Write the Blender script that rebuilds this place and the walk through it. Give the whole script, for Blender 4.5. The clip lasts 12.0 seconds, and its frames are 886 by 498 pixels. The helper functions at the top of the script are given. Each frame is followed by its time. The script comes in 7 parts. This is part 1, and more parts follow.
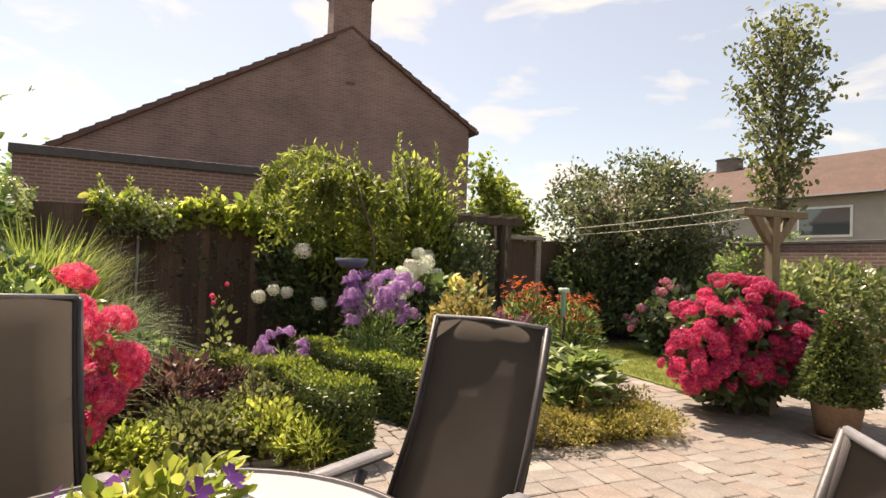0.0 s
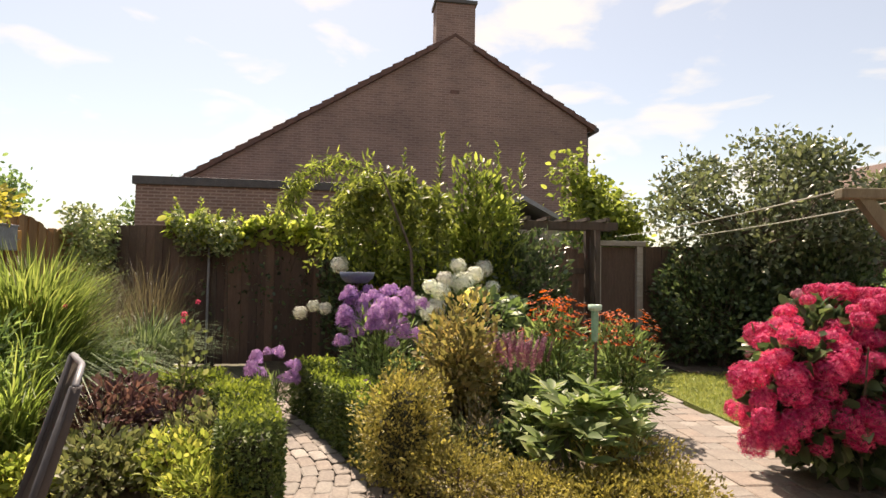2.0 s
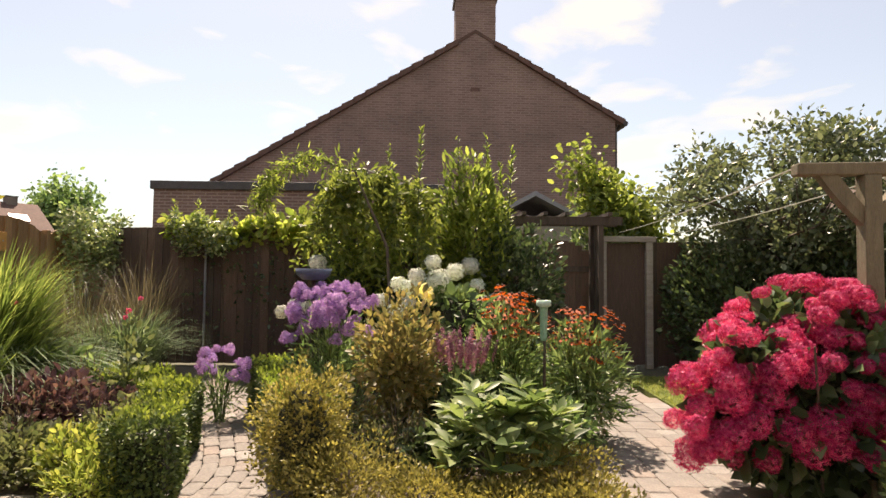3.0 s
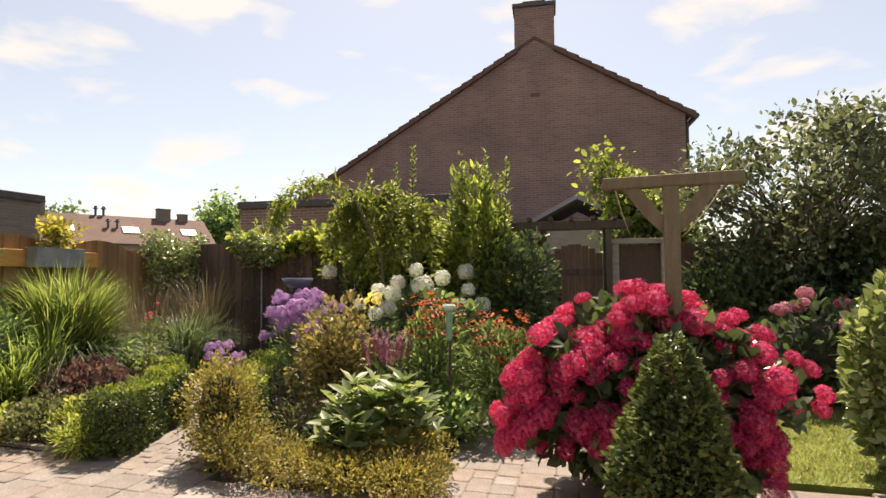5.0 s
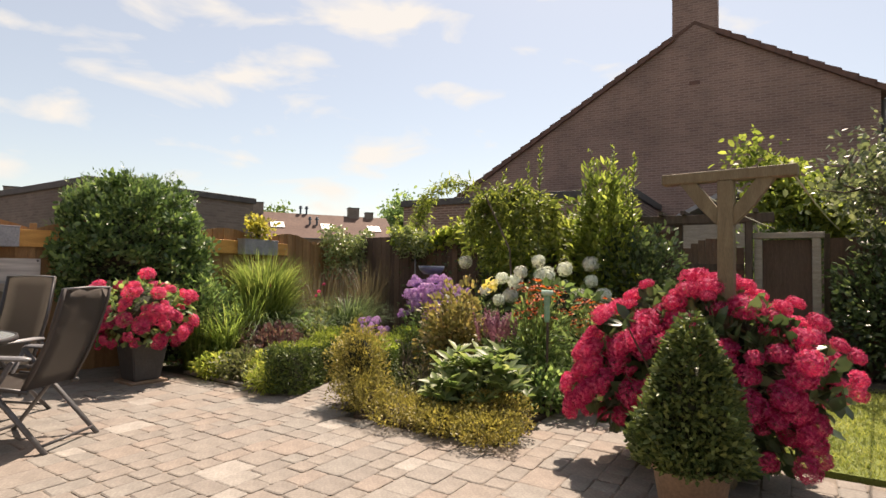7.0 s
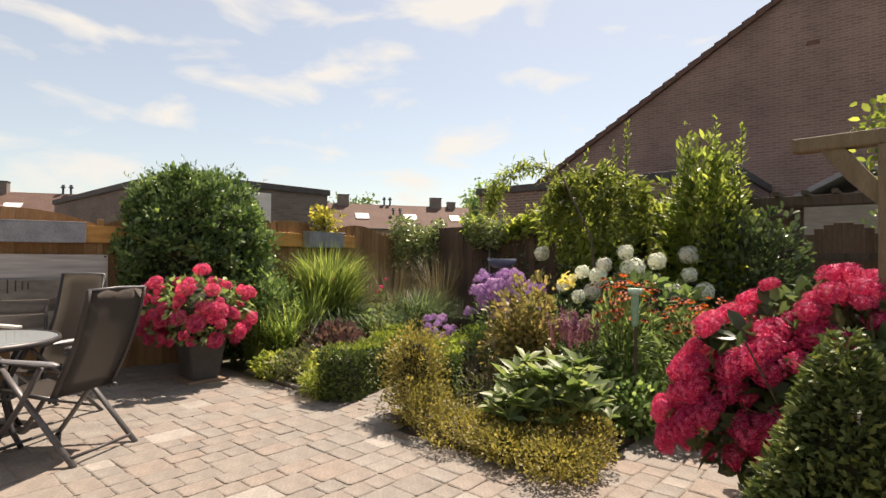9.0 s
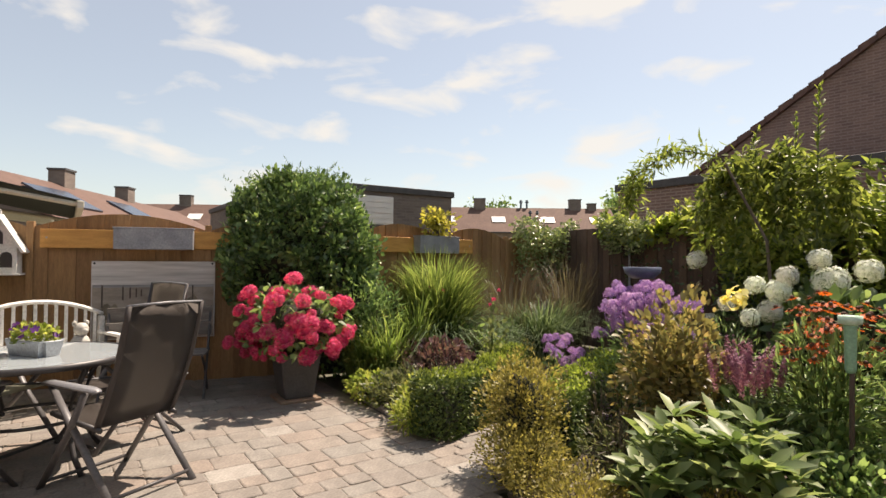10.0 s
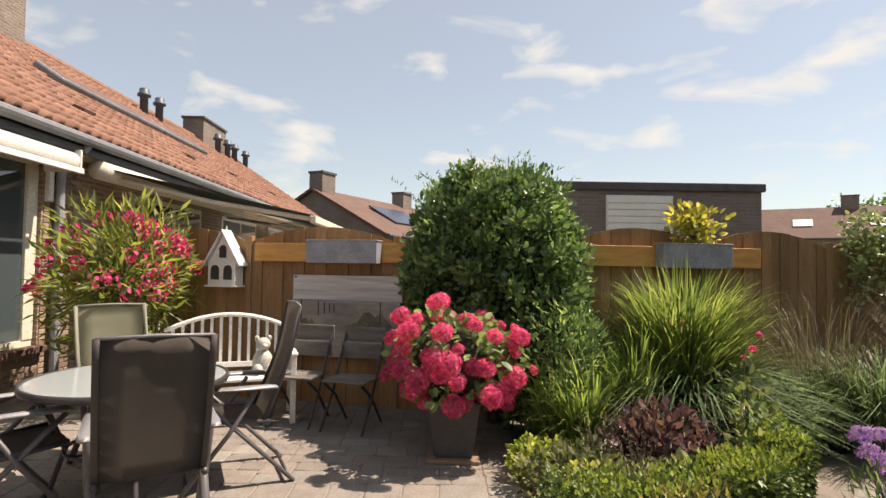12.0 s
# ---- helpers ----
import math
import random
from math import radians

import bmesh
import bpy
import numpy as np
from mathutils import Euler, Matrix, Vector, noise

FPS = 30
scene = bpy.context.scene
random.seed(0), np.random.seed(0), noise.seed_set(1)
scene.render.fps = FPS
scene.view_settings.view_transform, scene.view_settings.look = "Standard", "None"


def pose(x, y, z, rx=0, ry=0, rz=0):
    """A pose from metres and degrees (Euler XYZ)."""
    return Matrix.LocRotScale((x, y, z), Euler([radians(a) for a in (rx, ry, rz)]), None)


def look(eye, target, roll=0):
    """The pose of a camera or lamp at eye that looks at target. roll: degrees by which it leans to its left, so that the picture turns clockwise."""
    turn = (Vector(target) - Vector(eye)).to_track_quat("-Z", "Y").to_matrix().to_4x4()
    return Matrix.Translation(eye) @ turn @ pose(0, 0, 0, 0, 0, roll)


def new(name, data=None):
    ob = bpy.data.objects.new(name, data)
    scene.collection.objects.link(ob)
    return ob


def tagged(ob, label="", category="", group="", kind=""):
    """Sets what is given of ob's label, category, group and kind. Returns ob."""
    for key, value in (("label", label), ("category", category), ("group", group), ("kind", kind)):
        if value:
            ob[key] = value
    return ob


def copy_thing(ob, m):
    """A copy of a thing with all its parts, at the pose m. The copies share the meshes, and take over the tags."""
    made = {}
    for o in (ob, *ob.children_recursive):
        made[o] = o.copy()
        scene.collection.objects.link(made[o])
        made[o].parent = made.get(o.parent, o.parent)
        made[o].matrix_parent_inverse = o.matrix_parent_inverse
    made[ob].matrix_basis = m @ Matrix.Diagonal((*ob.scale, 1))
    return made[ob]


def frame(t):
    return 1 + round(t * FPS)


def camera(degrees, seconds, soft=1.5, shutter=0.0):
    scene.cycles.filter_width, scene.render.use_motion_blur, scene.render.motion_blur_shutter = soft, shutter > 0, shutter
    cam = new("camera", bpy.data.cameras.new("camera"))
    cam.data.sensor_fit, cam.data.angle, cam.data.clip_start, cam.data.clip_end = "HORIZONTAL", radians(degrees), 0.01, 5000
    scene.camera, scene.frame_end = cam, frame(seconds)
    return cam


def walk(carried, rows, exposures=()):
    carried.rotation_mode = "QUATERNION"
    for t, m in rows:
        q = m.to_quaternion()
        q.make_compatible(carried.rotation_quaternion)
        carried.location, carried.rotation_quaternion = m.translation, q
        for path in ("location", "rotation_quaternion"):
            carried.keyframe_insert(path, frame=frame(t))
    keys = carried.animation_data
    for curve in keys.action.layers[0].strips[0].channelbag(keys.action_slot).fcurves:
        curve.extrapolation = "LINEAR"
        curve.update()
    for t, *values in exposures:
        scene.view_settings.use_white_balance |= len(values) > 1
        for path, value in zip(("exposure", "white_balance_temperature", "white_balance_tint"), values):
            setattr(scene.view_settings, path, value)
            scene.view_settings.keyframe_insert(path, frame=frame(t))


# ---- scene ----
cam = camera(77.9, 12.0)
PATH = [
    (0, (-0.168, -0.33, 1.339), (-0.323, 1.664, 1.387), 2.1),
    (0.5, (0.152, -0.116, 1.354), (-0.177, 1.855, 1.416), 1.6),
    (1, (0.465, 0.174, 1.371), (-0.014, 2.114, 1.438), 1.5),
    (1.5, (0.814, 0.456, 1.373), (0.202, 2.359, 1.449), 1.1),
    (2, (1.165, 0.759, 1.383), (0.416, 2.613, 1.458), 1.0),
    (2.5, (1.511, 1.114, 1.362), (0.632, 2.909, 1.448), 0.7),
    (3, (1.912, 1.364, 1.321), (0.973, 3.128, 1.407), 0.6),
    (3.2, (2.08, 1.453, 1.308), (1.132, 3.211, 1.398), 0.3),
    (4.8, (3.631, 1.828, 1.385), (2.364, 3.373, 1.475), -0.4),
    (5, (3.722, 1.869, 1.386), (2.386, 3.354, 1.475), -0.4),
    (5.5, (4.11, 1.92, 1.371), (2.635, 3.267, 1.466), -0.4),
    (6, (4.406, 1.899, 1.343), (2.786, 3.068, 1.442), 0.4),
    (6.5, (4.627, 1.896, 1.299), (2.916, 2.928, 1.4), 0.8),
    (8.3, (4.676, 2.003, 1.352), (2.92, 2.96, 1.369), 0.5),
    (8.5, (4.53, 2.102, 1.337), (2.748, 3.01, 1.359), 0.5),
    (9, (4.143, 2.371, 1.357), (2.279, 3.094, 1.387), 0.4),
    (9.5, (3.706, 2.612, 1.378), (1.761, 3.074, 1.41), 0.4),
    (10, (3.26, 2.895, 1.398), (1.274, 3.129, 1.438), 0.4),
    (10.5, (2.713, 3.167, 1.399), (0.717, 3.059, 1.453), 0.5),
    (11, (2.275, 3.437, 1.43), (0.304, 3.101, 1.488), 0.6),
    (11.5, (1.844, 3.662, 1.445), (-0.068, 3.08, 1.508), 0.9),
    (12, (1.496, 3.927, 1.465), (-0.288, 3.027, 1.531), 0.9),
]
walk(cam, [(t, look(eye, target, roll)) for t, eye, target, roll in PATH], [(0.0, 1.23, 8050, 21), (3.0, 1.23, 8000, 21), (6.0, 1.08, 7900, 20), (12.0, 1.0, 7600, 18)])

# ---- world and sun ----
SUN_TO = Vector((-0.38, 0.46, 1.0)).normalized()
world = bpy.data.worlds.new("sky")
scene.world = world
world.use_nodes = True
wn, wl = world.node_tree.nodes, world.node_tree.links
wn.clear()
sky = wn.new("ShaderNodeTexSky")
sky.sky_type = "NISHITA"
sky.sun_disc = False
sky.sun_elevation = math.asin(SUN_TO.z)
sky.sun_rotation = math.atan2(SUN_TO.x, SUN_TO.y)
sky.air_density, sky.dust_density, sky.ozone_density = 1.0, 0.9, 0.8
wco = wn.new("ShaderNodeTexCoord")
wmap = wn.new("ShaderNodeMapping")
wmap.inputs["Scale"].default_value = (1.0, 1.0, 2.7)
wmap.inputs["Location"].default_value = (3.3, 1.2, 0.4)
wnz = wn.new("ShaderNodeTexNoise")
wnz.inputs["Distortion"].default_value = 0.35
wnz.inputs["Scale"].default_value, wnz.inputs["Detail"].default_value, wnz.inputs["Roughness"].default_value = 5.6, 7.0, 0.5
wramp = wn.new("ShaderNodeValToRGB")
wramp.color_ramp.elements[0].position, wramp.color_ramp.elements[1].position = 0.53, 0.67
wramp.color_ramp.elements[0].color, wramp.color_ramp.elements[1].color = (0.29, 0.29, 0.29, 1), (0.9, 0.9, 0.9, 1)
wmix = wn.new("ShaderNodeMix")
wmix.data_type = "RGBA"
wmix.inputs["B"].default_value = (5.3, 5.7, 5.75, 1)
wbg = wn.new("ShaderNodeBackground")
wbg.inputs["Strength"].default_value = 0.081
wout = wn.new("ShaderNodeOutputWorld")
wl.new(wco.outputs["Generated"], wmap.inputs["Vector"])
wl.new(wmap.outputs["Vector"], wnz.inputs["Vector"])
wl.new(wnz.outputs["Fac"], wramp.inputs["Fac"])
wl.new(wramp.outputs["Color"], wmix.inputs["Factor"])
wtint = wn.new("ShaderNodeMix")
wtint.data_type, wtint.blend_type = "RGBA", "MULTIPLY"
wtint.inputs["Factor"].default_value = 1.0
wtint.inputs["B"].default_value = (0.91, 1.0, 1.0, 1)
wl.new(sky.outputs["Color"], wtint.inputs["A"])
wl.new(wtint.outputs["Result"], wmix.inputs["A"])
wl.new(wmix.outputs["Result"], wbg.inputs["Color"])
wl.new(wbg.outputs["Background"], wout.inputs["Surface"])

sun = new("sun", bpy.data.lights.new("sun", "SUN"))
sun.data.energy, sun.data.angle, sun.data.color = 4.6, radians(0.6), (1.0, 0.95, 0.87)
sun.matrix_world = look((0, 0, 30), Vector((0, 0, 30)) - SUN_TO)

# ---- materials ----


def shader(name):
    m = bpy.data.materials.new(name)
    m.use_nodes = True
    n, l = m.node_tree.nodes, m.node_tree.links
    return m, n, l, n["Principled BSDF"]


def noise_node(n, l, scale, detail=4.0, vec=None, rough=0.55):
    t = n.new("ShaderNodeTexNoise")
    t.inputs["Scale"].default_value, t.inputs["Detail"].default_value, t.inputs["Roughness"].default_value = scale, detail, rough
    if vec:
        l.new(vec, t.inputs["Vector"])
    return t


def ramp_node(n, l, fac, stops):
    r = n.new("ShaderNodeValToRGB")
    e = r.color_ramp.elements
    while len(e) < len(stops):
        e.new(0.5)
    for k, (p, c) in enumerate(stops):
        e[k].position, e[k].color = p, (*c, 1)
    l.new(fac, r.inputs["Fac"])
    return r


def mix_node(n, l, fac, a, b, mode="MIX"):
    m = n.new("ShaderNodeMix")
    m.data_type, m.blend_type = "RGBA", mode
    for key, v in (("Factor", fac), ("A", a), ("B", b)):
        if isinstance(v, (int, float)):
            m.inputs[key].default_value = v
        elif isinstance(v, tuple):
            m.inputs[key].default_value = (*v, 1)
        else:
            l.new(v, m.inputs[key])
    return m.outputs["Result"]


def bump_node(n, l, height, strength, distance, bsdf):
    b = n.new("ShaderNodeBump")
    b.inputs["Strength"].default_value, b.inputs["Distance"].default_value = strength, distance
    l.new(height, b.inputs["Height"])
    l.new(b.outputs["Normal"], bsdf.inputs["Normal"])


def plain_mat(name, c1, c2, rough=0.6, metal=0.0, scale=8.0, bump=0.2, fine=60.0, stretch=(1, 1, 1), dist=0.01):
    """Two-scale mottled surface between two colours, in object space."""
    m, n, l, b = shader(name)
    co = n.new("ShaderNodeTexCoord")
    mp = n.new("ShaderNodeMapping")
    mp.inputs["Scale"].default_value = stretch
    l.new(co.outputs["Object"], mp.inputs["Vector"])
    a = noise_node(n, l, scale, 5.0, mp.outputs["Vector"])
    f = noise_node(n, l, fine, 3.0, mp.outputs["Vector"])
    r = ramp_node(n, l, a.outputs["Fac"], [(0.3, c1), (0.7, c2)])
    g = ramp_node(n, l, f.outputs["Fac"], [(0.25, (0.72, 0.72, 0.72)), (0.75, (1.15, 1.15, 1.15))])
    l.new(mix_node(n, l, 1.0, r.outputs["Color"], g.outputs["Color"], "MULTIPLY"), b.inputs["Base Color"])
    b.inputs["Roughness"].default_value, b.inputs["Metallic"].default_value = rough, metal
    bump_node(n, l, f.outputs["Fac"], bump, dist, b)
    return m


def leaf_mat(name, dark, mid, light, trans=0.45, rough=0.45, coat=0.35):
    """Leaves and petals: each leaf its own tone, light shining through."""
    m, n, l, b = shader(name)
    g = n.new("ShaderNodeNewGeometry")
    r = ramp_node(n, l, g.outputs["Random Per Island"], [(0.0, dark), (0.55, mid), (1.0, light)])
    co = n.new("ShaderNodeTexCoord")
    a = noise_node(n, l, 5.0, 3.0, co.outputs["Object"])
    s = ramp_node(n, l, a.outputs["Fac"], [(0.3, (0.7, 0.72, 0.7)), (0.7, (1.2, 1.15, 1.0))])
    col = mix_node(n, l, 1.0, r.outputs["Color"], s.outputs["Color"], "MULTIPLY")
    o = n.new("ShaderNodeObjectInfo")
    w = ramp_node(n, l, o.outputs["Random"], [(0.0, (0.82, 0.80, 0.82)), (1.0, (1.15, 1.18, 1.15))])
    col = mix_node(n, l, 1.0, col, w.outputs["Color"], "MULTIPLY")
    l.new(col, b.inputs["Base Color"])
    b.inputs["Roughness"].default_value = rough
    b.inputs["Specular IOR Level"].default_value = coat
    t = n.new("ShaderNodeBsdfTranslucent")
    l.new(mix_node(n, l, 1.0, col, (1.65, 1.65, 1.15), "MULTIPLY"), t.inputs["Color"])
    x = n.new("ShaderNodeMixShader")
    x.inputs["Fac"].default_value = trans
    l.new(b.outputs["BSDF"], x.inputs[1])
    l.new(t.outputs["BSDF"], x.inputs[2])
    l.new(x.outputs["Shader"], n["Material Output"].inputs["Surface"])
    return m


def brick_mat(name, c1, c2, mortar, w=0.22, h=0.0625, gap=0.011, rough=0.85, bump=0.6):
    m, n, l, b = shader(name)
    co = n.new("ShaderNodeTexCoord")
    sp, cb = n.new("ShaderNodeSeparateXYZ"), n.new("ShaderNodeCombineXYZ")
    l.new(co.outputs["Object"], sp.inputs["Vector"])
    ad = n.new("ShaderNodeMath")
    l.new(sp.outputs["X"], ad.inputs[0])
    l.new(sp.outputs["Y"], ad.inputs[1])
    l.new(ad.outputs["Value"], cb.inputs["X"])
    l.new(sp.outputs["Z"], cb.inputs["Y"])
    t = n.new("ShaderNodeTexBrick")
    t.inputs["Scale"].default_value = 1.0
    t.inputs["Brick Width"].default_value, t.inputs["Row Height"].default_value = w, h
    t.inputs["Mortar Size"].default_value, t.inputs["Mortar Smooth"].default_value, t.inputs["Bias"].default_value = gap, 0.3, 0.0
    for key, c in (("Color1", c1), ("Color2", c2), ("Mortar", mortar)):
        t.inputs[key].default_value = (*c, 1)
    l.new(cb.outputs["Vector"], t.inputs["Vector"])
    a = noise_node(n, l, 0.9, 5.0, co.outputs["Object"])
    f = noise_node(n, l, 45.0, 3.0, co.outputs["Object"])
    s = ramp_node(n, l, a.outputs["Fac"], [(0.3, (0.75, 0.74, 0.74)), (0.7, (1.15, 1.12, 1.1))])
    g = ramp_node(n, l, f.outputs["Fac"], [(0.3, (0.8, 0.8, 0.8)), (0.7, (1.15, 1.15, 1.15))])
    c = mix_node(n, l, 1.0, t.outputs["Color"], s.outputs["Color"], "MULTIPLY")
    l.new(mix_node(n, l, 1.0, c, g.outputs["Color"], "MULTIPLY"), b.inputs["Base Color"])
    b.inputs["Roughness"].default_value = rough
    iv = n.new("ShaderNodeMath")
    iv.operation = "SUBTRACT"
    iv.inputs[0].default_value = 1.0
    l.new(t.outputs["Fac"], iv.inputs[1])
    bump_node(n, l, iv.outputs["Value"], bump, 0.01, b)
    return m


def piece_mat(name, stops, rough=0.85, island=False, fine=55.0, stretch=(1, 1, 1), bump=0.35):
    """Stones, boards and tiles: a tone of its own for each piece, with grain and stains."""
    m, n, l, b = shader(name)
    if island:
        src = n.new("ShaderNodeNewGeometry").outputs["Random Per Island"]
    else:
        src = n.new("ShaderNodeObjectInfo").outputs["Random"]
    r = ramp_node(n, l, src, stops)
    co = n.new("ShaderNodeTexCoord")
    mp = n.new("ShaderNodeMapping")
    mp.inputs["Scale"].default_value = stretch
    l.new(co.outputs["Object"], mp.inputs["Vector"])
    f = noise_node(n, l, fine, 4.0, mp.outputs["Vector"])
    a = noise_node(n, l, 6.0, 4.0, mp.outputs["Vector"])
    g = ramp_node(n, l, f.outputs["Fac"], [(0.25, (0.72, 0.72, 0.72)), (0.75, (1.18, 1.18, 1.18))])
    s = ramp_node(n, l, a.outputs["Fac"], [(0.3, (0.8, 0.79, 0.78)), (0.7, (1.1, 1.1, 1.08))])
    c = mix_node(n, l, 1.0, r.outputs["Color"], g.outputs["Color"], "MULTIPLY")
    l.new(mix_node(n, l, 1.0, c, s.outputs["Color"], "MULTIPLY"), b.inputs["Base Color"])
    b.inputs["Roughness"].default_value = rough
    bump_node(n, l, f.outputs["Fac"], bump, 0.006, b)
    return m


def glass_mat(name, tint, rough=0.03):
    m, n, l, b = shader(name)
    b.inputs["Base Color"].default_value = (*tint, 1)
    b.inputs["Roughness"].default_value = rough
    b.inputs["Specular IOR Level"].default_value = 0.9
    b.inputs["Coat Weight"].default_value = 0.6
    b.inputs["Coat Roughness"].default_value = 0.02
    return m


M_GABLE = brick_mat("brown brick", (0.257, 0.169, 0.142), (0.188, 0.120, 0.105), (0.285, 0.208, 0.178), gap=0.014, bump=0.35)
M_GARAGE = brick_mat("garage brick", (0.24, 0.162, 0.135), (0.18, 0.118, 0.10), (0.31, 0.24, 0.205), gap=0.014)
M_PALEBRICK = brick_mat("pale brown brick", (0.34, 0.25, 0.18), (0.24, 0.165, 0.12), (0.40, 0.34, 0.28))
M_GREYBRICK = brick_mat("grey brick", (0.20, 0.17, 0.15), (0.15, 0.125, 0.115), (0.19, 0.17, 0.15))
M_CHIMNEY = brick_mat("weathered chimney brick", (0.20, 0.165, 0.14), (0.15, 0.12, 0.105), (0.22, 0.19, 0.165))
M_ROOF = piece_mat("orange roof tile", [(0.0, (0.175, 0.082, 0.053)), (0.5, (0.235, 0.112, 0.073)), (1.0, (0.29, 0.148, 0.10))], 0.8, True, 18.0)
M_FARROOF = plain_mat("far roof tile", (0.10, 0.053, 0.040), (0.132, 0.076, 0.057), 0.85, 0, 1.2, 0.5, 9.0, (0.617, 0.603, 0.633), 0.05)
M_EDGETILE = plain_mat("dark verge tile", (0.10, 0.055, 0.045), (0.16, 0.085, 0.065), 0.8)
M_FELT = plain_mat("dark grey roof trim", (0.06, 0.058, 0.06), (0.09, 0.088, 0.088), 0.7)
M_ZINC = plain_mat("zinc", (0.34, 0.36, 0.39), (0.46, 0.48, 0.50), 0.45, 0.5, 6.0, 0.15)
M_ZINCBOX = plain_mat("weathered zinc", (0.24, 0.25, 0.28), (0.36, 0.37, 0.40), 0.6, 0.2, 7.0, 0.2)
M_WHITE = plain_mat("white paint", (0.72, 0.71, 0.67), (0.80, 0.79, 0.75), 0.45, 0, 5.0, 0.1)
M_CREAM = plain_mat("cream paint", (0.66, 0.62, 0.50), (0.74, 0.70, 0.58), 0.5, 0, 5.0, 0.1)
M_ORANGEWOOD = plain_mat("amber stained beam", (0.525, 0.250, 0.062), (0.688, 0.362, 0.100), 0.6, 0, 3.0, 0.35, 40.0, (1.250, 1.250, 7.500))
M_BOARD = piece_mat("stained fence board", [(0.0, (0.23, 0.125, 0.055)), (0.5, (0.30, 0.17, 0.075)), (1.0, (0.36, 0.21, 0.10))], 0.75, False, 30.0, (6, 6, 0.7))
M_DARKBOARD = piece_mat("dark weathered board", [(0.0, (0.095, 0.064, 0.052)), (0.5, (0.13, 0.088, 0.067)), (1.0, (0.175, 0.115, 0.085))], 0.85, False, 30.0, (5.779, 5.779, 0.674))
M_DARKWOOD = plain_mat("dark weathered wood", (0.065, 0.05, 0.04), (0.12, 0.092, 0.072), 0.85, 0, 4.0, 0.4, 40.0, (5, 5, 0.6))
M_PINE = plain_mat("greenish weathered timber", (0.135, 0.11, 0.066), (0.205, 0.17, 0.105), 0.8, 0, 4.0, 0.4, 40.0, (5, 5, 0.8))
M_GREYWOOD = plain_mat("silver weathered wood", (0.30, 0.275, 0.24), (0.42, 0.39, 0.35), 0.85, 0, 4.0, 0.4, 40.0, (1, 6, 6))
M_SLING = plain_mat("taupe mesh fabric", (0.082, 0.068, 0.060), (0.104, 0.087, 0.077), 0.75, 0, 5.0, 0.3, 900.0, (1, 1, 1), 0.002)
sl_n, sl_l = M_SLING.node_tree.nodes, M_SLING.node_tree.links
sl_t, sl_x = sl_n.new("ShaderNodeBsdfTranslucent"), sl_n.new("ShaderNodeMixShader")
sl_t.inputs["Color"].default_value, sl_x.inputs["Fac"].default_value = (0.20, 0.18, 0.155, 1), 0.33
sl_l.new(sl_n["Principled BSDF"].outputs["BSDF"], sl_x.inputs[1])
sl_l.new(sl_t.outputs["BSDF"], sl_x.inputs[2])
sl_l.new(sl_x.outputs["Shader"], sl_n["Material Output"].inputs["Surface"])
M_SLINGPALE = plain_mat("pale sage fabric", (0.33, 0.33, 0.25), (0.38, 0.38, 0.29), 0.8, 0, 5.0, 0.3, 700.0, (1, 1, 1), 0.002)
sp_n, sp_l = M_SLINGPALE.node_tree.nodes, M_SLINGPALE.node_tree.links
sp_t, sp_x = sp_n.new("ShaderNodeBsdfTranslucent"), sp_n.new("ShaderNodeMixShader")
sp_t.inputs["Color"].default_value, sp_x.inputs["Fac"].default_value = (0.42, 0.42, 0.32, 1), 0.42
sp_l.new(sp_n["Principled BSDF"].outputs["BSDF"], sp_x.inputs[1])
sp_l.new(sp_t.outputs["BSDF"], sp_x.inputs[2])
sp_l.new(sp_x.outputs["Shader"], sp_n["Material Output"].inputs["Surface"])
M_SLEEVE = plain_mat("dark taupe sleeve", (0.042, 0.035, 0.034), (0.056, 0.047, 0.045), 0.7, 0, 5.0, 0.2, 500.0, (1, 1, 1), 0.002)
M_FRAME = plain_mat("anthracite metal", (0.036, 0.034, 0.036), (0.05, 0.047, 0.048), 0.45, 0.0, 6.0, 0.05)
M_LEG = plain_mat("grey metal leg", (0.095, 0.09, 0.093), (0.12, 0.115, 0.117), 0.45, 0.0, 6.0, 0.05)
M_ARM = plain_mat("grey plastic armrest", (0.18, 0.18, 0.19), (0.22, 0.22, 0.23), 0.42, 0, 6.0, 0.08)
M_TABLEGLASS = glass_mat("frosted table glass", (0.34, 0.385, 0.40), 0.24)
M_GLASS = glass_mat("window glass", (0.06, 0.08, 0.085), 0.03)
M_POTDARK = plain_mat("anthracite planter", (0.055, 0.05, 0.05), (0.075, 0.07, 0.07), 0.6, 0, 6.0, 0.15)
M_TERRA = plain_mat("brown terracotta", (0.20, 0.135, 0.09), (0.29, 0.20, 0.14), 0.8, 0, 6.0, 0.2)
M_GREENPOT = plain_mat("green plastic", (0.02, 0.10, 0.055), (0.03, 0.13, 0.07), 0.4, 0, 6.0, 0.05)
M_SOIL = plain_mat("garden soil", (0.055, 0.042, 0.03), (0.12, 0.095, 0.07), 0.95, 0, 7.0, 0.8, 50.0, (1, 1, 1), 0.03)
M_SAND = plain_mat("joint sand", (0.165, 0.138, 0.110), (0.225, 0.19, 0.155), 0.95, 0, 5.0, 0.5, 80.0)
M_LAWN = plain_mat("lawn turf", (0.10, 0.135, 0.022), (0.17, 0.20, 0.035), 0.9, 0, 2.5, 0.8, 90.0, (1, 1, 1), 0.02)
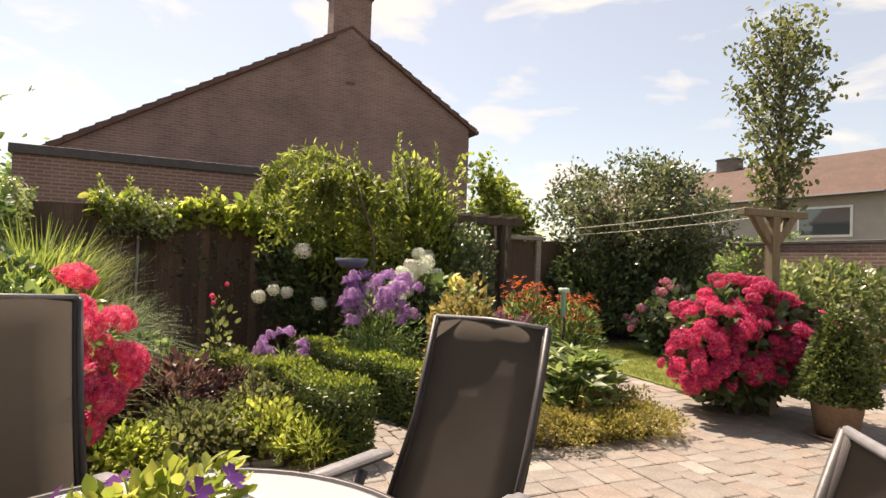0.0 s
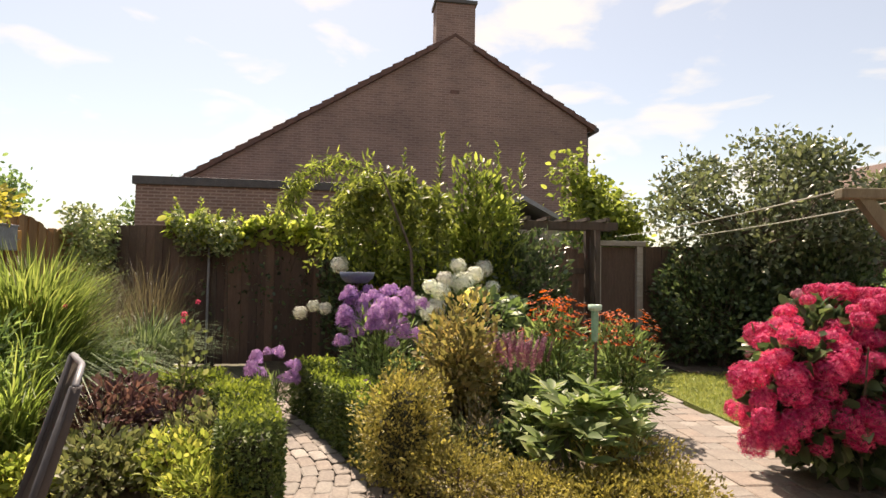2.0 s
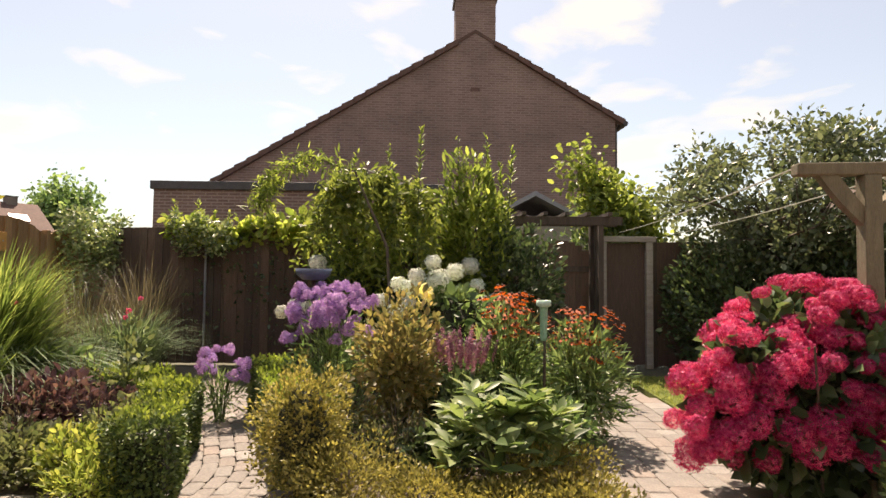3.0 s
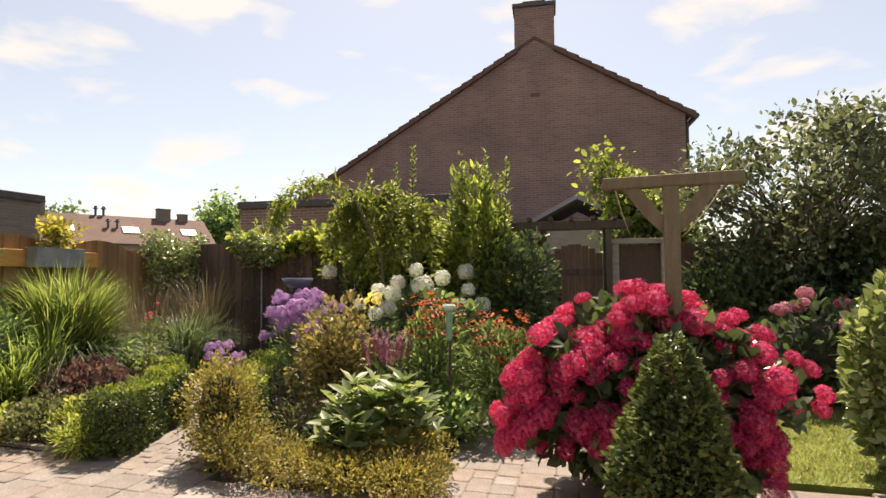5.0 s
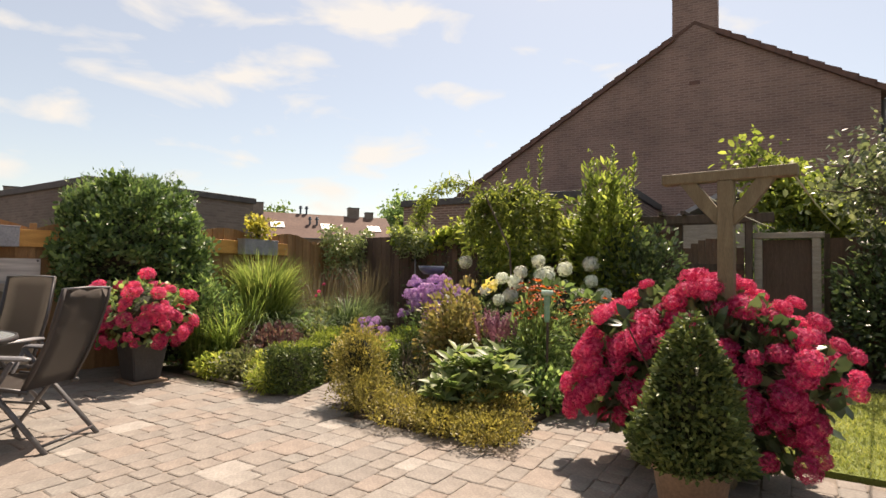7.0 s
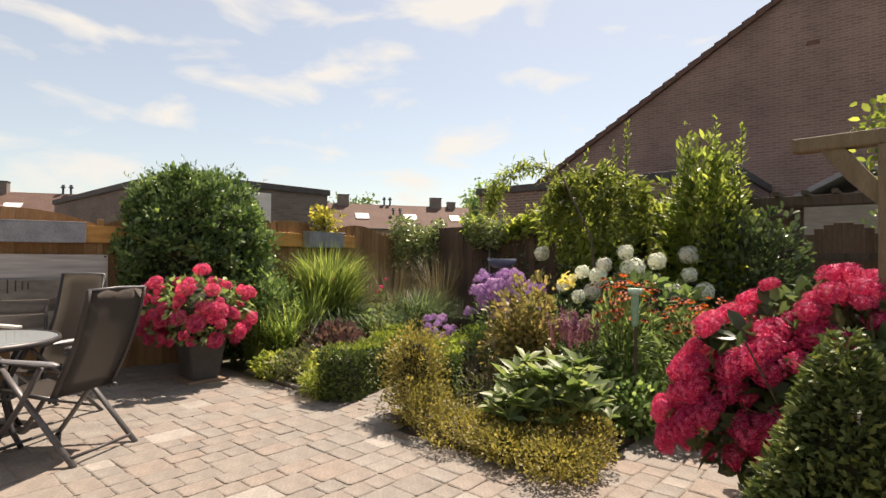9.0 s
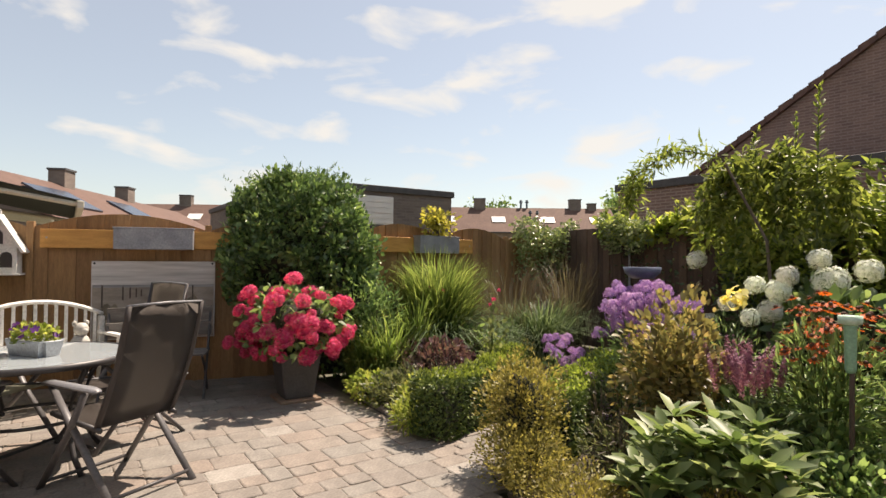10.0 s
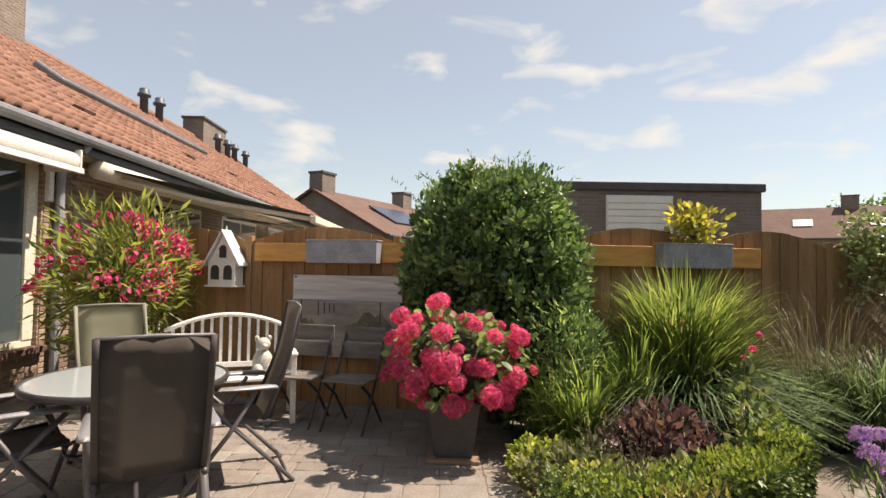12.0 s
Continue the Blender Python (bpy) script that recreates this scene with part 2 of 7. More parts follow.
M_FIELD = plain_mat("open ground", (0.07, 0.075, 0.045), (0.13, 0.12, 0.08), 0.95, 0, 0.3, 0.5, 4.0)
STONE_STOPS = [(0.0, (0.190, 0.170, 0.152)), (0.3, (0.212, 0.190, 0.168)), (0.55, (0.228, 0.188, 0.160)), (0.8, (0.200, 0.186, 0.168)), (0.93, (0.225, 0.207, 0.186)), (1.0, (0.285, 0.265, 0.24))]
M_STONE = piece_mat("tumbled paving stone", STONE_STOPS, 0.85)
M_STONES = piece_mat("tumbled paving stones", STONE_STOPS, 0.85, True)
M_BARK = plain_mat("bark", (0.07, 0.055, 0.04), (0.15, 0.12, 0.09), 0.9, 0, 5.0, 0.6, 40.0, (3, 3, 0.6))
# near-black filling: the shade inside crowns and hedges put into colour
M_INNER = plain_mat("dark inner shade filling", (0.022, 0.026, 0.014), (0.05, 0.052, 0.03), 0.95, 0, 14.0, 0.9, 60.0, (1, 1, 1), 0.03)
M_STEM = plain_mat("green stem", (0.05, 0.09, 0.02), (0.10, 0.13, 0.04), 0.7)
M_ROPE = plain_mat("clothesline", (0.42, 0.42, 0.34), (0.5, 0.5, 0.42), 0.7)
M_AWN = plain_mat("dark green awning cloth", (0.016, 0.022, 0.02), (0.022, 0.03, 0.027), 0.85, 0, 3.0, 0.1, 200.0)
M_AWNWHITE = plain_mat("off-white awning", (0.66, 0.65, 0.6), (0.74, 0.73, 0.68), 0.6, 0, 3.0, 0.1)
M_PANEL = plain_mat("solar panel", (0.03, 0.04, 0.06), (0.05, 0.06, 0.085), 0.2, 0, 3.0, 0.02)

L_BOX = leaf_mat("box leaves", (0.036, 0.064, 0.022), (0.084, 0.128, 0.040), (0.17, 0.215, 0.066), 0.14)
L_CONE = leaf_mat("clipped cone leaves", (0.05, 0.085, 0.034), (0.11, 0.16, 0.058), (0.23, 0.275, 0.10), 0.18)
L_YELLOW = leaf_mat("yellow-lime leaves", (0.26, 0.27, 0.055), (0.42, 0.40, 0.085), (0.58, 0.53, 0.15), 0.45)
# brighter copy of the box leaves: sun on hedge tops put into colour
L_BOXLIT = leaf_mat("sunlit box leaves", (0.12, 0.17, 0.035), (0.22, 0.29, 0.06), (0.34, 0.40, 0.10), 0.35)
L_LIME = leaf_mat("lime leaves", (0.132, 0.194, 0.046), (0.27, 0.325, 0.085), (0.43, 0.44, 0.145), 0.55)
L_GOLD = leaf_mat("golden small leaves", (0.14, 0.13, 0.045), (0.25, 0.222, 0.073), (0.40, 0.34, 0.125), 0.35)
L_MID = leaf_mat("mid green leaves", (0.084, 0.148, 0.066), (0.171, 0.265, 0.114), (0.319, 0.431, 0.199), 0.35)
L_DARK = leaf_mat("dark green leaves", (0.038, 0.063, 0.035), (0.075, 0.122, 0.06), (0.155, 0.212, 0.108), 0.25, 0.32, 0.5)
L_PRIVET = leaf_mat("glossy climber leaves", (0.052, 0.10, 0.045), (0.115, 0.20, 0.082), (0.27, 0.39, 0.15), 0.26, 0.38, 0.5)
L_GREY = leaf_mat("olive green leaves", (0.078, 0.103, 0.050), (0.156, 0.181, 0.092), (0.260, 0.274, 0.155), 0.4)
L_APPLE = leaf_mat("grey-green fruit leaves", (0.064, 0.09, 0.054), (0.135, 0.168, 0.104), (0.25, 0.29, 0.195), 0.34, 0.35, 0.45)
L_PALE = leaf_mat("pale green leaves", (0.093, 0.136, 0.056), (0.196, 0.247, 0.119), (0.350, 0.373, 0.238), 0.35, 0.3, 0.5)
L_PLUM = leaf_mat("plum leaves", (0.062, 0.034, 0.048), (0.131, 0.068, 0.087), (0.227, 0.129, 0.136), 0.25)
L_BRONZE = leaf_mat("bronze green leaves", (0.156, 0.145, 0.069), (0.278, 0.255, 0.108), (0.419, 0.324, 0.161), 0.4)
L_BROWNGRASS = leaf_mat("brown grass", (0.062, 0.054, 0.042), (0.11, 0.094, 0.074), (0.17, 0.145, 0.115), 0.35)
L_GRASS = leaf_mat("grass blades", (0.090, 0.142, 0.048), (0.192, 0.272, 0.080), (0.358, 0.425, 0.161), 0.45)
L_BLUEGRASS = leaf_mat("blue-green grass blades", (0.05, 0.085, 0.045), (0.105, 0.155, 0.085), (0.22, 0.28, 0.17), 0.3)
L_TURF = leaf_mat("turf blades", (0.143, 0.179, 0.062), (0.247, 0.281, 0.097), (0.350, 0.359, 0.164), 0.4)
L_BRIGHT = leaf_mat("sunny green leaves", (0.085, 0.125, 0.035), (0.185, 0.235, 0.062), (0.32, 0.37, 0.11), 0.5)
L_BROAD = leaf_mat("broad glossy leaves", (0.065, 0.107, 0.042), (0.15, 0.205, 0.085), (0.27, 0.31, 0.165), 0.38, 0.45, 0.4)
F_PINK = leaf_mat("deep pink petals", (0.43, 0.02, 0.115), (0.61, 0.05, 0.20), (0.80, 0.19, 0.36), 0.28, 0.6, 0.2)
F_RED = leaf_mat("coral pink petals", (0.52, 0.035, 0.14), (0.68, 0.08, 0.25), (0.83, 0.24, 0.42), 0.3, 0.6, 0.2)
F_WHITE = leaf_mat("white petals", (0.72, 0.76, 0.70), (0.80, 0.83, 0.83), (0.86, 0.88, 0.92), 0.1, 0.6, 0.2)
F_PURPLE = leaf_mat("violet petals", (0.27, 0.14, 0.48), (0.40, 0.23, 0.62), (0.55, 0.38, 0.74), 0.4, 0.6, 0.2)
F_ORANGE = leaf_mat("orange petals", (0.34, 0.045, 0.015), (0.50, 0.095, 0.022), (0.62, 0.19, 0.04), 0.4, 0.6, 0.2)
F_YELLOW = leaf_mat("yellow petals", (0.72, 0.64, 0.22), (0.80, 0.74, 0.34), (0.84, 0.80, 0.48), 0.4, 0.6, 0.2)
F_MAUVE = leaf_mat("mauve florets", (0.19, 0.07, 0.15), (0.31, 0.13, 0.24), (0.42, 0.24, 0.35), 0.3, 0.6, 0.2)
F_PALEPINK = leaf_mat("pale pink petals", (0.396, 0.120, 0.237), (0.475, 0.203, 0.342), (0.533, 0.315, 0.456), 0.4, 0.6, 0.2)

# ---- builders ----
R = np.random.default_rng(7)
CU, SU = math.cos(radians(27.8)), math.sin(radians(27.8))


def uv(u, v, z=0.0):
    """A place on the plot's own grid: u along the back fence, v towards it."""
    return Vector((CU * u - SU * v, SU * u + CU * v, z))


def quick(name, verts, faces, mat, parent=None, label="", smooth=False):
    """One mesh object from arrays; faces all of one size."""
    v = np.asarray(verts, dtype=np.float32).reshape(-1, 3)
    f = np.asarray(faces, dtype=np.int32)
    me = bpy.data.meshes.new(name)
    me.vertices.add(len(v))
    me.vertices.foreach_set("co", v.ravel())
    me.loops.add(f.size)
    me.loops.foreach_set("vertex_index", f.ravel())
    me.polygons.add(len(f))
    me.polygons.foreach_set("loop_start", np.arange(0, f.size, f.shape[1], dtype=np.int32))
    if smooth:
        me.polygons.foreach_set("use_smooth", np.ones(len(f), dtype=bool))
    me.update(calc_edges=True)
    me.materials.append(mat)
    ob = new(name, me)
    ob.parent = parent
    if label:
        ob["label"] = label
    return ob


def part(name, bm, mat, parent=None, label="", smooth=False):
    me = bpy.data.meshes.new(name)
    bmesh.ops.recalc_face_normals(bm, faces=bm.faces)
    bm.to_mesh(me)
    bm.free()
    me.materials.append(mat)
    if smooth:
        for p in me.polygons:
            p.use_smooth = True
    ob = new(name, me)
    ob.parent = parent
    if label:
        ob["label"] = label
    return ob


def thing(name, m, label, category, group="", kind=""):
    ob = new(name)
    ob.empty_display_size = 0.2
    ob.matrix_basis = m if isinstance(m, Matrix) else Matrix.Translation(m)
    return tagged(ob, label, category, group, kind)


def box(bm, x0, x1, y0, y1, z0, z1, m=None, bevel=0.0):
    made = bmesh.ops.create_cube(bm, size=1.0)["verts"]
    t = Matrix.Translation(((x0 + x1) / 2, (y0 + y1) / 2, (z0 + z1) / 2)) @ Matrix.Diagonal((abs(x1 - x0), abs(y1 - y0), abs(z1 - z0), 1))
    bmesh.ops.transform(bm, matrix=(m @ t) if m else t, verts=made)
    if bevel:
        edges = list({e for v in made for e in v.link_edges})
        bmesh.ops.bevel(bm, geom=edges, offset=bevel, segments=2, affect="EDGES", profile=0.5)
    return bm


def boxed(x0, x1, y0, y1, z0, z1, m=None, bevel=0.0):
    return box(bmesh.new(), x0, x1, y0, y1, z0, z1, m, bevel)


def tube(bm, pts, r, n=8, flat=1.0):
    """A tube along points; r one radius or one for each point; flat squeezes it."""
    pts = [Vector(p) for p in pts]
    rs = r if isinstance(r, (list, tuple)) else [r] * len(pts)
    rings = []
    for k, p in enumerate(pts):
        d = (pts[min(k + 1, len(pts) - 1)] - pts[max(k - 1, 0)]).normalized()
        a = d.cross(Vector((0, 0, 1)))
        a = a.normalized() if a.length > 0.05 else Vector((1, 0, 0))
        b = d.cross(a).normalized()
        rings.append([bm.verts.new(p + rs[k] * (math.cos(2 * math.pi * i / n) * a + flat * math.sin(2 * math.pi * i / n) * b)) for i in range(n)])
    for q, w in zip(rings, rings[1:]):
        for i in range(n):
            bm.faces.new((q[i], q[(i + 1) % n], w[(i + 1) % n], w[i]))
    bm.faces.new(rings[0][::-1])
    bm.faces.new(rings[-1])
    return bm


def tubed(pts, r, n=8, flat=1.0):
    return tube(bmesh.new(), pts, r, n, flat)


def lathe(profile, n=24):
    bm = bmesh.new()
    rings = [[bm.verts.new((r * math.cos(2 * math.pi * i / n), r * math.sin(2 * math.pi * i / n), z)) for i in range(n)] for r, z in profile]
    for q, w in zip(rings, rings[1:]):
        for i in range(n):
            bm.faces.new((q[i], q[(i + 1) % n], w[(i + 1) % n], w[i]))
    bm.faces.new(rings[0][::-1])
    bm.faces.new(rings[-1])
    return bm


def prism(outline, z0, z1):
    """An upright solid over a flat outline of (x, y)."""
    bm = bmesh.new()
    lo = [bm.verts.new((x, y, z0)) for x, y in outline]
    hi = [bm.verts.new((x, y, z1)) for x, y in outline]
    bm.faces.new(lo[::-1])
    bm.faces.new(hi)
    for i in range(len(lo)):
        j = (i + 1) % len(lo)
        bm.faces.new((lo[i], lo[j], hi[j], hi[i]))
    return bm


def slab_xz(outline, y0, y1):
    """A solid over an outline in x and z, from y0 to y1."""
    bm = prism(outline, y0, y1)
    for v in bm.verts:
        v.co = Vector((v.co.x, v.co.z, v.co.y))
    return bm


# leaf shapes: points, triangles; length 1 along y
RHOMB = (np.array([(0, 0, 0), (0.27, 0.42, 0.07), (0, 1, -0.04), (-0.27, 0.42, 0.07)]), np.array([(0, 1, 2), (0, 2, 3)]))
OVAL = (np.array([(0, 0, 0), (0.26, 0.28, 0.07), (0.25, 0.68, 0.05), (0, 1, -0.08), (-0.25, 0.68, 0.05), (-0.26, 0.28, 0.07), (0, 0.5, 0)]),
        np.array([(0, 1, 6), (1, 2, 6), (2, 3, 6), (3, 4, 6), (4, 5, 6), (5, 0, 6)]))
LANCE = (np.array([(0, 0, 0), (0.10, 0.35, 0.03), (0, 1, -0.10), (-0.10, 0.35, 0.03)]), np.array([(0, 1, 2), (0, 2, 3)]))
ELLIP = (np.array([(0, 0, 0), (0.15, 0.3, 0.05), (0.15, 0.65, 0.03), (0, 1, -0.1), (-0.15, 0.65, 0.03), (-0.15, 0.3, 0.05), (0, 0.5, 0)]), OVAL[1])
FLORET = (np.array([(0, 0, 0), (0.5, 0.12, 0.1), (0.42, 0.55, 0.02), (0.1, 0.5, 0.1), (-0.12, 0.5, 0.1), (-0.55, 0.42, 0.02), (-0.5, 0.1, 0.1),
                    (-0.5, -0.12, 0.1), (-0.42, -0.55, 0.02), (-0.1, -0.5, 0.1), (0.12, -0.5, 0.1), (0.55, -0.42, 0.02), (0.5, -0.1, 0.1)]),
          np.array([(0, 1, 2), (0, 2, 3), (0, 4, 5), (0, 5, 6), (0, 7, 8), (0, 8, 9), (0, 10, 11), (0, 11, 12)]))


PETALS = (np.array([(0, 0, 0), (0.42, 0.2, 0.06), (0.2, 0.5, 0.04), (-0.2, 0.42, 0.08), (-0.5, 0.2, 0.02), (-0.42, -0.2, 0.06), (-0.2, -0.5, 0.04), (0.2, -0.42, 0.08), (0.5, -0.2, 0.02)]),
          np.array([(0, 1, 2), (0, 3, 4), (0, 5, 6), (0, 7, 8)]))


def unit(a):
    return a / np.maximum(np.linalg.norm(a, axis=1, keepdims=True), 1e-6)


def scatter(shape, at, along, up, size):
    """Verts and triangles of one shape set at many places."""
    tv, tf = shape
    at, size = np.asarray(at, float), np.asarray(size, float)
    y = unit(np.asarray(along, float))
    x = unit(np.cross(y, np.asarray(up, float)))
    z = np.cross(x, y)
    s = size.reshape(-1, 1, 1)
    v = at[:, None, :] + s * (tv[None, :, 0:1] * x[:, None, :] + tv[None, :, 1:2] * y[:, None, :] + tv[None, :, 2:3] * z[:, None, :])
    f = tf[None] + (np.arange(len(at)) * len(tv))[:, None, None]
    return v.reshape(-1, 3), f.reshape(-1, 3)


def join(sets):
    vs, fs, k = [], [], 0
    for v, f in sets:
        vs.append(v)
        fs.append(f + k)
        k += len(v)
    return np.concatenate(vs), np.concatenate(fs)


def rand_dirs(n):
    return unit(R.normal(size=(n, 3)))


def lumpy(d, amount, k, seed):
    s = seed * 1.7
    return 1 + amount * (np.sin(k * d[:, 0] + s) * np.sin(k * d[:, 1] + 2 * s) + 0.7 * np.sin(1.9 * k * d[:, 2] + 1.7 * k * d[:, 0] + s) * np.sin(1.6 * k * d[:, 1] - s))


def crown(n, centre, radii, size, shape=OVAL, depth=0.45, lump=0.16, k=3.2, seed=1, up=0.5, floor=0.02, droop=0.0):
    """Leaves that fill an uneven crown, most of them near its skin."""
    d = rand_dirs(n)
    r = (1 - depth * R.random(n) ** 1.6) * lumpy(d, lump, k, seed)
    at = np.array(centre) + d * r[:, None] * np.array(radii)
    along = d + 0.9 * rand_dirs(n) + np.array((0, 0, up - droop))
    norm = d * 0.6 + rand_dirs(n) * 0.8 + np.array((0, 0, 0.6))
    keep = at[:, 2] > floor
    s = size * (0.6 + 0.75 * R.random(n))
    return scatter(shape, at[keep], along[keep], norm[keep], s[keep])


def blades(n, base, spread, height, lean, width, segs=5):
    """Arching grass blades from one tuft, as joined strips."""
    a = R.random(n) * 2 * math.pi
    rr = spread * np.sqrt(R.random(n))
    p0 = np.stack([base[0] + rr * np.cos(a), base[1] + rr * np.sin(a), np.full(n, base[2])], 1)
    a2 = a + R.normal(0, 0.5, n)
    h = height * (0.55 + 0.5 * R.random(n))
    ln = lean * (0.25 + 0.95 * R.random(n))
    t = np.linspace(0, 1, segs + 1)
    out = np.stack([np.cos(a2), np.sin(a2), np.zeros(n)], 1)
    side = np.stack([-np.sin(a2), np.cos(a2), np.zeros(n)], 1)
    zc = h[:, None] * (1.35 * t - 0.35 * t ** 2 - (ln / max(height, 0.01) * 0.55)[:, None] * t ** 3)
    c = p0[:, None, :] + out[:, None, :] * (ln[:, None] * t[None] ** 2)[:, :, None]
    c[:, :, 2] += zc
    w = width * (0.7 + 0.6 * R.random(n))[:, None] * (1 - t[None] ** 2.2 * 0.95)
    lft, rgt = c - side[:, None] * w[:, :, None] / 2, c + side[:, None] * w[:, :, None] / 2
    v = np.stack([lft, rgt], 2).reshape(-1, 3)
    k = np.arange(n)[:, None] * (2 * (segs + 1)) + 2 * np.arange(segs)[None]
    q = np.stack([k, k + 1, k + 3, k + 2], 2).reshape(-1, 4)
    f = np.concatenate([q[:, [0, 1, 2]], q[:, [0, 2, 3]]])
    v[:, 2] = np.maximum(v[:, 2], 0.005)
    return v, f


def head_mesh(name, n, radius, floret, mat, flat=0.8, shape=FLORET, ruffle=0.35):
    """A rounded flower head of many florets, as shared mesh data."""
    i = np.arange(n) + 0.5
    ph, th = np.arccos(1 - 1.75 * i / n), math.pi * (1 + 5 ** 0.5) * i
    d = np.stack([np.cos(th) * np.sin(ph), np.sin(th) * np.sin(ph), np.cos(ph)], 1)
    at = d * radius * np.array((1, 1, flat)) * (0.84 + 0.3 * R.random((n, 1))) * lumpy(d, 0.09, 4.0, n)[:, None]
    v, f = scatter(shape, at, np.cross(d, rand_dirs(n)), d + ruffle * rand_dirs(n), floret * (0.8 + 0.4 * R.random(n)))
    ob = quick(name, v, f, mat)
    me = ob.data
    bpy.data.objects.remove(ob)
    return me


def panicle_mesh(name, n, wide, tall, floret, mat, seed):
    """A loose pointed truss of florets, uneven in outline, as shared mesh data."""
    t = R.random(n) ** 0.8
    a = R.random(n) * 6.283
    d = np.stack([np.cos(a), np.sin(a), 0.5 + 0 * a], 1)
    q = wide * np.sqrt(1 - (1.5 * t - 0.5) ** 2) * (0.5 + 0.5 * R.random(n)) * (1 + 0.25 * np.sin(3 * a + seed))
    at = np.stack([q * np.cos(a), q * np.sin(a), tall * (t - 0.35)], 1)
    v, f = scatter(PETALS, at, np.cross(d, rand_dirs(n)), d + 0.5 * rand_dirs(n), floret * (0.75 + 0.5 * R.random(n)))
    ob = quick(name, v, f, mat)
    me = ob.data
    bpy.data.objects.remove(ob)
    return me


def put_head(name, me, at, tilt, parent, size=1.0, label=""):
    ob = new(name, me)
    q = Vector((0, 0, 1)).rotation_difference(Vector(tilt).normalized())
    ob.matrix_basis = Matrix.LocRotScale(at, q, (size, size, size))
    ob.parent = parent
    if label:
        ob["label"] = label
    return ob


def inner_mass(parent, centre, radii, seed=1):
    """An added dark solid in place of dense inner twigs: blocks light, paints shade."""
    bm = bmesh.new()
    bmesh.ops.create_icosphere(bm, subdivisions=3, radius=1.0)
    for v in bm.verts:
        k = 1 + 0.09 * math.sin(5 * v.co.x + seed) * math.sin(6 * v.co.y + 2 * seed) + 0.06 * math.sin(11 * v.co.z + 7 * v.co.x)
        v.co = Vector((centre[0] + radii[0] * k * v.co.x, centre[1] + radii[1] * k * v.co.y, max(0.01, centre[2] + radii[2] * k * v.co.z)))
    return part("shade_core", bm, M_INNER, parent, "dark solid core standing in for the shade inside the crown", True)


def stems(n, top_z, spread, r=0.008, lean=0.6, mat=None, parent=None, base=(0, 0), z0=0.0, name="stem"):
    """Single stems that fan out from a plant's foot, each a part."""
    for k in range(n):
        a, q = R.random() * 6.28, spread * (0.3 + 0.7 * R.random())
        b = Vector((base[0] + 0.25 * q * math.cos(a), base[1] + 0.25 * q * math.sin(a), z0))
        e = Vector((base[0] + q * math.cos(a), base[1] + q * math.sin(a), z0 + (top_z - z0) * (0.7 + 0.3 * R.random())))
        mid = b.lerp(e, 0.5) + Vector((0, 0, 0.1 * (top_z - z0)))
        part(name, tubed([b, mid, e], [r, r * 0.8, r * 0.5], 5), mat or M_STEM, parent)


def shrub(name, label, category, at, radii, height, n, size, mat, shape=OVAL, seed=1, lump=0.16, depth=0.45, twigs=7, group="", z0=0.0, droop=0.0, k=3.2):
    t = thing(name, (at[0], at[1], z0), label, category, group)
    stems(twigs, height * 0.8, min(radii[:2]) * 0.7, 0.012, mat=M_BARK, parent=t)
    v, f = crown(n, (0, 0, height * 0.52), (radii[0], radii[1], height * 0.5), size, shape, depth, lump, k, seed, droop=droop)
    quick("foliage", v, f, mat, t)
    return t

# ---- ground ----
quick("ground", [(-400, -400, -0.06), (400, -400, -0.06), (400, 400, -0.06), (-400, 400, -0.06)], [(0, 1, 2, 3)], M_FIELD)
tagged(bpy.data.objects["ground"], "bare ground reaching the horizon around the houses", "ground", kind="structure")


def flat_patch(name, outline, z0, z1, mat, label):
    ob = part(name, prism(outline, z0, z1), mat)
    return tagged(ob, label, name.split("_")[0], kind="structure")


PATIO = [(-6.0, -5.0), (9.5, -5.0), (9.5, 3.9), (4.55, 3.9), (4.55, 8.35), (3.45, 8.35), (3.15, 3.2), (1.65, 3.2), (0.95, 3.75), (0.6, 3.42), (-6.0, 3.6)]
flat_patch("pavement", [uv(*p).xy for p in PATIO], -0.06, -0.009, M_SAND, "sandy joint bed under the tumbled paving stones")
PAVEMENT = bpy.data.objects["pavement"]
# soil of the two beds, with a gap for the narrow path
flat_patch("soil_centre", [uv(*p).xy for p in [(1.76, 3.22), (3.08, 3.22), (3.5, 8.3), (-0.6, 8.3), (0.25, 6.2)]], -0.05, 0.02, M_SOIL, "dark bare soil of the central flower bed")
flat_patch("soil_left", [(-2.5, 2.7), (-1.1, 3.34), (-1.28, 3.8), (-1.75, 4.25), (-2.4, 4.48), (-3.5, 4.35), (-5.3, 5.9), (-3.85, 2.7)], -0.05, 0.02, M_SOIL, "dark bare soil of the flower bed beside the fence")
flat_patch("path_sand", [(-1.7, 4.3), (-2.4, 4.5), (-3.5, 4.37), (-4.6, 5.4), (-5.2, 6.2), (-4.2, 6.5), (-3.3, 5.9), (-2.4, 5.35)], -0.05, 0.003, M_SAND, "sandy trodden end of the narrow garden path")
flat_patch("soil_back", [uv(*p).xy for p in [(5.6, 7.2), (10.5, 7.2), (10.5, 8.4), (5.6, 8.4)]], -0.05, 0.022, M_SOIL, "shaded soil under the shrubs behind the lawn")
LAWN = [(4.62, 3.98), (9.5, 3.98), (9.5, 7.2), (5.5, 7.25), (4.62, 7.6)]
flat_patch("lawn", [uv(*p).xy for p in LAWN], -0.05, 0.012, M_LAWN, "short sunlit green lawn with a clean edge")


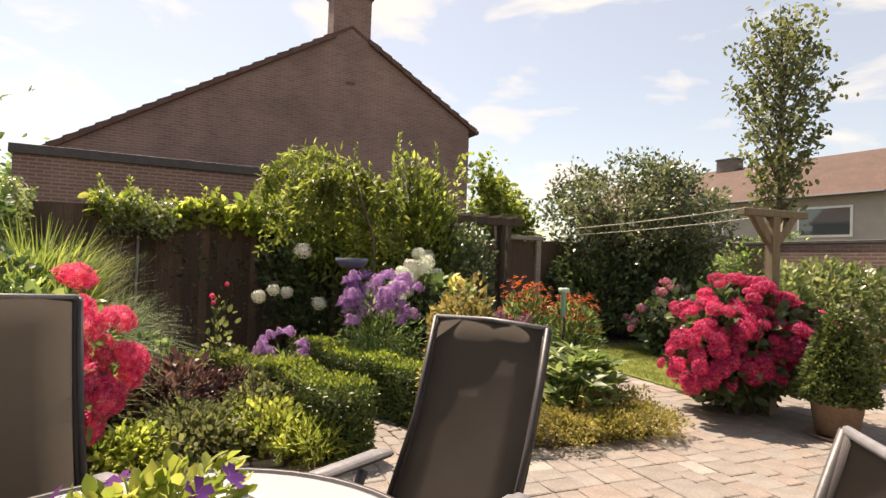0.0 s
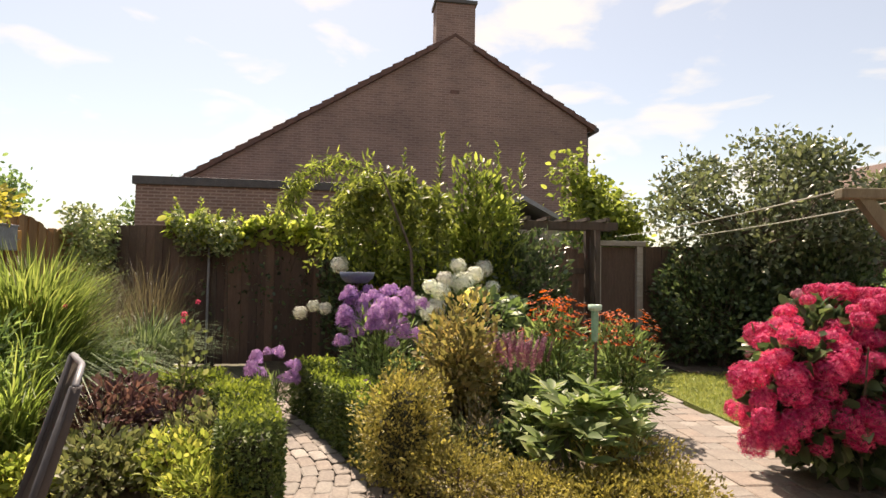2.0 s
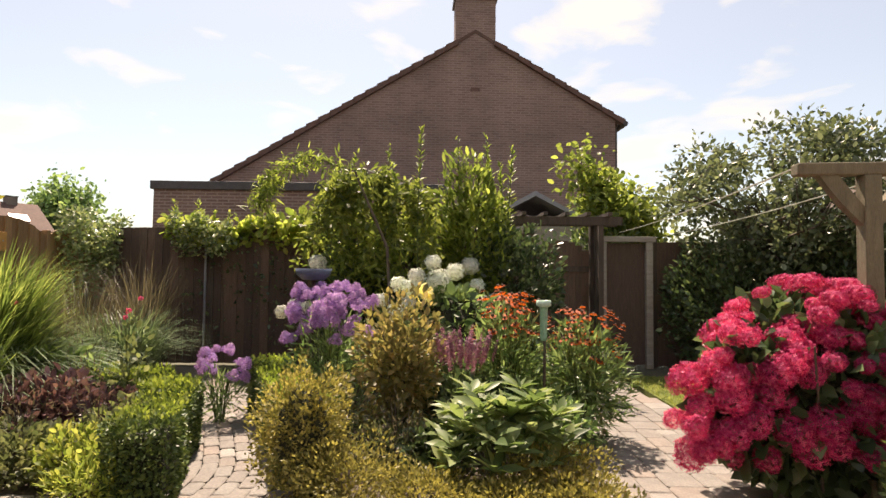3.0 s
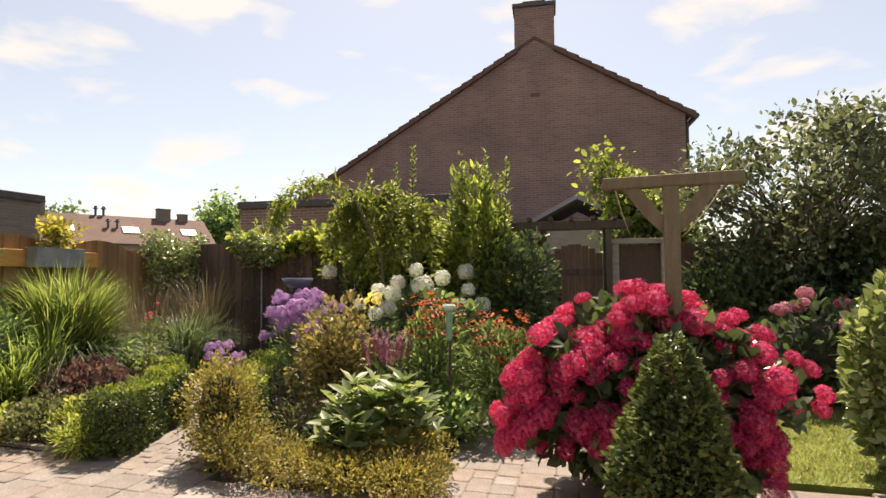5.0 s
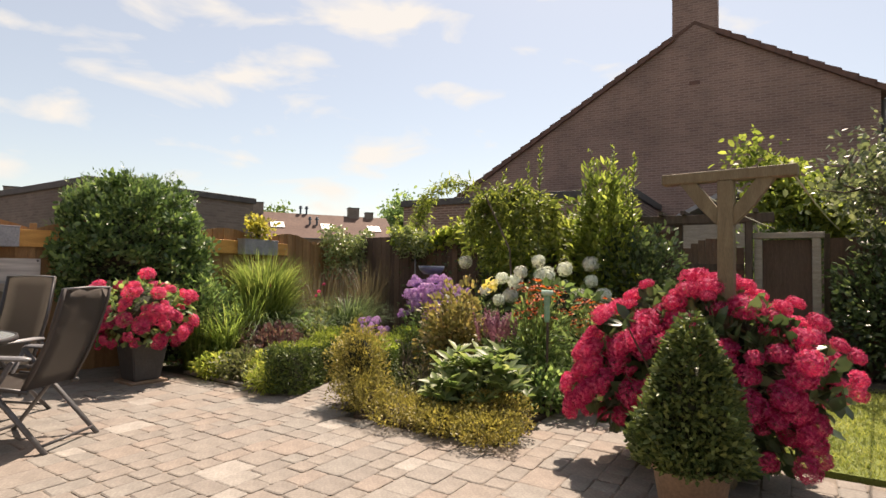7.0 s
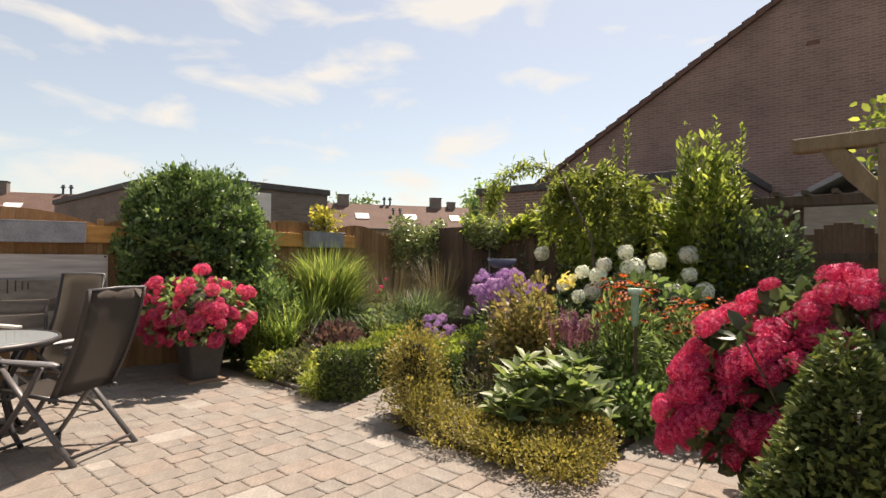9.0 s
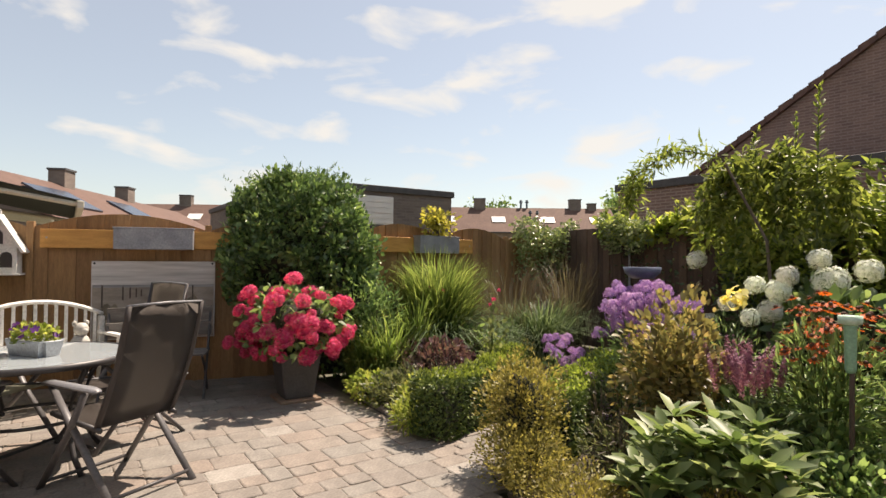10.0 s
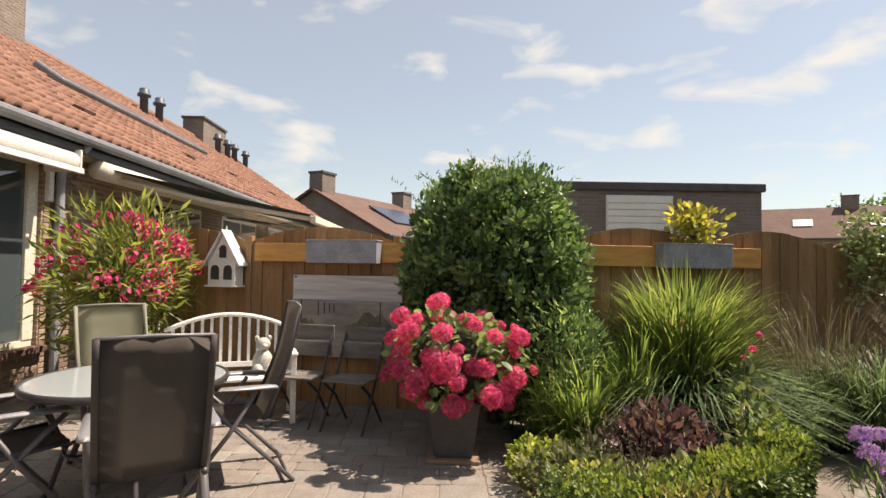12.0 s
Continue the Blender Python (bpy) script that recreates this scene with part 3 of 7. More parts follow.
def inside(poly, x, y):
    hit = False
    for k in range(len(poly)):
        (x0, y0), (x1, y1) = poly[k - 1], poly[k]
        if (y0 > y) != (y1 > y) and x < (x1 - x0) * (y - y0) / (y1 - y0) + x0:
            hit = not hit
    return hit


# ---- fences ----


def board_panel(fence, m, width, z_side, z_mid, mat, n=13, z0=-0.03):
    """One fence panel of upright boards under an arched top, on its own rails."""
    w = width / n
    for k in range(n):
        x = (k + 0.5) * w
        a = (2 * x / width - 1) ** 2
        top = z_mid - (z_mid - z_side) * a
        b2 = (2 * (x + w / 2) / width - 1) ** 2
        b1 = (2 * (x - w / 2) / width - 1) ** 2
        t1, t2 = z_mid - (z_mid - z_side) * b1, z_mid - (z_mid - z_side) * b2
        y, ov = 0.016 * (k % 2), 0.008 * (k % 2)
        bm = slab_xz([(x - w / 2 - ov, z0), (x + w / 2 + ov, z0), (x + w / 2 + ov, t2), (x, top), (x - w / 2 - ov, t1)], y, y + 0.015)
        bmesh.ops.transform(bm, matrix=m, verts=bm.verts)
        part("board", bm, mat, fence)
    for z in (0.35, 1.0, z_side - 0.18):
        part("rail", boxed(0, width, 0.031, 0.065, z, z + 0.07, m), mat, fence)


def fence_line(name, a, b, panel, z_side, z_mid, mat, label, postmat):
    """Panels with posts from a to b; the seen face is on the right of the way from a to b."""
    a, b = Vector((*a, 0)), Vector((*b, 0))
    d = b - a
    n = max(1, round(d.length / panel))
    w = d.length / n
    ang = math.degrees(math.atan2(d.y, d.x))
    f = thing(name, Matrix.Identity(4), label, "fence", kind="structure")
    for k in range(n):
        p = a + d * (k / n)
        m = pose(p.x, p.y, 0, 0, 0, ang)
        board_panel(f, m @ pose(0.03, 0, 0), w - 0.06, z_side, z_mid, mat)
    for k in range(n + 1):
        p = a + d * (k / n)
        part("post", boxed(-0.035, 0.035, -0.02, 0.05, -0.05, z_side + 0.06, pose(p.x, p.y, 0, 0, 0, ang), 0.006), postmat, f)
    return f


FA0, FA1, FB1 = (-2.62, -2.45), (-3.76, 2.62), (-6.2, 6.1)
fence_line("fence_left", FA0, FA1, 1.74, 1.72, 1.88, M_BOARD, "amber-stained board fence with arched panel tops", M_BOARD)
fence_line("fence_left_far", FA1, FB1, 1.46, 1.72, 1.88, M_BOARD, "amber-brown board fence with arched panel tops", M_BOARD)
q0, q1 = Vector((-6.2, 6.1, 0)), uv(3.55, 8.5)
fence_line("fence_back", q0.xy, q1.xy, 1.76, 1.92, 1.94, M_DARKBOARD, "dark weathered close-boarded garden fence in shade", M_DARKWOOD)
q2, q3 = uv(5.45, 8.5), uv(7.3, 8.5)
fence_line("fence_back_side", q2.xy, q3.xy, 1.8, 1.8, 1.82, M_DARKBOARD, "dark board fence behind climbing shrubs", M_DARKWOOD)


def wall_block(name, m, length, depth, z1, mat, label, coping=None):
    w = thing(name, m, label, "wall", kind="structure")
    part("masonry", boxed(0, length, 0, depth, -0.1, z1), mat, w)
    if coping:
        part("coping", boxed(-0.02, length + 0.02, -0.02, depth + 0.02, z1, z1 + 0.06, None, 0.01), coping, w)
    return w


p = uv(7.35, 8.5)
wall_block("wall_back", pose(p.x, p.y, 0, 0, 0, 27.8), 6.5, 0.22, 2.08, M_GABLE, "brown brick garden wall with a flat coping", M_FELT)
p = uv(9.6, 8.5)
wall_block("wall_side", pose(p.x, p.y, 0, 0, 0, 207.8 + 90), 9.0, 0.22, 1.9, M_GABLE, "brown brick garden wall beside the lawn", M_FELT)

# amber beams with zinc boxes, hung on the fence
def fence_frame(y, side=0.0):
    """Pose on the first left fence at a place y: x along it, -y out into the garden."""
    ax, ay, bx, by = (*FA0, *FA1) if side == 0 else (*FA1, *FB1)
    k = (y - ay) / (by - ay)
    ang = math.degrees(math.atan2(by - ay, bx - ax))
    return pose(ax + k * (bx - ax), y, 0, 0, 0, ang)


def beam(m, length):
    t = thing("fence_beam", m, "amber-stained plank fixed along the fence top", "beam", "amber beams on the fence")
    part("plank", boxed(0, length, -0.06, -0.022, 1.5, 1.70, None, 0.004), M_ORANGEWOOD, t)
    for x in (0.06, length - 0.06):
        part("screw", boxed(x - 0.008, x + 0.008, -0.064, -0.06, 1.6, 1.616), M_ZINC, t)
    return t


def zinc_box(m, length, label):
    t = thing("zinc_planter", m, label, "planter", "zinc boxes on the fence")
    bm = boxed(0, length, -0.22, -0.07, 1.49, 1.72, None, 0.006)
    part("trough", bm, M_ZINCBOX, t)
    part("rim", boxed(-0.008, length + 0.008, -0.228, -0.062, 1.715, 1.73, None, 0.003), M_ZINCBOX, t)
    return t


beam(fence_frame(-0.66), 2.3)
beam(fence_frame(2.75, 1), 1.85)
zinc_box(fence_frame(0.03), 0.78, "long weathered grey zinc trough hung on the fence")
zinc_box(fence_frame(3.33, 1), 0.72, "weathered grey zinc trough with a lime plant in it")


# ---- the gable house behind the back fence ----
def verge(parent, pts, name, mat, y0, y1, t=0.12):
    for (xa, za), (xb, zb) in zip(pts, pts[1:]):
        n = max(1, int(math.hypot(xb - xa, zb - za) / 0.33))
        for k in range(n):
            x0, z0 = xa + (xb - xa) * k / n, za + (zb - za) * k / n
            x1, z1 = xa + (xb - xa) * (k + 1.12) / n, za + (zb - za) * (k + 1.12) / n
            lift = 0.035 if zb < za else 0.0
            l0, l1 = (0.0, 0.045) if zb < za else (0.045, 0.0)
            part(name, slab_xz([(x0, z0 - 0.05), (x1, z1 - 0.05), (x1, z1 + t - 0.05 + l1), (x0, z0 + t - 0.05 + l0)], y0, y1), mat, parent)


GM = pose(-8.4, 11.38, 0, 0, 0, 31)
gable_house = thing("gable_house", GM, "two-storey brown brick house seen from its gable end", "house")
# local x along the gable, ridge at 0
OUT = [(-6.6, -0.1), (3.68, -0.1), (3.68, 5.36), (0.0, 7.5), (-6.6, 3.46)]


def gx(p):
    """Local place of a world point in the gable's frame."""
    return GM.inverted() @ Vector(p)


ridge = gx((-3.95, 14.05, 7.5)).x
OUT = [(x + ridge, z) for x, z in OUT]
part("wall", slab_xz(OUT, 0, 9.0), M_GABLE, gable_house)
bm = bmesh.new()
for (xa, za), (xb, zb) in ((OUT[4], OUT[3]), (OUT[3], OUT[2])):
    e = 0.35
    d = Vector((xb - xa, zb - za)).normalized()
    if xb <= ridge + 0.01:
        xa, za = xa - e * d.x, za - e * d.y
    else:
        xb, zb = xb + 0.6 * e * d.x, zb + 0.6 * e * d.y
    v = [bm.verts.new(c) for c in ((xa, -0.02, za + 0.03), (xb, -0.02, zb + 0.03), (xb, 9.1, zb + 0.03), (xa, 9.1, za + 0.03))]
    w = [bm.verts.new(c.co + Vector((0, 0, 0.09))) for c in v]
    bm.faces.new(v[::-1])
    bm.faces.new(w)
    for i in range(4):
        bm.faces.new((v[i], v[(i + 1) % 4], w[(i + 1) % 4], w[i]))
part("roof", bm, M_FARROOF, gable_house)
verge(gable_house, [(OUT[4][0] - 0.3, OUT[4][1] - 0.17), (ridge - 0.48, 7.23), ], "verge_tile", M_EDGETILE, -0.10, 0.12)
verge(gable_house, [(ridge + 0.48, 7.25), (OUT[2][0] + 0.2, OUT[2][1] - 0.1)], "verge_tile", M_EDGETILE, -0.10, 0.12)
ch = part("chimney", boxed(ridge - 0.52, ridge + 0.52, -0.004, 0.62, 6.9, 8.42), M_GABLE, gable_house)
part("cap", boxed(ridge - 0.57, ridge + 0.57, -0.06, 0.67, 8.42, 8.52, None, 0.015), M_FELT, ch)
part("flue", boxed(ridge - 0.3, ridge + 0.3, 0.08, 0.48, 8.52, 8.62), M_EDGETILE, ch)
part("vent", boxed(ridge - 0.12, ridge + 0.12, -0.012, 0.02, 6.0, 6.1), M_EDGETILE, gable_house)
part("gutter", tubed([(OUT[2][0] + 0.24, -0.1, OUT[2][1] - 0.12), (OUT[2][0] + 0.24, 9.1, OUT[2][1] - 0.12)], 0.07, 8), M_FELT, gable_house)
part("downpipe", tubed([(OUT[2][0] + 0.08, 0.2, OUT[2][1] - 0.2), (OUT[2][0] + 0.08, 0.2, 0)], 0.045, 8), M_FELT, gable_house)

garage = thing("garage", pose(-7.88, 7.96, 0, 0, 0, 29.5), "flat-roofed brown brick garage with a dark roof trim", "garage")
part("wall", boxed(0, 5.6, 0, 6.5, -0.1, 2.86), M_GARAGE, garage)
part("roof_trim", boxed(-0.05, 5.65, -0.06, 6.55, 2.86, 3.02, None, 0.012), M_FELT, garage)

shed = thing("shed", pose(*uv(3.1, 11.2), 0, 0, 27.8), "small grey garden shed with a pitched roof", "shed")
part("wall", boxed(0, 2.0, 0, 2.2, -0.1, 2.3), M_GREYWOOD, shed)
part("roof", slab_xz([(-0.15, 2.25), (1.0, 2.85), (2.15, 2.25), (2.15, 2.33), (1.0, 2.95), (-0.15, 2.33)], -0.15, 2.35), M_ZINCBOX, shed)

# ---- flat-roofed building past the left fence ----
flat = thing("flat_roof_building", pose(-7.05, -0.25, 0, 0, 0, 116.5), "flat-roofed grey brick outbuilding with a white roller door", "outbuilding")
part("wall", boxed(1.65, 5.4, 0.0, 8.5, -0.1, 2.85), M_GREYBRICK, flat)
part("roof_trim", boxed(1.6, 5.45, -0.06, 8.55, 2.85, 2.99, None, 0.012), M_FELT, flat)
dr = part("roller_door", boxed(2.7, 3.85, -0.035, 0.0, 0, 2.76), M_WHITE, flat, "white slatted roller door half raised")
for k in range(5):
    part("slat", boxed(2.72, 3.83, -0.05, -0.037, 2.17 + 0.115 * k, 2.27 + 0.115 * k, None, 0.004), M_WHITE, dr)
part("opening", boxed(2.75, 3.8, -0.052, -0.037, 1.93, 2.15), M_FRAME, dr)


# ---- terrace of houses that ends the patio ----
HM = pose(*(Vector((0.466, -0.884, 0)) * 1.6), 0, 0, 207.8)
# local x runs away along the terrace, +y outward... the face is at y = 0 and the inside at y > 0


def tiled_roof(name, parent, length, run, rise, x0, m, tile_w=0.21, course=0.27, mat=M_ROOF):
    """A pitched sheet of pantiles: waves across, a step at each course; every tile an island."""
    L = math.hypot(run, rise)
    nx, ny = int(length / tile_w), int(L / course)
    prof = np.array([(0.0, 0.0), (0.3, 0.045), (0.55, 0.05), (0.8, 0.01), (1.0, 0.0)])
    one = []
    for s, h in prof:
        one.append((s * tile_w, 0.0, 1.35 * h + 0.04))
    for s, h in prof:
        one.append((s * tile_w, course * 1.08, 1.35 * h))
    for s, h in prof:
        one.append((s * tile_w, 0.0, h + 0.005))
    one = np.array(one)
    k = len(prof)
    quads = [(i, i + 1, k + i + 1, k + i) for i in range(k - 1)] + [(2 * k + i, 2 * k + i + 1, i + 1, i) for i in range(k - 1)]
    I, J = np.meshgrid(np.arange(nx), np.arange(ny))
    off = np.stack([I.ravel() * tile_w + x0, J.ravel() * course, np.zeros(I.size)], 1) + R.normal(0, 0.003, (I.size, 3))
    v = (off[:, None] + one[None]).reshape(-1, 3)
    f = (np.array(quads)[None] + (np.arange(len(off)) * len(one))[:, None, None]).reshape(-1, 4)
    c, s = run / L, rise / L
    w = np.stack([v[:, 0], v[:, 1] * c - v[:, 2] * s, v[:, 1] * s + v[:, 2] * c], 1)
    ob = quick(name, w, f, mat, parent)
    ob.matrix_basis = m
    return ob


M_GUTTER = plain_mat("dull zinc gutter", (0.15, 0.16, 0.17), (0.21, 0.22, 0.23), 0.6, 0.2, 4.0, 0.1)
M_VENT = plain_mat("blue-grey vent pipe", (0.045, 0.065, 0.09), (0.065, 0.09, 0.12), 0.5, 0, 6.0, 0.05)
terrace = thing("terrace_house", HM, "row of brick houses with orange pantile roofs and white windows", "house")
# inside of the block; face in the plane y = 0, garden on -y
EAVE, RIDGE_Y, RIDGE_Z = 2.89, 3.9, 5.75
part("wall", boxed(3.02, 19.5, 0.0, 0.28, -0.1, 2.83), M_PALEBRICK, terrace)
part("wall", boxed(-6.0, -0.3, 0.0, 0.28, -0.1, 2.83), M_PALEBRICK, terrace)
part("wall", boxed(-0.3, 3.02, 0.0, 0.28, -0.1, 0.52), M_PALEBRICK, terrace)
part("wall", boxed(-6.0, 19.5, 0.28, 8.2, -0.1, 2.81), M_PALEBRICK, terrace)
part("gable_wall", slab_xz([(0.0, 2.7), (8.2, 2.7), (4.1, 5.62)], 19.2, 19.5), M_PALEBRICK, terrace).matrix_basis = Matrix(((0, 1, 0, 0), (1, 0, 0, 0), (0, 0, 1, 0), (0, 0, 0, 1)))
tiled_roof("roof", terrace, 25.9, RIDGE_Y + 0.4, RIDGE_Z - EAVE, -6.2, pose(0, -0.38, EAVE))
part("rear_roof", slab_xz([(RIDGE_Y, RIDGE_Z), (RIDGE_Y + 0.05, RIDGE_Z + 0.05), (8.7, EAVE), (8.6, EAVE - 0.06)], -6.2, 19.7), M_FARROOF, terrace).matrix_basis = Matrix(((0, 1, 0, 0), (1, 0, 0, 0), (0, 0, 1, 0), (0, 0, 0, 1)))
part("roof_deck", slab_xz([(-0.36, EAVE - 0.05), (RIDGE_Y, RIDGE_Z - 0.03), (RIDGE_Y, RIDGE_Z - 0.12), (-0.36, EAVE - 0.12)], -6.2, 19.7), M_FELT, terrace).matrix_basis = Matrix(((0, 1, 0, 0), (1, 0, 0, 0), (0, 0, 1, 0), (0, 0, 0, 1)))
part("gutter", tubed([(-6.2, -0.41, 2.85), (19.7, -0.41, 2.85)], 0.062, 10), M_GUTTER, terrace)
part("soffit", boxed(-6.2, 19.5, -0.34, 0.02, 2.71, 2.77), M_CREAM, terrace)
part("fascia", boxed(-6.2, 19.5, -0.36, -0.342, 2.69, 2.87), M_FELT, terrace)
part("downpipe", tubed([(3.2, -0.38, 2.81), (3.2, -0.3, 2.71), (3.2, -0.12, 2.59), (3.2, -0.08, 2.46), (3.2, -0.08, 0.0)], 0.05, 10), M_ZINCBOX, terrace)
part("ridge_tile", tubed([(-6.2, RIDGE_Y, RIDGE_Z + 0.03), (19.7, RIDGE_Y, RIDGE_Z + 0.03)], 0.11, 8), M_ROOF, terrace)
# wide window beside the patio
win = part("window_frame", boxed(-0.3, 3.02, 0.05, 0.12, 0.52, 0.60), M_CREAM, terrace)
for a, b, z0, z1 in ((-0.3, 3.02, 2.52, 2.62), (-0.3, -0.2, 0.6, 2.52), (2.86, 3.02, 0.6, 2.52), (1.5, 1.6, 0.6, 2.52)):
    part("frame_bar", boxed(a, b, 0.04, 0.13, z0, z1, None, 0.006), M_CREAM, win)
part("pane", boxed(-0.2, 1.5, 0.075, 0.09, 0.6, 2.52), M_GLASS, win)
part("pane", boxed(1.6, 2.86, 0.075, 0.09, 0.6, 2.52), M_GLASS, win)
part("sill", boxed(-0.36, 3.08, -0.09, 0.06, 0.46, 0.53, None, 0.008), M_EDGETILE, terrace)
for k in range(3):
    x = 5.0 + 3.2 * k
    fr = part("window_frame", boxed(x, x + 2.2, -0.012, 0.03, 1.0, 2.45), M_CREAM, terrace)
    part("pane", boxed(x + 0.08, x + 1.05, -0.016, -0.013, 1.08, 2.37), M_GLASS, fr)
    part("pane", boxed(x + 1.15, x + 2.12, -0.016, -0.013, 1.08, 2.37), M_GLASS, fr)


def on_roof(y):
    return EAVE + (y + 0.38) * (RIDGE_Z - EAVE) / (RIDGE_Y + 0.4) + 0.05


RA = math.degrees(math.atan2(RIDGE_Z - EAVE, RIDGE_Y + 0.4))
for x, y, l, wd in ((5.4, 1.5, 3.25, 0.55), (8.75, 1.5, 2.2, 0.5)):
    sk = part("roof_window", boxed(0, l, 0, wd, 0, 0.15, pose(x, y, on_roof(y), RA), 0.04), M_GUTTER, terrace, "long dark roof window strip")
    part("pane", boxed(0.06, l - 0.06, 0.06, wd - 0.06, 0.15, 0.154, pose(x, y, on_roof(y), RA)), M_EDGETILE, sk)
for x, y in ((4.2, 0.35), (7.6, 0.45), (10.4, 0.6), (13.4, 0.5)):
    part("vent_tile", boxed(0, 0.26, 0, 0.2, 0.02, 0.10, pose(x, y, on_roof(y), RA - 12), 0.01), M_EDGETILE, terrace)
for x in (11.1, 11.9, 16.0, 16.9, 17.6, 18.8):
    z = on_roof(3.2)
    v = part("vent_pipe", lathe([(0.10, 0), (0.10, 0.56), (0.165, 0.58), (0.165, 0.64), (0.12, 0.66), (0.12, 0.76), (0.08, 0.79)], 14), M_VENT, terrace, "dark blue-grey roof vent pipe", True)
    v.location = (x, 3.2, z - 0.12)
cm = part("chimney", boxed(15.6, 17.6, RIDGE_Y - 0.35, RIDGE_Y + 0.35, 5.0, 6.42), M_CHIMNEY, terrace)
part("cap", boxed(15.55, 17.65, RIDGE_Y - 0.4, RIDGE_Y + 0.4, 6.42, 6.5, None, 0.01), M_FELT, cm)
cm = part("chimney", boxed(5.9, 7.4, RIDGE_Y - 0.35, RIDGE_Y + 0.35, 4.8, 6.6), M_CHIMNEY, terrace)
part("cap", boxed(5.85, 7.45, RIDGE_Y - 0.4, RIDGE_Y + 0.4, 6.6, 6.68, None, 0.01), M_FELT, cm)

# awnings on the terrace
aw = thing("awning", HM, "closed white awning cassette above the window", "awning")
part("cassette", tubed([(-0.6, -0.30, 2.58), (3.0, -0.30, 2.58)], 0.125, 12, 0.9), M_AWNWHITE, aw, "", True)
part("end_cap", boxed(3.0, 3.03, -0.43, -0.02, 2.46, 2.71, None, 0.01), M_AWNWHITE, aw)
part("front_bar", boxed(-0.6, 3.02, -0.46, -0.41, 2.44, 2.50, None, 0.006), M_WHITE, aw)
part("bracket", boxed(3.05, 3.13, -0.06, 0.0, 2.13, 2.53, None, 0.01), M_AWNWHITE, aw)
aw2 = thing("awning", HM, "open dark green awning with a cream front bar", "awning")
part("cassette", tubed([(3.5, -0.32, 2.57), (8.3, -0.32, 2.57)], 0.13, 12, 0.9), M_CREAM, aw2, "", True)
bm = bmesh.new()
va = [bm.verts.new(c) for c in ((3.6, -0.40, 2.59), (8.3, -0.40, 2.59), (8.3, -2.77, 2.12), (4.16, -2.77, 2.12))]
vb = [bm.verts.new(c.co + Vector((0, 0, 0.012))) for c in va]
bm.faces.new(va[::-1])
bm.faces.new(vb)
for i in range(4):
    bm.faces.new((va[i], va[(i + 1) % 4], vb[(i + 1) % 4], vb[i]))
part("cloth", bm, M_AWN, aw2, "dark green awning cloth")
part("front_bar", boxed(4.1, 8.35, -2.82, -2.74, 2.02, 2.12, None, 0.012), M_CREAM, aw2)
part("arm", tubed([(3.8, -0.4, 2.51), (3.95, -1.5, 2.26), (4.2, -2.74, 2.08)], 0.032, 8), M_CREAM, aw2)
part("arm", tubed([(8.0, -0.2, 2.4), (7.3, -1.3, 2.22), (8.1, -2.7, 2.08)], 0.03, 8), M_CREAM, aw2)
aw3 = thing("awning", HM, "open off-white awning further along the terrace", "awning")
part("cloth", boxed(9.2, 12.6, -2.2, 0.0, 0, 0.015, pose(0, -0.2, 2.45, 7)), M_AWNWHITE, aw3)
part("front_bar", tubed([(9.2, -2.38, 2.18), (12.6, -2.38, 2.18)], 0.04, 8), M_WHITE, aw3)


# ---- far houses ----
def far_row(name, a, b, depth, eave, ridge_z, label, chimneys, skylights=(), windows=(), wallmat=M_PALEBRICK, roofmat=M_FARROOF):
    """A terrace from a to b; its seen side on the right of the way from a to b."""
    a, b = Vector((*a, 0)), Vector((*b, 0))
    L = (b - a).length
    h = thing(name, pose(a.x, a.y, 0, 0, 0, math.degrees(math.atan2(b.y - a.y, b.x - a.x))), label, "house", "houses in the distance")
    part("wall", boxed(0, L, 0, depth, -0.1, eave), wallmat, h)
    sw = Matrix(((0, 1, 0, 0), (1, 0, 0, 0), (0, 0, 1, 0), (0, 0, 0, 1)))
    part("gable_wall", slab_xz([(0, eave - 0.1), (depth, eave - 0.1), (depth / 2, ridge_z - 0.15)], 0.02, L - 0.02), wallmat, h).matrix_basis = sw
    part("roof", slab_xz([(-0.4, eave - 0.1), (depth / 2, ridge_z), (depth + 0.4, eave - 0.1), (depth + 0.4, eave - 0.22), (depth / 2, ridge_z - 0.13), (-0.4, eave - 0.22)], -0.15, L + 0.15), roofmat, h).matrix_basis = sw
    ra = math.degrees(math.atan2(ridge_z - eave, depth / 2))
    for x, w, top in chimneys:
        c = part("chimney", boxed(x, x + w, depth / 2 - 0.4, depth / 2 + 0.4, ridge_z - 0.5, ridge_z + top), M_CHIMNEY, h)
        part("cap", boxed(x - 0.05, x + w + 0.05, depth / 2 - 0.45, depth / 2 + 0.45, ridge_z + top, ridge_z + top + 0.1), M_FELT, c)
    for x, y, w, d, mat in skylights:
        z = eave - 0.1 + (y + 0.4) * (ridge_z - eave + 0.1) / (depth / 2 + 0.4)
        part("roof_window", boxed(0, w, 0, d, 0.02, 0.1, pose(x, y, z, ra)), mat, h)
    for x, z, w, t in windows:
        f = part("window", boxed(x, x + w, -0.06, 0, z, z + t), M_WHITE, h)
        part("pane", boxed(x + 0.1, x + w - 0.1, -0.066, -0.061, z + 0.1, z + t - 0.1), M_GLASS, f)
    part("gutter", tubed([(-0.15, -0.45, eave - 0.15), (L + 0.15, -0.45, eave - 0.15)], 0.08, 6), M_FELT, h)
    return h


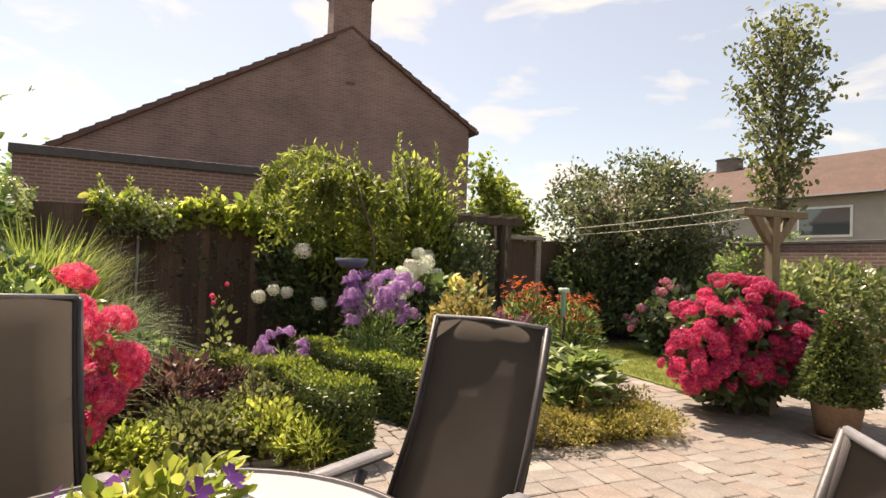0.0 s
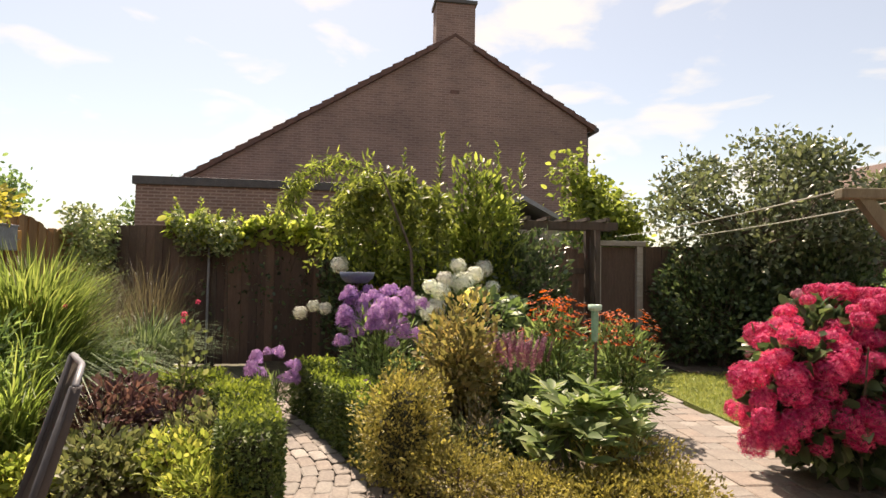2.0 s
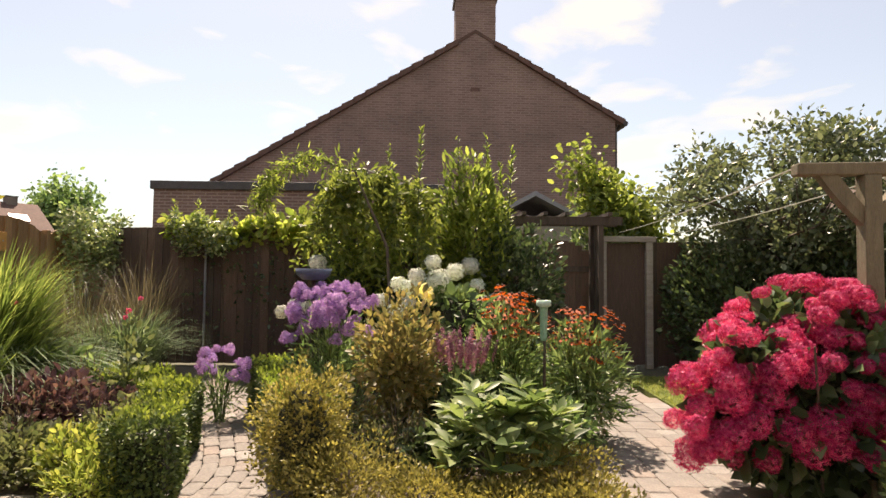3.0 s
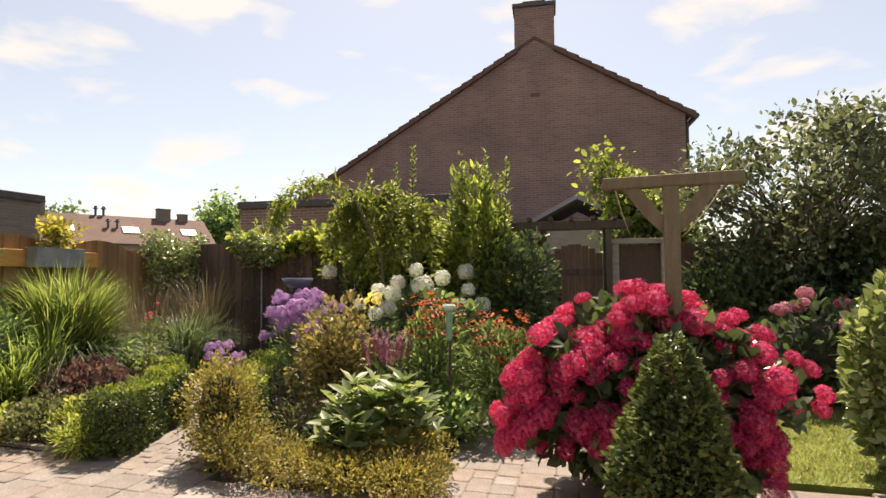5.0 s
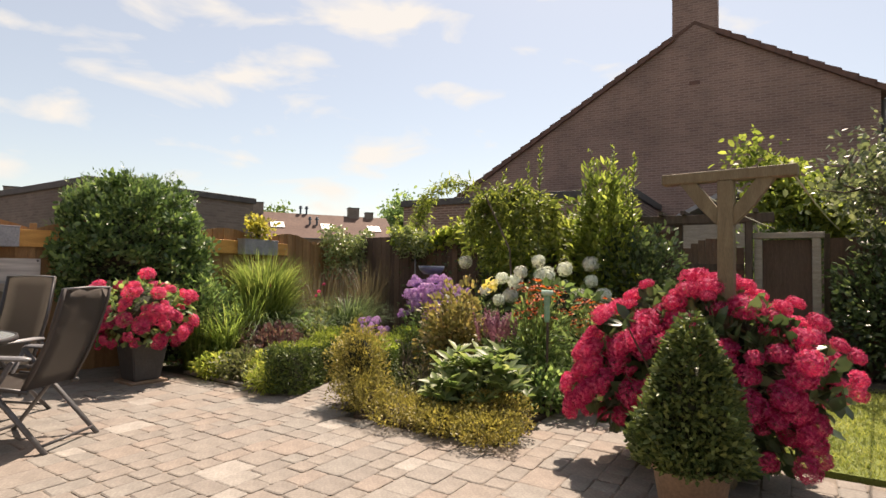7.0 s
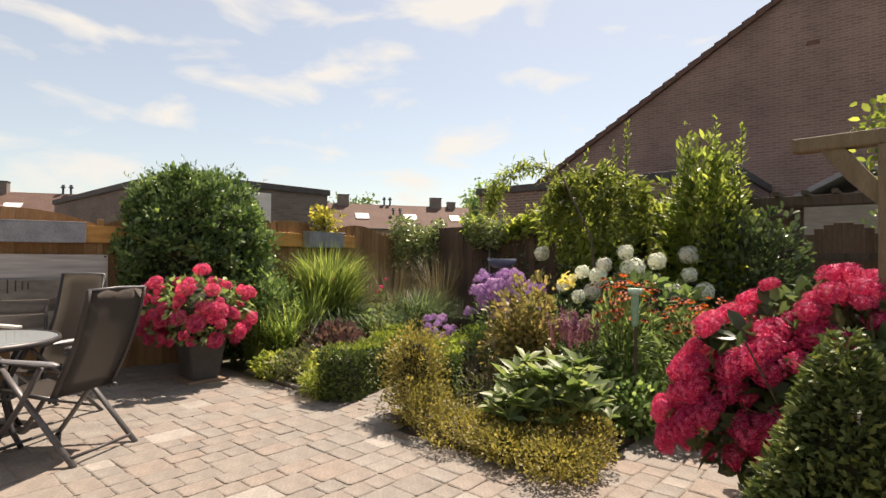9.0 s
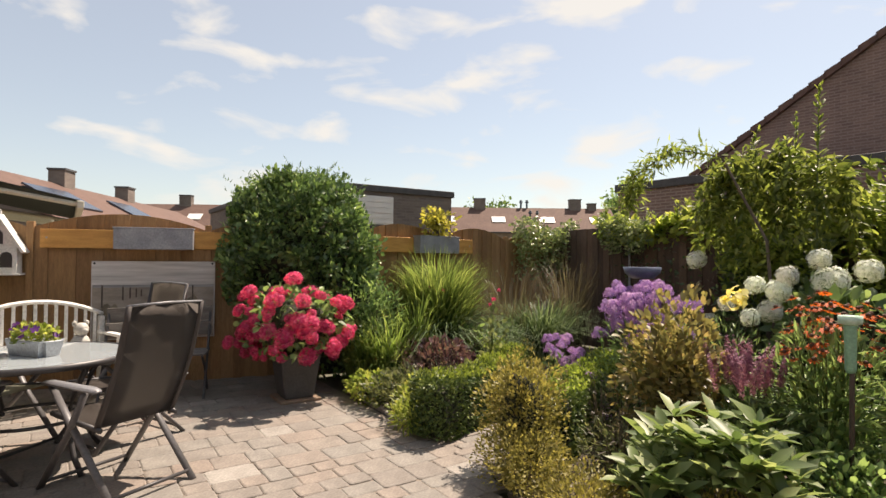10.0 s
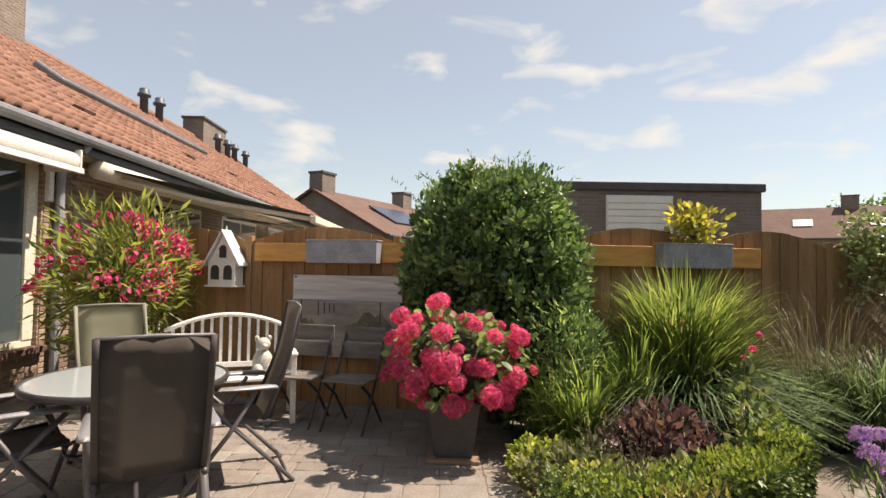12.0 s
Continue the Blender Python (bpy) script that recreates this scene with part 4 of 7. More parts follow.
far_row("terrace_far", (-19.2, -9.6), (-44, -9.6), 8.0, 3.0, 5.2, "row of brick houses with brown roofs, chimneys and solar panels",
        [(0.2, 1.0, 0.75), (7.8, 1.0, 0.7), (15.0, 1.0, 0.7)], [(2.6, 0.9, 3.4, 1.9, M_PANEL), (10, 1.2, 3.0, 1.6, M_PANEL)], [(1.5, 0.9, 1.8, 1.3), (5, 0.9, 1.8, 1.3)], M_CHIMNEY)
distant = far_row("terrace_distant", (-60.5, -48), (-54.5, 29.5), 8.0, 4.6, 7.55, "long distant row of houses with weathered orange roofs",
        [(5.8 + 11.2 * k, 1.3, 0.95) for k in range(7)] + [(75.2, 0.9, 0.5)], [(30 + 5.6 * k, 1.2, 1.5, 1.1, M_WHITE) for k in range(9)], [])
for x, y, z in ((67.3, 4.0, 7.5), (68.0, 4.0, 7.5), (68.0, 2.0, 6.1), (68.8, 2.0, 6.1), (34.2, 4.0, 7.5), (34.9, 4.0, 7.5)):
    vp = part("vent_pipe", lathe([(0.11, 0), (0.11, 0.62), (0.24, 0.66), (0.24, 0.74), (0.14, 0.78), (0.14, 0.95), (0.08, 0.98)], 10), M_VENT, distant)
    vp.location = (x, y, z)
far_row("house_right", (6.2, 39.1), (16.4, 23.8), 8.0, 5.1, 7.6, "pale brick house with a red-brown tiled roof and white windows",
        [(8.2, 1.2, 0.5)], [], [(7.6, 3.3, 0.9, 1.3), (10.6, 3.3, 0.6, 1.4), (14.9, 3.1, 2.3, 1.4)],
        wallmat=plain_mat("pale render", (0.34, 0.31, 0.275), (0.42, 0.385, 0.345), 0.9, 0, 1.5, 0.3, 30.0),
        roofmat=plain_mat("brown roof tile", (0.07, 0.038, 0.027), (0.10, 0.055, 0.04), 0.85, 0, 1.5, 0.5, 9.0, (1, 1, 1), 0.05))


# ---- gate in the back fence ----
gate = thing("garden_gate", pose(*uv(3.6, 8.5), 0, 0, 27.8), "dark arched wooden gate hung between stout posts", "gate")
for x in (0.0, 0.93):
    part("gate_post", boxed(x - 0.05, x + 0.05, -0.06, 0.06, -0.05, 2.05, None, 0.008), M_DARKWOOD, gate)
for k in range(8):
    x = 0.06 + 0.1015 * k
    t = 1.62 + 0.2 * (1 - ((x + 0.05 - 0.465) / 0.42) ** 2)
    part("board", boxed(x + 0.001, x + 0.1, -0.01, 0.012, 0.06, t, None, 0.003), M_DARKBOARD, gate)
for z in (0.4, 1.35):
    part("rail", boxed(0.06, 0.87, -0.035, -0.012, z, z + 0.09), M_DARKWOOD, gate)
frame_thing = thing("door_frame", pose(*uv(4.6, 8.42), 0, 0, 27.8), "weathered grey timber door frame standing by the gate", "door frame")
for x in (0.0, 0.68):
    part("jamb", boxed(x, x + 0.1, -0.06, 0.06, -0.05, 1.80, None, 0.008), M_GREYWOOD, frame_thing)
part("lintel", boxed(-0.04, 0.82, -0.07, 0.07, 1.80, 1.88, None, 0.008), M_GREYWOOD, frame_thing)
part("door", boxed(0.1, 0.68, 0.02, 0.05, 0.0, 1.78), M_DARKBOARD, frame_thing)
arbour = thing("rose_arbour", pose(*uv(3.3, 8.15), 0, 0, 27.8), "dark timber rose arch over the path to the gate", "arbour")
for x in (0.0, 1.25):
    for y in (0.0, 0.2):
        part("post", boxed(x - 0.035, x + 0.035, y - 0.035, y + 0.035, -0.05, 2.12), M_DARKWOOD, arbour)
for y in (-0.03, 0.23):
    part("beam", boxed(-0.3, 1.55, y - 0.02, y + 0.02, 2.02, 2.14, None, 0.004), M_DARKWOOD, arbour)
for k in range(6):
    part("slat", boxed(-0.2 + 0.3 * k, -0.14 + 0.3 * k, -0.2, 0.4, 2.14, 2.19), M_DARKWOOD, arbour)

# ---- clothes post ----
post = thing("clothes_post", pose(2.575, 5.15, 0, 0, 0, 21), "weathered timber clothes post with a braced crossbar", "clothes post")
part("post", boxed(-0.045, 0.045, -0.045, 0.045, -0.05, 1.885, None, 0.006), M_PINE, post)
part("crossbar", boxed(-0.385, 0.385, -0.045, 0.045, 1.885, 1.955, None, 0.01), M_PINE, post)
for s in (-1, 1):
    part("brace", slab_xz([(s * 0.04, 1.60), (s * 0.04, 1.71), (s * 0.10, 1.79), (s * 0.17, 1.885), (s * 0.27, 1.885), (s * 0.16, 1.73)], -0.03, 0.03), M_PINE, post)
for k, (x, e) in enumerate(((-0.33, (0.45, 9.55, 1.93)), (0.33, (1.1, 9.85, 1.9)))):
    a = post.matrix_basis @ Vector((x, 0, 1.955))
    line = thing("clothesline", a, "thin pale clothesline strung to the door frame", "clothesline", "clotheslines")
    d = Vector(e) - a
    part("cord", tubed([d * (i / 10) - Vector((0, 0, 0.14 * (i / 10) * (1 - i / 10))) for i in range(11)], 0.006, 5), M_ROPE, line)

# ---- rain gauge ----
rain = thing("rain_gauge", (0.645, 5.36, 0.02), "green rain gauge on a thin wooden stake", "rain gauge")
part("stake", tubed([(0, 0, -0.05), (0.01, 0, 0.9)], 0.012, 8), M_DARKWOOD, rain)
M_GAUGE = plain_mat("mint plastic", (0.20, 0.42, 0.30), (0.26, 0.50, 0.37), 0.35, 0, 5.0, 0.05)
part("tube", lathe([(0.02, 0.80), (0.026, 0.82), (0.03, 1.04), (0.034, 1.05)], 16), M_GAUGE, rain, "", True)
part("cup", lathe([(0.034, 1.05), (0.055, 1.06), (0.055, 1.10), (0.045, 1.10), (0.04, 1.065)], 18), plain_mat("pale mint plastic", (0.42, 0.60, 0.48), (0.50, 0.68, 0.56), 0.35, 0, 5.0, 0.05), rain, "", True)


# ---- bowl, pole and nest box ----
bath = thing("bird_bath", (-1.56, 5.32, 0), "shallow slate-blue bird bath on a thin stem", "bird bath")
part("stem", tubed([(0, 0, 0), (0, 0, 1.29)], 0.018, 8), M_DARKWOOD, bath)
part("bowl", lathe([(0.001, 1.235), (0.10, 1.24), (0.155, 1.29), (0.17, 1.345), (0.155, 1.34), (0.08, 1.295), (0.001, 1.29)], 28), plain_mat("slate blue glaze", (0.075, 0.095, 0.15), (0.12, 0.145, 0.21), 0.35, 0, 8.0, 0.1), bath, "", True)
pole = thing("garden_pole", (-4.88, 6.78, 0), "thin grey metal pole before the dark fence", "pole")
part("pole", tubed([(0, 0, -0.05), (0, 0, 2.06)], 0.017, 8), M_ZINCBOX, pole)
part("pole_cap", lathe([(0.019, 2.05), (0.024, 2.06), (0.018, 2.085), (0.004, 2.09)], 10), M_ZINCBOX, pole)
nest = thing("nest_box", pose(-0.95, 8.98, 1.55, 0, 0, 27.8), "small pale wooden nest box fixed to the dark fence", "nest box")
part("box", boxed(-0.06, 0.06, -0.05, 0.05, 0, 0.17, None, 0.004), M_GREYWOOD, nest)
part("roof", boxed(-0.08, 0.08, -0.08, 0.06, 0.17, 0.19, None, 0.004), M_GREYWOOD, nest)
part("hole", lathe([(0.001, 0), (0.016, 0), (0.016, 0.003), (0.001, 0.003)], 12), M_FRAME, nest).matrix_basis = pose(0, -0.05, 0.11, 90)
part("back_plate", boxed(-0.03, 0.03, 0.05, 0.11, -0.06, 0.26, None, 0.003), M_GREYWOOD, nest)

# ---- table and chairs ----
def garden_chair(m, sling, label, top=1.13, rake=0.47):
    """High-backed folding chair: local -y is where the sitter looks, z up."""
    c = thing("garden_chair", m, label, "chair", "chairs round the table")
    b0, b1 = Vector((0, 0.20, 0.42)), Vector((0, rake, top))
    edge = M_SLINGPALE if sling == M_SLINGPALE else M_FRAME
    bm = bmesh.new()
    rows = []
    for i in range(9):
        t = i / 8
        p = b0.lerp(b1, t) + Vector((0, 0.035 * math.sin(math.pi * t), 0))
        rows.append([bm.verts.new(p + Vector((x, 0.018 * (1 - (x / 0.24) ** 2), 0))) for x in (-0.232, -0.12, 0, 0.12, 0.232)])
    for q, w in zip(rows, rows[1:]):
        for i in range(4):
            bm.faces.new((q[i], q[i + 1], w[i + 1], w[i]))
    bmesh.ops.solidify(bm, geom=bm.faces[:], thickness=0.008)
    part("backrest", bm, sling, c, "", True)
    bm = bmesh.new()
    rows = []
    for i in range(7):
        t = i / 6
        rows.append([bm.verts.new((x, 0.22 - 0.47 * t, 0.42 + 0.03 * t - 0.03 * math.sin(math.pi * t) * (1 - (x / 0.24) ** 2))) for x in (-0.232, -0.12, 0, 0.12, 0.232)])
    for q, w in zip(rows, rows[1:]):
        for i in range(4):
            bm.faces.new((q[i], q[i + 1], w[i + 1], w[i]))
    bmesh.ops.solidify(bm, geom=bm.faces[:], thickness=0.008)
    part("seat", bm, sling, c, "", True)
    for s in (-1, 1):
        x = s * 0.24
        part("back_rail", tubed([b0 + Vector((x, -0.02, -0.03)), b0.lerp(b1, 0.5) + Vector((x, 0.035, 0)), b1 + Vector((x, 0, 0.0))], 0.0105, 8), edge, c, "", True)
        band = bmesh.new()
        rows = []
        for i in range(9):
            p = b0.lerp(b1, i / 8) + Vector((0, 0.035 * math.sin(math.pi * i / 8), 0))
            rows.append([band.verts.new(p + Vector((s * q, o, 0))) for q, o in ((0.252, 0.004), (0.249, 0.012), (0.224, 0.014), (0.221, 0.006), (0.224, -0.004), (0.249, -0.007))])
        for q, w in zip(rows, rows[1:]):
            for i in range(6):
                band.faces.new((q[i], q[(i + 1) % 6], w[(i + 1) % 6], w[i]))
        band.faces.new(rows[0])
        band.faces.new(rows[-1][::-1])
        part("sleeve", band, M_SLEEVE if sling == M_SLING else sling, c, "dark sewn sleeve of the sling", True)
        part("seat_rail", tubed([(x, 0.24, 0.41), (x, -0.24, 0.45)], 0.016, 8), M_FRAME, c, "", True)
        x2 = s * 0.27
        part("front_leg", tubed([(x2, 0.14, 0.62), (x2, -0.02, 0.36), (x2, -0.30, 0.0)], 0.023, 10, 0.62), M_LEG, c, "", True)
        part("rear_leg", tubed([(x2 - s * 0.015, -0.22, 0.62), (x2 - s * 0.015, 0.0, 0.40), (x2 - s * 0.015, 0.40, 0.0)], 0.023, 10, 0.62), M_LEG, c, "", True)
        arm = slab_xz([(-0.28, 0.0), (-0.24, 0.028), (0.2, 0.028), (0.26, 0.02), (0.26, 0.0)], -0.028, 0.028)
        bmesh.ops.bevel(arm, geom=arm.edges[:], offset=0.008, segments=2, affect="EDGES")
        bmesh.ops.transform(arm, matrix=pose(x2 + s * 0.01, 0.02, 0.635, 0, 0, 90), verts=arm.verts)
        part("armrest", arm, M_ARM, c, "smooth grey plastic armrest", True)
    part("top_bar", tubed([b1 + Vector((-0.24, 0, 0)), b1 + Vector((0, 0.016, 0.008)), b1 + Vector((0.24, 0, 0))], 0.0075, 8), M_ARM if sling == M_SLING else edge, c, "", True)
    part("crossbar", tubed([(-0.26, -0.27, 0.04), (0.26, -0.27, 0.04)], 0.012, 8), M_FRAME, c, "", True)
    part("crossbar", tubed([(-0.25, 0.36, 0.05), (0.25, 0.36, 0.05)], 0.012, 8), M_FRAME, c, "", True)
    return c


def chair_at(left, right, sling, label, top=1.13, rake=0.47):
    """A chair whose back's top corners stand at two places."""
    l, r = Vector((*left, 0)), Vector((*right, 0))
    d = (r - l).normalized()
    ang = math.degrees(math.atan2(d.y, d.x))
    back = (l + r) / 2
    m = pose(back.x, back.y, 0, 0, 0, ang) @ pose(0, -rake, 0)
    return garden_chair(m, sling, label, top, rake)


# the first corner is on the sitter's left as seen from behind
chair_at((-0.36, 1.80), (0.06, 1.52), M_SLING, "high-backed garden chair with taupe mesh sling, facing the table")
chair_at((-1.77, 0.93), (-1.44, 1.36), M_SLING, "high-backed taupe garden chair beside the wooden bench", 1.185, 0.42)
chair_at((-0.92, -0.36), (-1.40, -0.22), M_SLINGPALE, "high-backed garden chair with a pale sage cover")
chair_at((0.33, 0.46), (0.20, 0.0), M_SLING, "high-backed taupe garden chair with grey armrests, pulled up to the table")

table = thing("garden_table", (-0.74, 0.60, 0), "round frosted glass garden table on a dark metal frame", "table")
part("tabletop", lathe([(0.0001, 0.722), (0.548, 0.722), (0.563, 0.728), (0.563, 0.736), (0.548, 0.742), (0.0001, 0.742)], 56), M_TABLEGLASS, table, "pale frosted glass tabletop", False)
part("rim", lathe([(0.548, 0.704), (0.577, 0.704), (0.583, 0.722), (0.577, 0.745), (0.564, 0.745), (0.564, 0.72), (0.548, 0.72)], 56), M_FRAME, table, "", True)
for k in range(4):
    a = math.pi / 4 + k * math.pi / 2 + 0.3
    c, s = math.cos(a), math.sin(a)
    part("leg", tubed([(0.52 * c, 0.52 * s, 0.71), (0.41 * c, 0.41 * s, 0.55), (0.33 * c, 0.33 * s, 0.35), (0.40 * c, 0.40 * s, 0.12), (0.48 * c, 0.48 * s, 0.0)], 0.018, 8), M_FRAME, table, "", True)
part("brace_ring", tubed([(0.34 * math.cos(i * math.pi / 12), 0.34 * math.sin(i * math.pi / 12), 0.33) for i in range(25)], 0.012, 8), M_FRAME, table, "", True)

tp = thing("table_planter", pose(-0.74, 0.60, 0.744, 0, 0, 62), "low zinc trough with pansies and succulents on the table", "planter")
bm = boxed(-0.20, 0.20, -0.085, 0.085, 0.0, 0.10)
for v in bm.verts:
    if v.co.z < 0.05:
        v.co.x *= 0.9
        v.co.y *= 0.8
bmesh.ops.bevel(bm, geom=[e for e in bm.edges if abs(e.verts[0].co.z - e.verts[1].co.z) > 0.05], offset=0.03, segments=4, affect="EDGES")
part("trough", bm, M_ZINC, tp)
part("rim", tubed([(0.205 * math.copysign(abs(math.cos(a)) ** 0.5, math.cos(a)), 0.09 * math.copysign(abs(math.sin(a)) ** 0.5, math.sin(a)), 0.1) for a in np.linspace(0, 6.2832, 33)], 0.006, 6), M_ZINC, tp)
v, f = crown(520, (0, 0, 0.125), (0.19, 0.085, 0.075), 0.034, OVAL, 0.6, floor=0.09)
quick("foliage", v, f, L_LIME, tp)
F_PANSY = leaf_mat("deep purple petals", (0.07, 0.02, 0.16), (0.12, 0.035, 0.24), (0.20, 0.08, 0.36), 0.35, 0.6, 0.2)


def open_bloom(name, petals, reach, mat, cup=0.25, wide=0.62):
    """One open flower: petals that meet at its heart, as shared mesh data."""
    vs, fs = [(0, 0, 0)], []
    for k in range(petals):
        a = 2 * math.pi * k / petals
        for da, q, z in ((-wide, 0.55, 0.5), (-wide * 0.55, 1.0, 0.9), (wide * 0.55, 1.0, 1.0), (wide, 0.55, 0.55)):
            vs.append((reach * q * math.cos(a + da), reach * q * math.sin(a + da), reach * cup * z))
        i = 1 + 4 * k
        fs += [(0, i, i + 1), (0, i + 1, i + 2), (0, i + 2, i + 3)]
    ob = quick(name, vs, fs, mat)
    me = ob.data
    bpy.data.objects.remove(ob)
    return me


pansy = open_bloom("pansy", 5, 0.03, F_PANSY)
for k in range(16):
    a = R.random() * 6.28
    put_head("pansy", pansy, (0.19 * math.cos(a), 0.085 * math.sin(a), 0.13 + 0.06 * R.random()), (math.cos(a), math.sin(a), 0.9), tp, 0.8 + 0.3 * R.random())

# ---- white bench, statue, wooden chairs and picture by the fence ----
BM_ = pose(-2.38, -0.34, 0, 0, 0, -44)
bench = thing("garden_bench", BM_, "white painted slatted garden bench with a curved back", "bench")
# local +y is the back; x along the bench
def arch_z(x):
    return 0.82 + 0.15 * (1 - (x / 0.58) ** 2)


rail = [(x, 0.0, arch_z(x)) for x in np.linspace(-0.58, 0.58, 13)]
part("top_rail", tubed(rail, 0.03, 8, 0.7), M_WHITE, bench, "", True)
part("lower_rail", boxed(-0.56, 0.56, -0.015, 0.015, 0.46, 0.51, None, 0.004), M_WHITE, bench)
for k in range(13):
    x = -0.51 + 0.085 * k
    part("back_slat", boxed(x - 0.014, x + 0.014, -0.008, 0.008, 0.5, arch_z(x)), M_WHITE, bench)
for k in range(5):
    part("seat_slat", boxed(-0.6, 0.6, 0.04 + 0.09 * k, 0.118 + 0.09 * k, 0.40, 0.425, None, 0.004), M_WHITE, bench)
for x in (-0.57, 0.57):
    part("rear_leg", boxed(x - 0.025, x + 0.025, -0.03, 0.03, 0.0, 0.80, None, 0.005), M_WHITE, bench)
    part("front_leg", boxed(x - 0.025, x + 0.025, 0.43, 0.49, 0.0, 0.62, None, 0.005), M_WHITE, bench)
    part("armrest", boxed(x - 0.035, x + 0.035, -0.02, 0.52, 0.62, 0.65, None, 0.008), M_WHITE, bench)

M_STATUE = plain_mat("pale stoneware", (0.38, 0.37, 0.33), (0.48, 0.465, 0.42), 0.6, 0, 12.0, 0.2)
bm = bmesh.new()
for c, r in (((0, 0, 0.10), (0.085, 0.075, 0.11)), ((0, 0.01, 0.25), (0.06, 0.058, 0.058)), ((-0.05, 0.05, 0.05), (0.045, 0.06, 0.045)), ((0.05, 0.05, 0.05), (0.045, 0.06, 0.045)),
             ((-0.05, 0.0, 0.30), (0.022, 0.015, 0.026)), ((0.05, 0.0, 0.30), (0.022, 0.015, 0.026)), ((0, 0.062, 0.24), (0.026, 0.028, 0.022))):
    made = bmesh.ops.create_uvsphere(bm, u_segments=14, v_segments=9, radius=1.0)["verts"]
    bmesh.ops.transform(bm, matrix=Matrix.Translation(c) @ Matrix.Diagonal((*r, 1)), verts=made)
st = part("garden_statue", bm, M_STATUE, None, "", True)
st.matrix_basis = BM_ @ pose(-0.30, 0.24, 0.425, 0, 0, 10) @ Matrix.Diagonal((1.12, 1.12, 1.12, 1))
tagged(st, "small pale stoneware animal ornament sitting on the white bench", "statue")


# weathered wood like M_GREYWOOD, darkened: the shade by the fence put into colour
M_SHADEWOOD = plain_mat("weathered slat darkened as shade", (0.11, 0.098, 0.088), (0.19, 0.172, 0.155), 0.85, 0, 4.0, 0.4, 40.0, (1, 6, 6))


def wooden_chair(m):
    c = thing("folding_chair", m, "grey weathered wooden folding chair by the fence, darkened as in shade", "chair", "wooden chairs by the fence")
    for k in range(2):
        part("back_slat", boxed(-0.22, 0.22, 0.2 + 0.06 * k, 0.22 + 0.06 * k, 0.59 + 0.15 * k, 0.73 + 0.15 * k, None, 0.004), M_SHADEWOOD, c)
    for k in range(4):
        part("seat_slat", boxed(-0.21, 0.21, -0.2 + 0.1 * k, -0.11 + 0.1 * k, 0.43, 0.45, None, 0.004), M_SHADEWOOD, c)
    for x in (-0.2, 0.2):
        part("leg", tubed([(x, -0.22, 0.0), (x, 0.0, 0.3), (x, 0.3, 0.88)], 0.013, 6), M_FRAME, c)
        part("leg", tubed([(x * 0.9, 0.26, 0.0), (x * 0.9, 0.02, 0.28), (x * 0.9, -0.2, 0.43)], 0.013, 6), M_FRAME, c)
    return c


wc = wooden_chair(pose(-2.62, 0.95, 0, 0, 0, 100))
copy_thing(wc, pose(-2.52, 0.42, 0, 0, 0, 104))

# beach picture on the fence
pic = thing("fence_picture", fence_frame(-0.2), "weathered canvas print of a grey beach hung on the fence", "picture")
part("canvas", boxed(0, 1.24, -0.045, -0.025, 0.5, 1.36, None, 0.003), plain_mat("pale sky print", (0.46, 0.44, 0.43), (0.66, 0.64, 0.62), 0.6, 0, 2.0, 0.05, 6.0, (0.4, 1, 6)), pic)
part("printed_sea", boxed(0.012, 1.228, -0.048, -0.0465, 1.06, 1.10), plain_mat("sea print", (0.22, 0.22, 0.23), (0.34, 0.34, 0.34), 0.6, 0, 2.0, 0.05, 8.0, (0.4, 1, 8)), pic)
part("printed_sand", boxed(0.012, 1.228, -0.05, -0.047, 0.51, 1.07), plain_mat("sand print", (0.17, 0.14, 0.115), (0.44, 0.38, 0.32), 0.6, 0, 1.6, 0.05, 9.0, (0.8, 1, 2.4)), pic)
M_DUNE = plain_mat("marram print", (0.08, 0.07, 0.05), (0.30, 0.24, 0.17), 0.6, 0, 4.0, 0.05, 22.0, (1, 1, 1.5))
for x0, x1, z1 in ((0.02, 0.34, 0.92), (0.62, 1.22, 1.02)):
    part("printed_dune", slab_xz([(x0, 0.72)] + [(x0 + (x1 - x0) * k / 9, 0.72 + (z1 - 0.72) * (math.sin(math.pi * k / 9) ** 0.7) * (0.85 + 0.15 * math.sin(2.3 * k))) for k in range(1, 9)] + [(x1, 0.72)], -0.0525, -0.0505), M_DUNE, pic)
for x, z0, z1 in ((0.10, 0.85, 1.10), (0.30, 0.93, 1.08), (0.37, 0.95, 1.07), (0.43, 0.96, 1.06), (0.48, 0.97, 1.05), (1.00, 0.86, 1.09)):
    part("printed_post", boxed(x, x + 0.014, -0.0545, -0.053, z0, z1), M_DARKWOOD, pic)
for x in (0.03, 1.21):
    part("eyelet", lathe([(0.004, 0.0), (0.012, 0.0), (0.012, 0.004), (0.004, 0.004)], 12), M_FRAME, pic).matrix_basis = pose(x, -0.045, 1.335, 90)

# bird house
bh = thing("bird_house", fence_frame(-0.98) @ pose(0, -0.03, 1.23), "white wooden bird house with three arched holes", "bird house")
part("body", boxed(-0.17, 0.17, -0.15, 0, 0.0, 0.27, None, 0.004), M_WHITE, bh)
part("base", boxed(-0.2, 0.2, -0.17, 0, -0.02, 0.0, None, 0.003), M_WHITE, bh)
part("upper_body", slab_xz([(-0.17, 0.27), (0.17, 0.27), (0.0, 0.56)], -0.13, 0.0), M_WHITE, bh)
